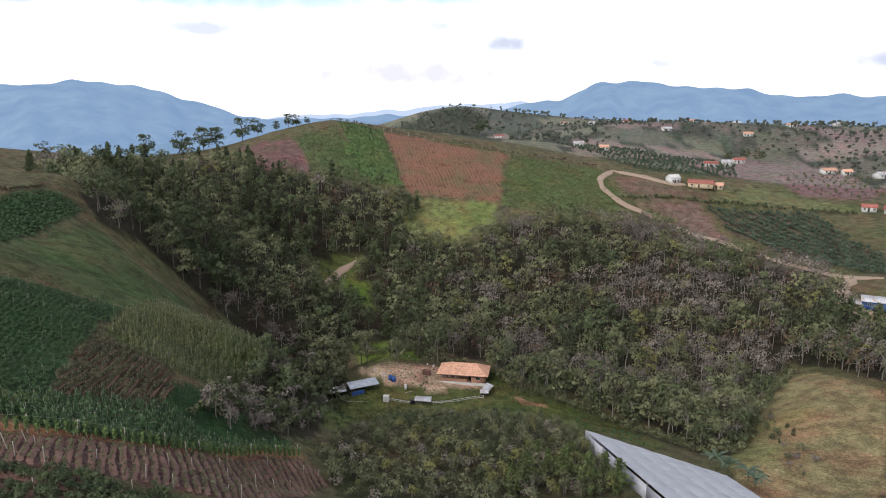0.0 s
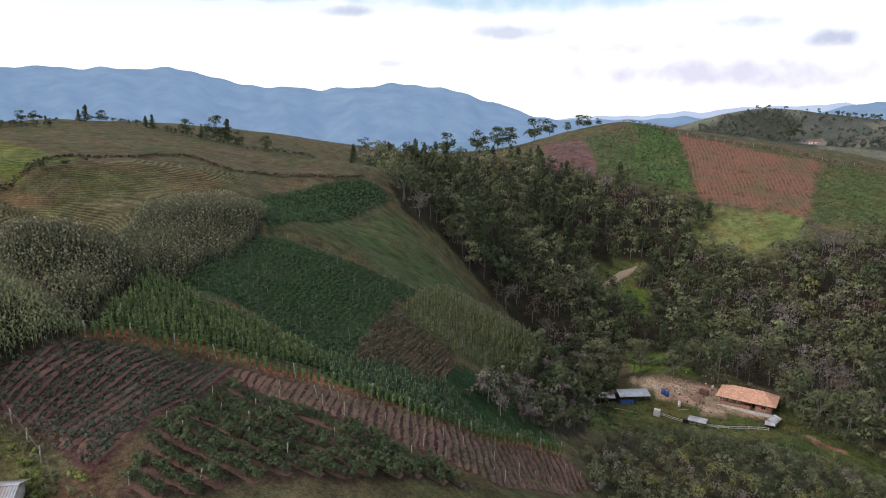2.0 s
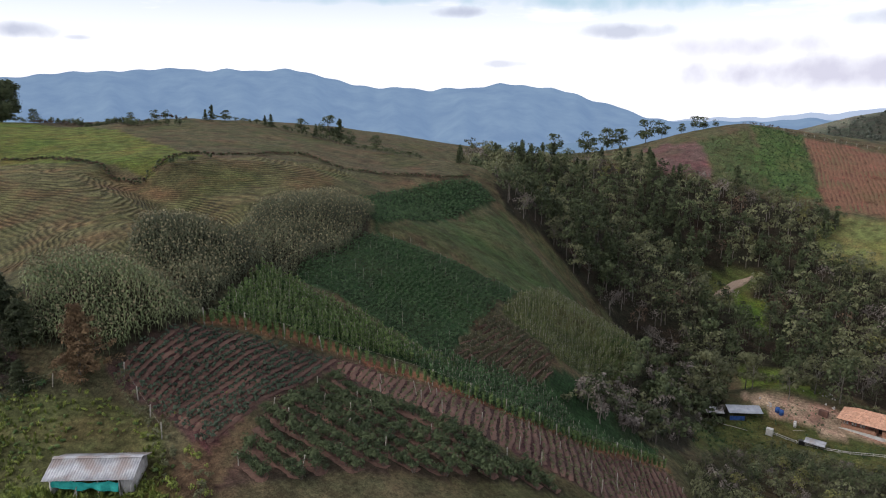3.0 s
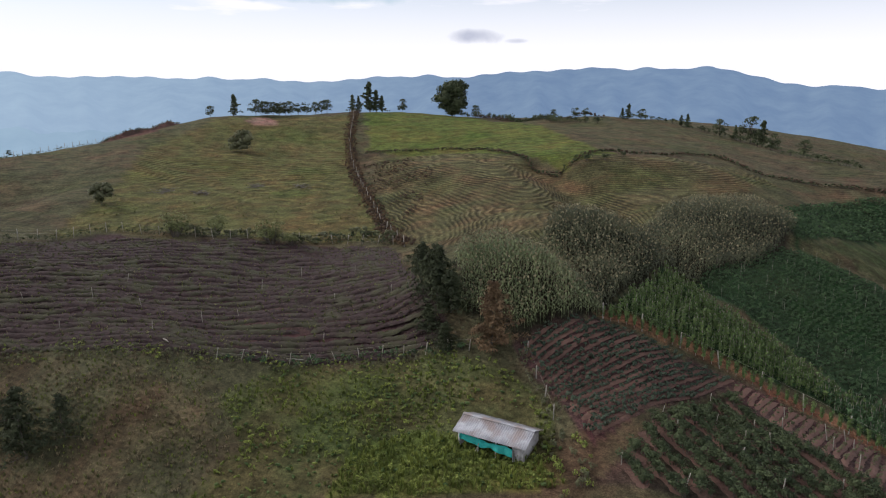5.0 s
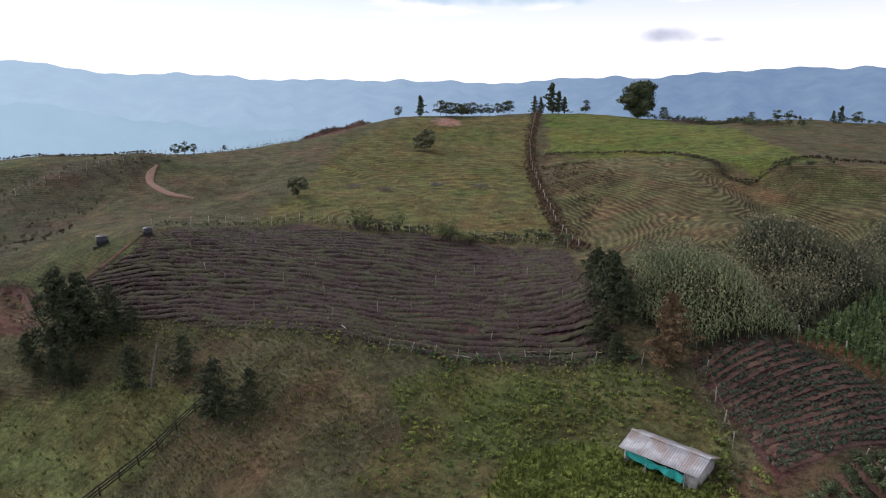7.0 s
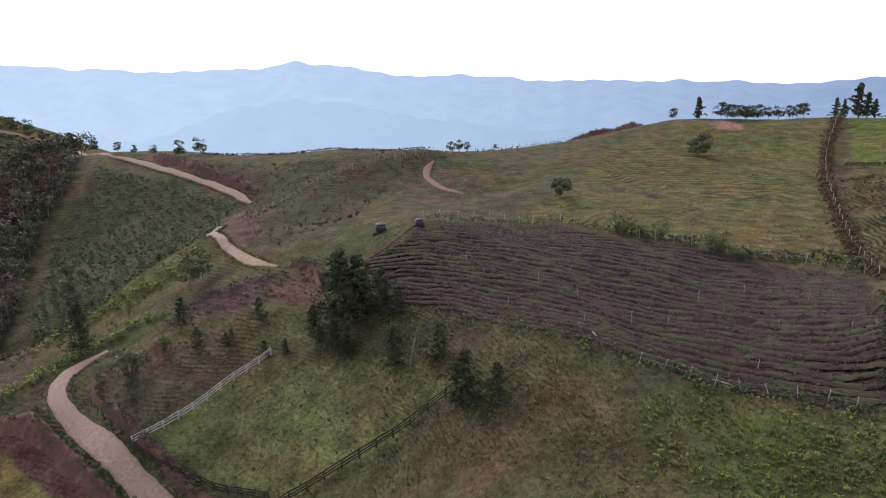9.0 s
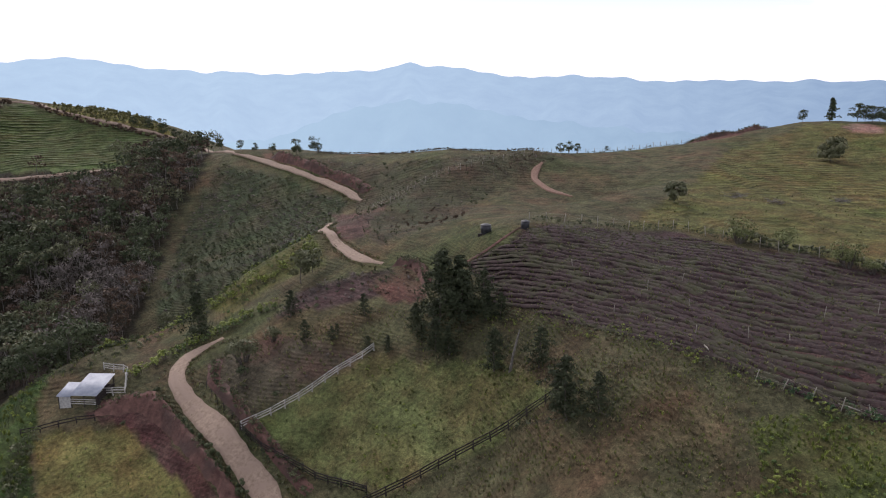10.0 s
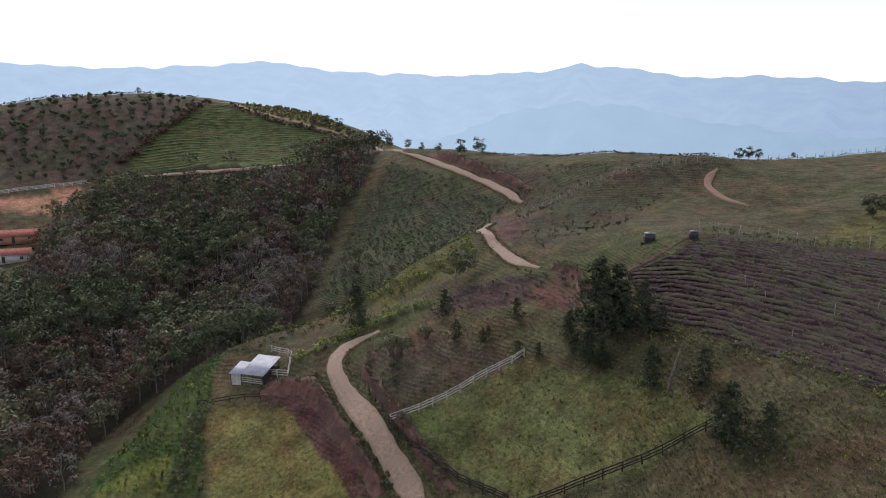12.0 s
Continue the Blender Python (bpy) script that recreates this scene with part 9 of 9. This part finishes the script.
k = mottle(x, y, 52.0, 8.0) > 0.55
sow("far_orchards", [bush(2.2, 3.0, 4, 6, 0.8, 1) for _ in range(3)], drape(x[k], y[k]), 0.7, 1.2, "dotted far orchards and coffee plots", "orchard", ["bark", "leaf_far_hazed"], 64)

# ---- banana plants beside the greenhouse ----
def banana_plant(x, y, high, seed):
    gg = np.random.default_rng(seed)
    h = empty("banana_plant", x, y, ground_at(x, y) - 0.1)
    part("stem", Shape().tube([(0, 0, -0.3), (0.05, 0, high * 0.3), (0.0, 0.05, high * 0.6)], [0.16, 0.13, 0.08], 8).mesh("stem", ["leaf_olive"]), h)
    for i in range(9):
        t, long, rise = i * 2.4 + gg.uniform(-0.3, 0.3), high * gg.uniform(0.5, 0.7), gg.uniform(0.35, 1.0)
        d, e = np.array((math.cos(t), math.sin(t), 0)), np.array((-math.sin(t), math.cos(t), 0))
        k = np.linspace(0, 1, 7)
        mid = d * (k * long)[:, None] + np.stack([0 * k, 0 * k, high * 0.58 + rise * long * (k - 0.85 * k * k)], 1)
        w = (0.32 * np.sin(np.pi * np.clip(k * 0.93 + 0.07, 0, 1)) ** 0.6)[:, None]
        v = np.concatenate([mid - e * w + (0, 0, 0.12), mid, mid + e * w + (0, 0, 0.12)])
        f = [(r * 7 + j, r * 7 + j + 1, (r + 1) * 7 + j + 1, (r + 1) * 7 + j) for r in range(2) for j in range(6)]
        part("leaf", Shape().add(v, f).mesh("leaf", ["leaf_potato"], True), h)
    return tagged(h, "green banana plant with long torn leaves beside the greenhouse", "banana plant", "banana plants")


for x, y, hh, sd in ((24.0, 133.0, 5.2, 1), (25.8, 131.6, 4.6, 2), (28.8, 127.0, 5.0, 3), (29.6, 124.4, 4.2, 4)):
    banana_plant(x, y, hh, sd)

x, y, gg = fill(FAR_HILL, 11.0, 0.5, 65)
sow("far_woods", [bush(5.0, 8.0, 3, 4, 1.0, 1, core=0.8) for _ in range(3)], drape(x, y), 0.6, 1.2, "dark woods covering the far rounded hill", "forest", ["bark", "leaf_far_hazed"], 66)
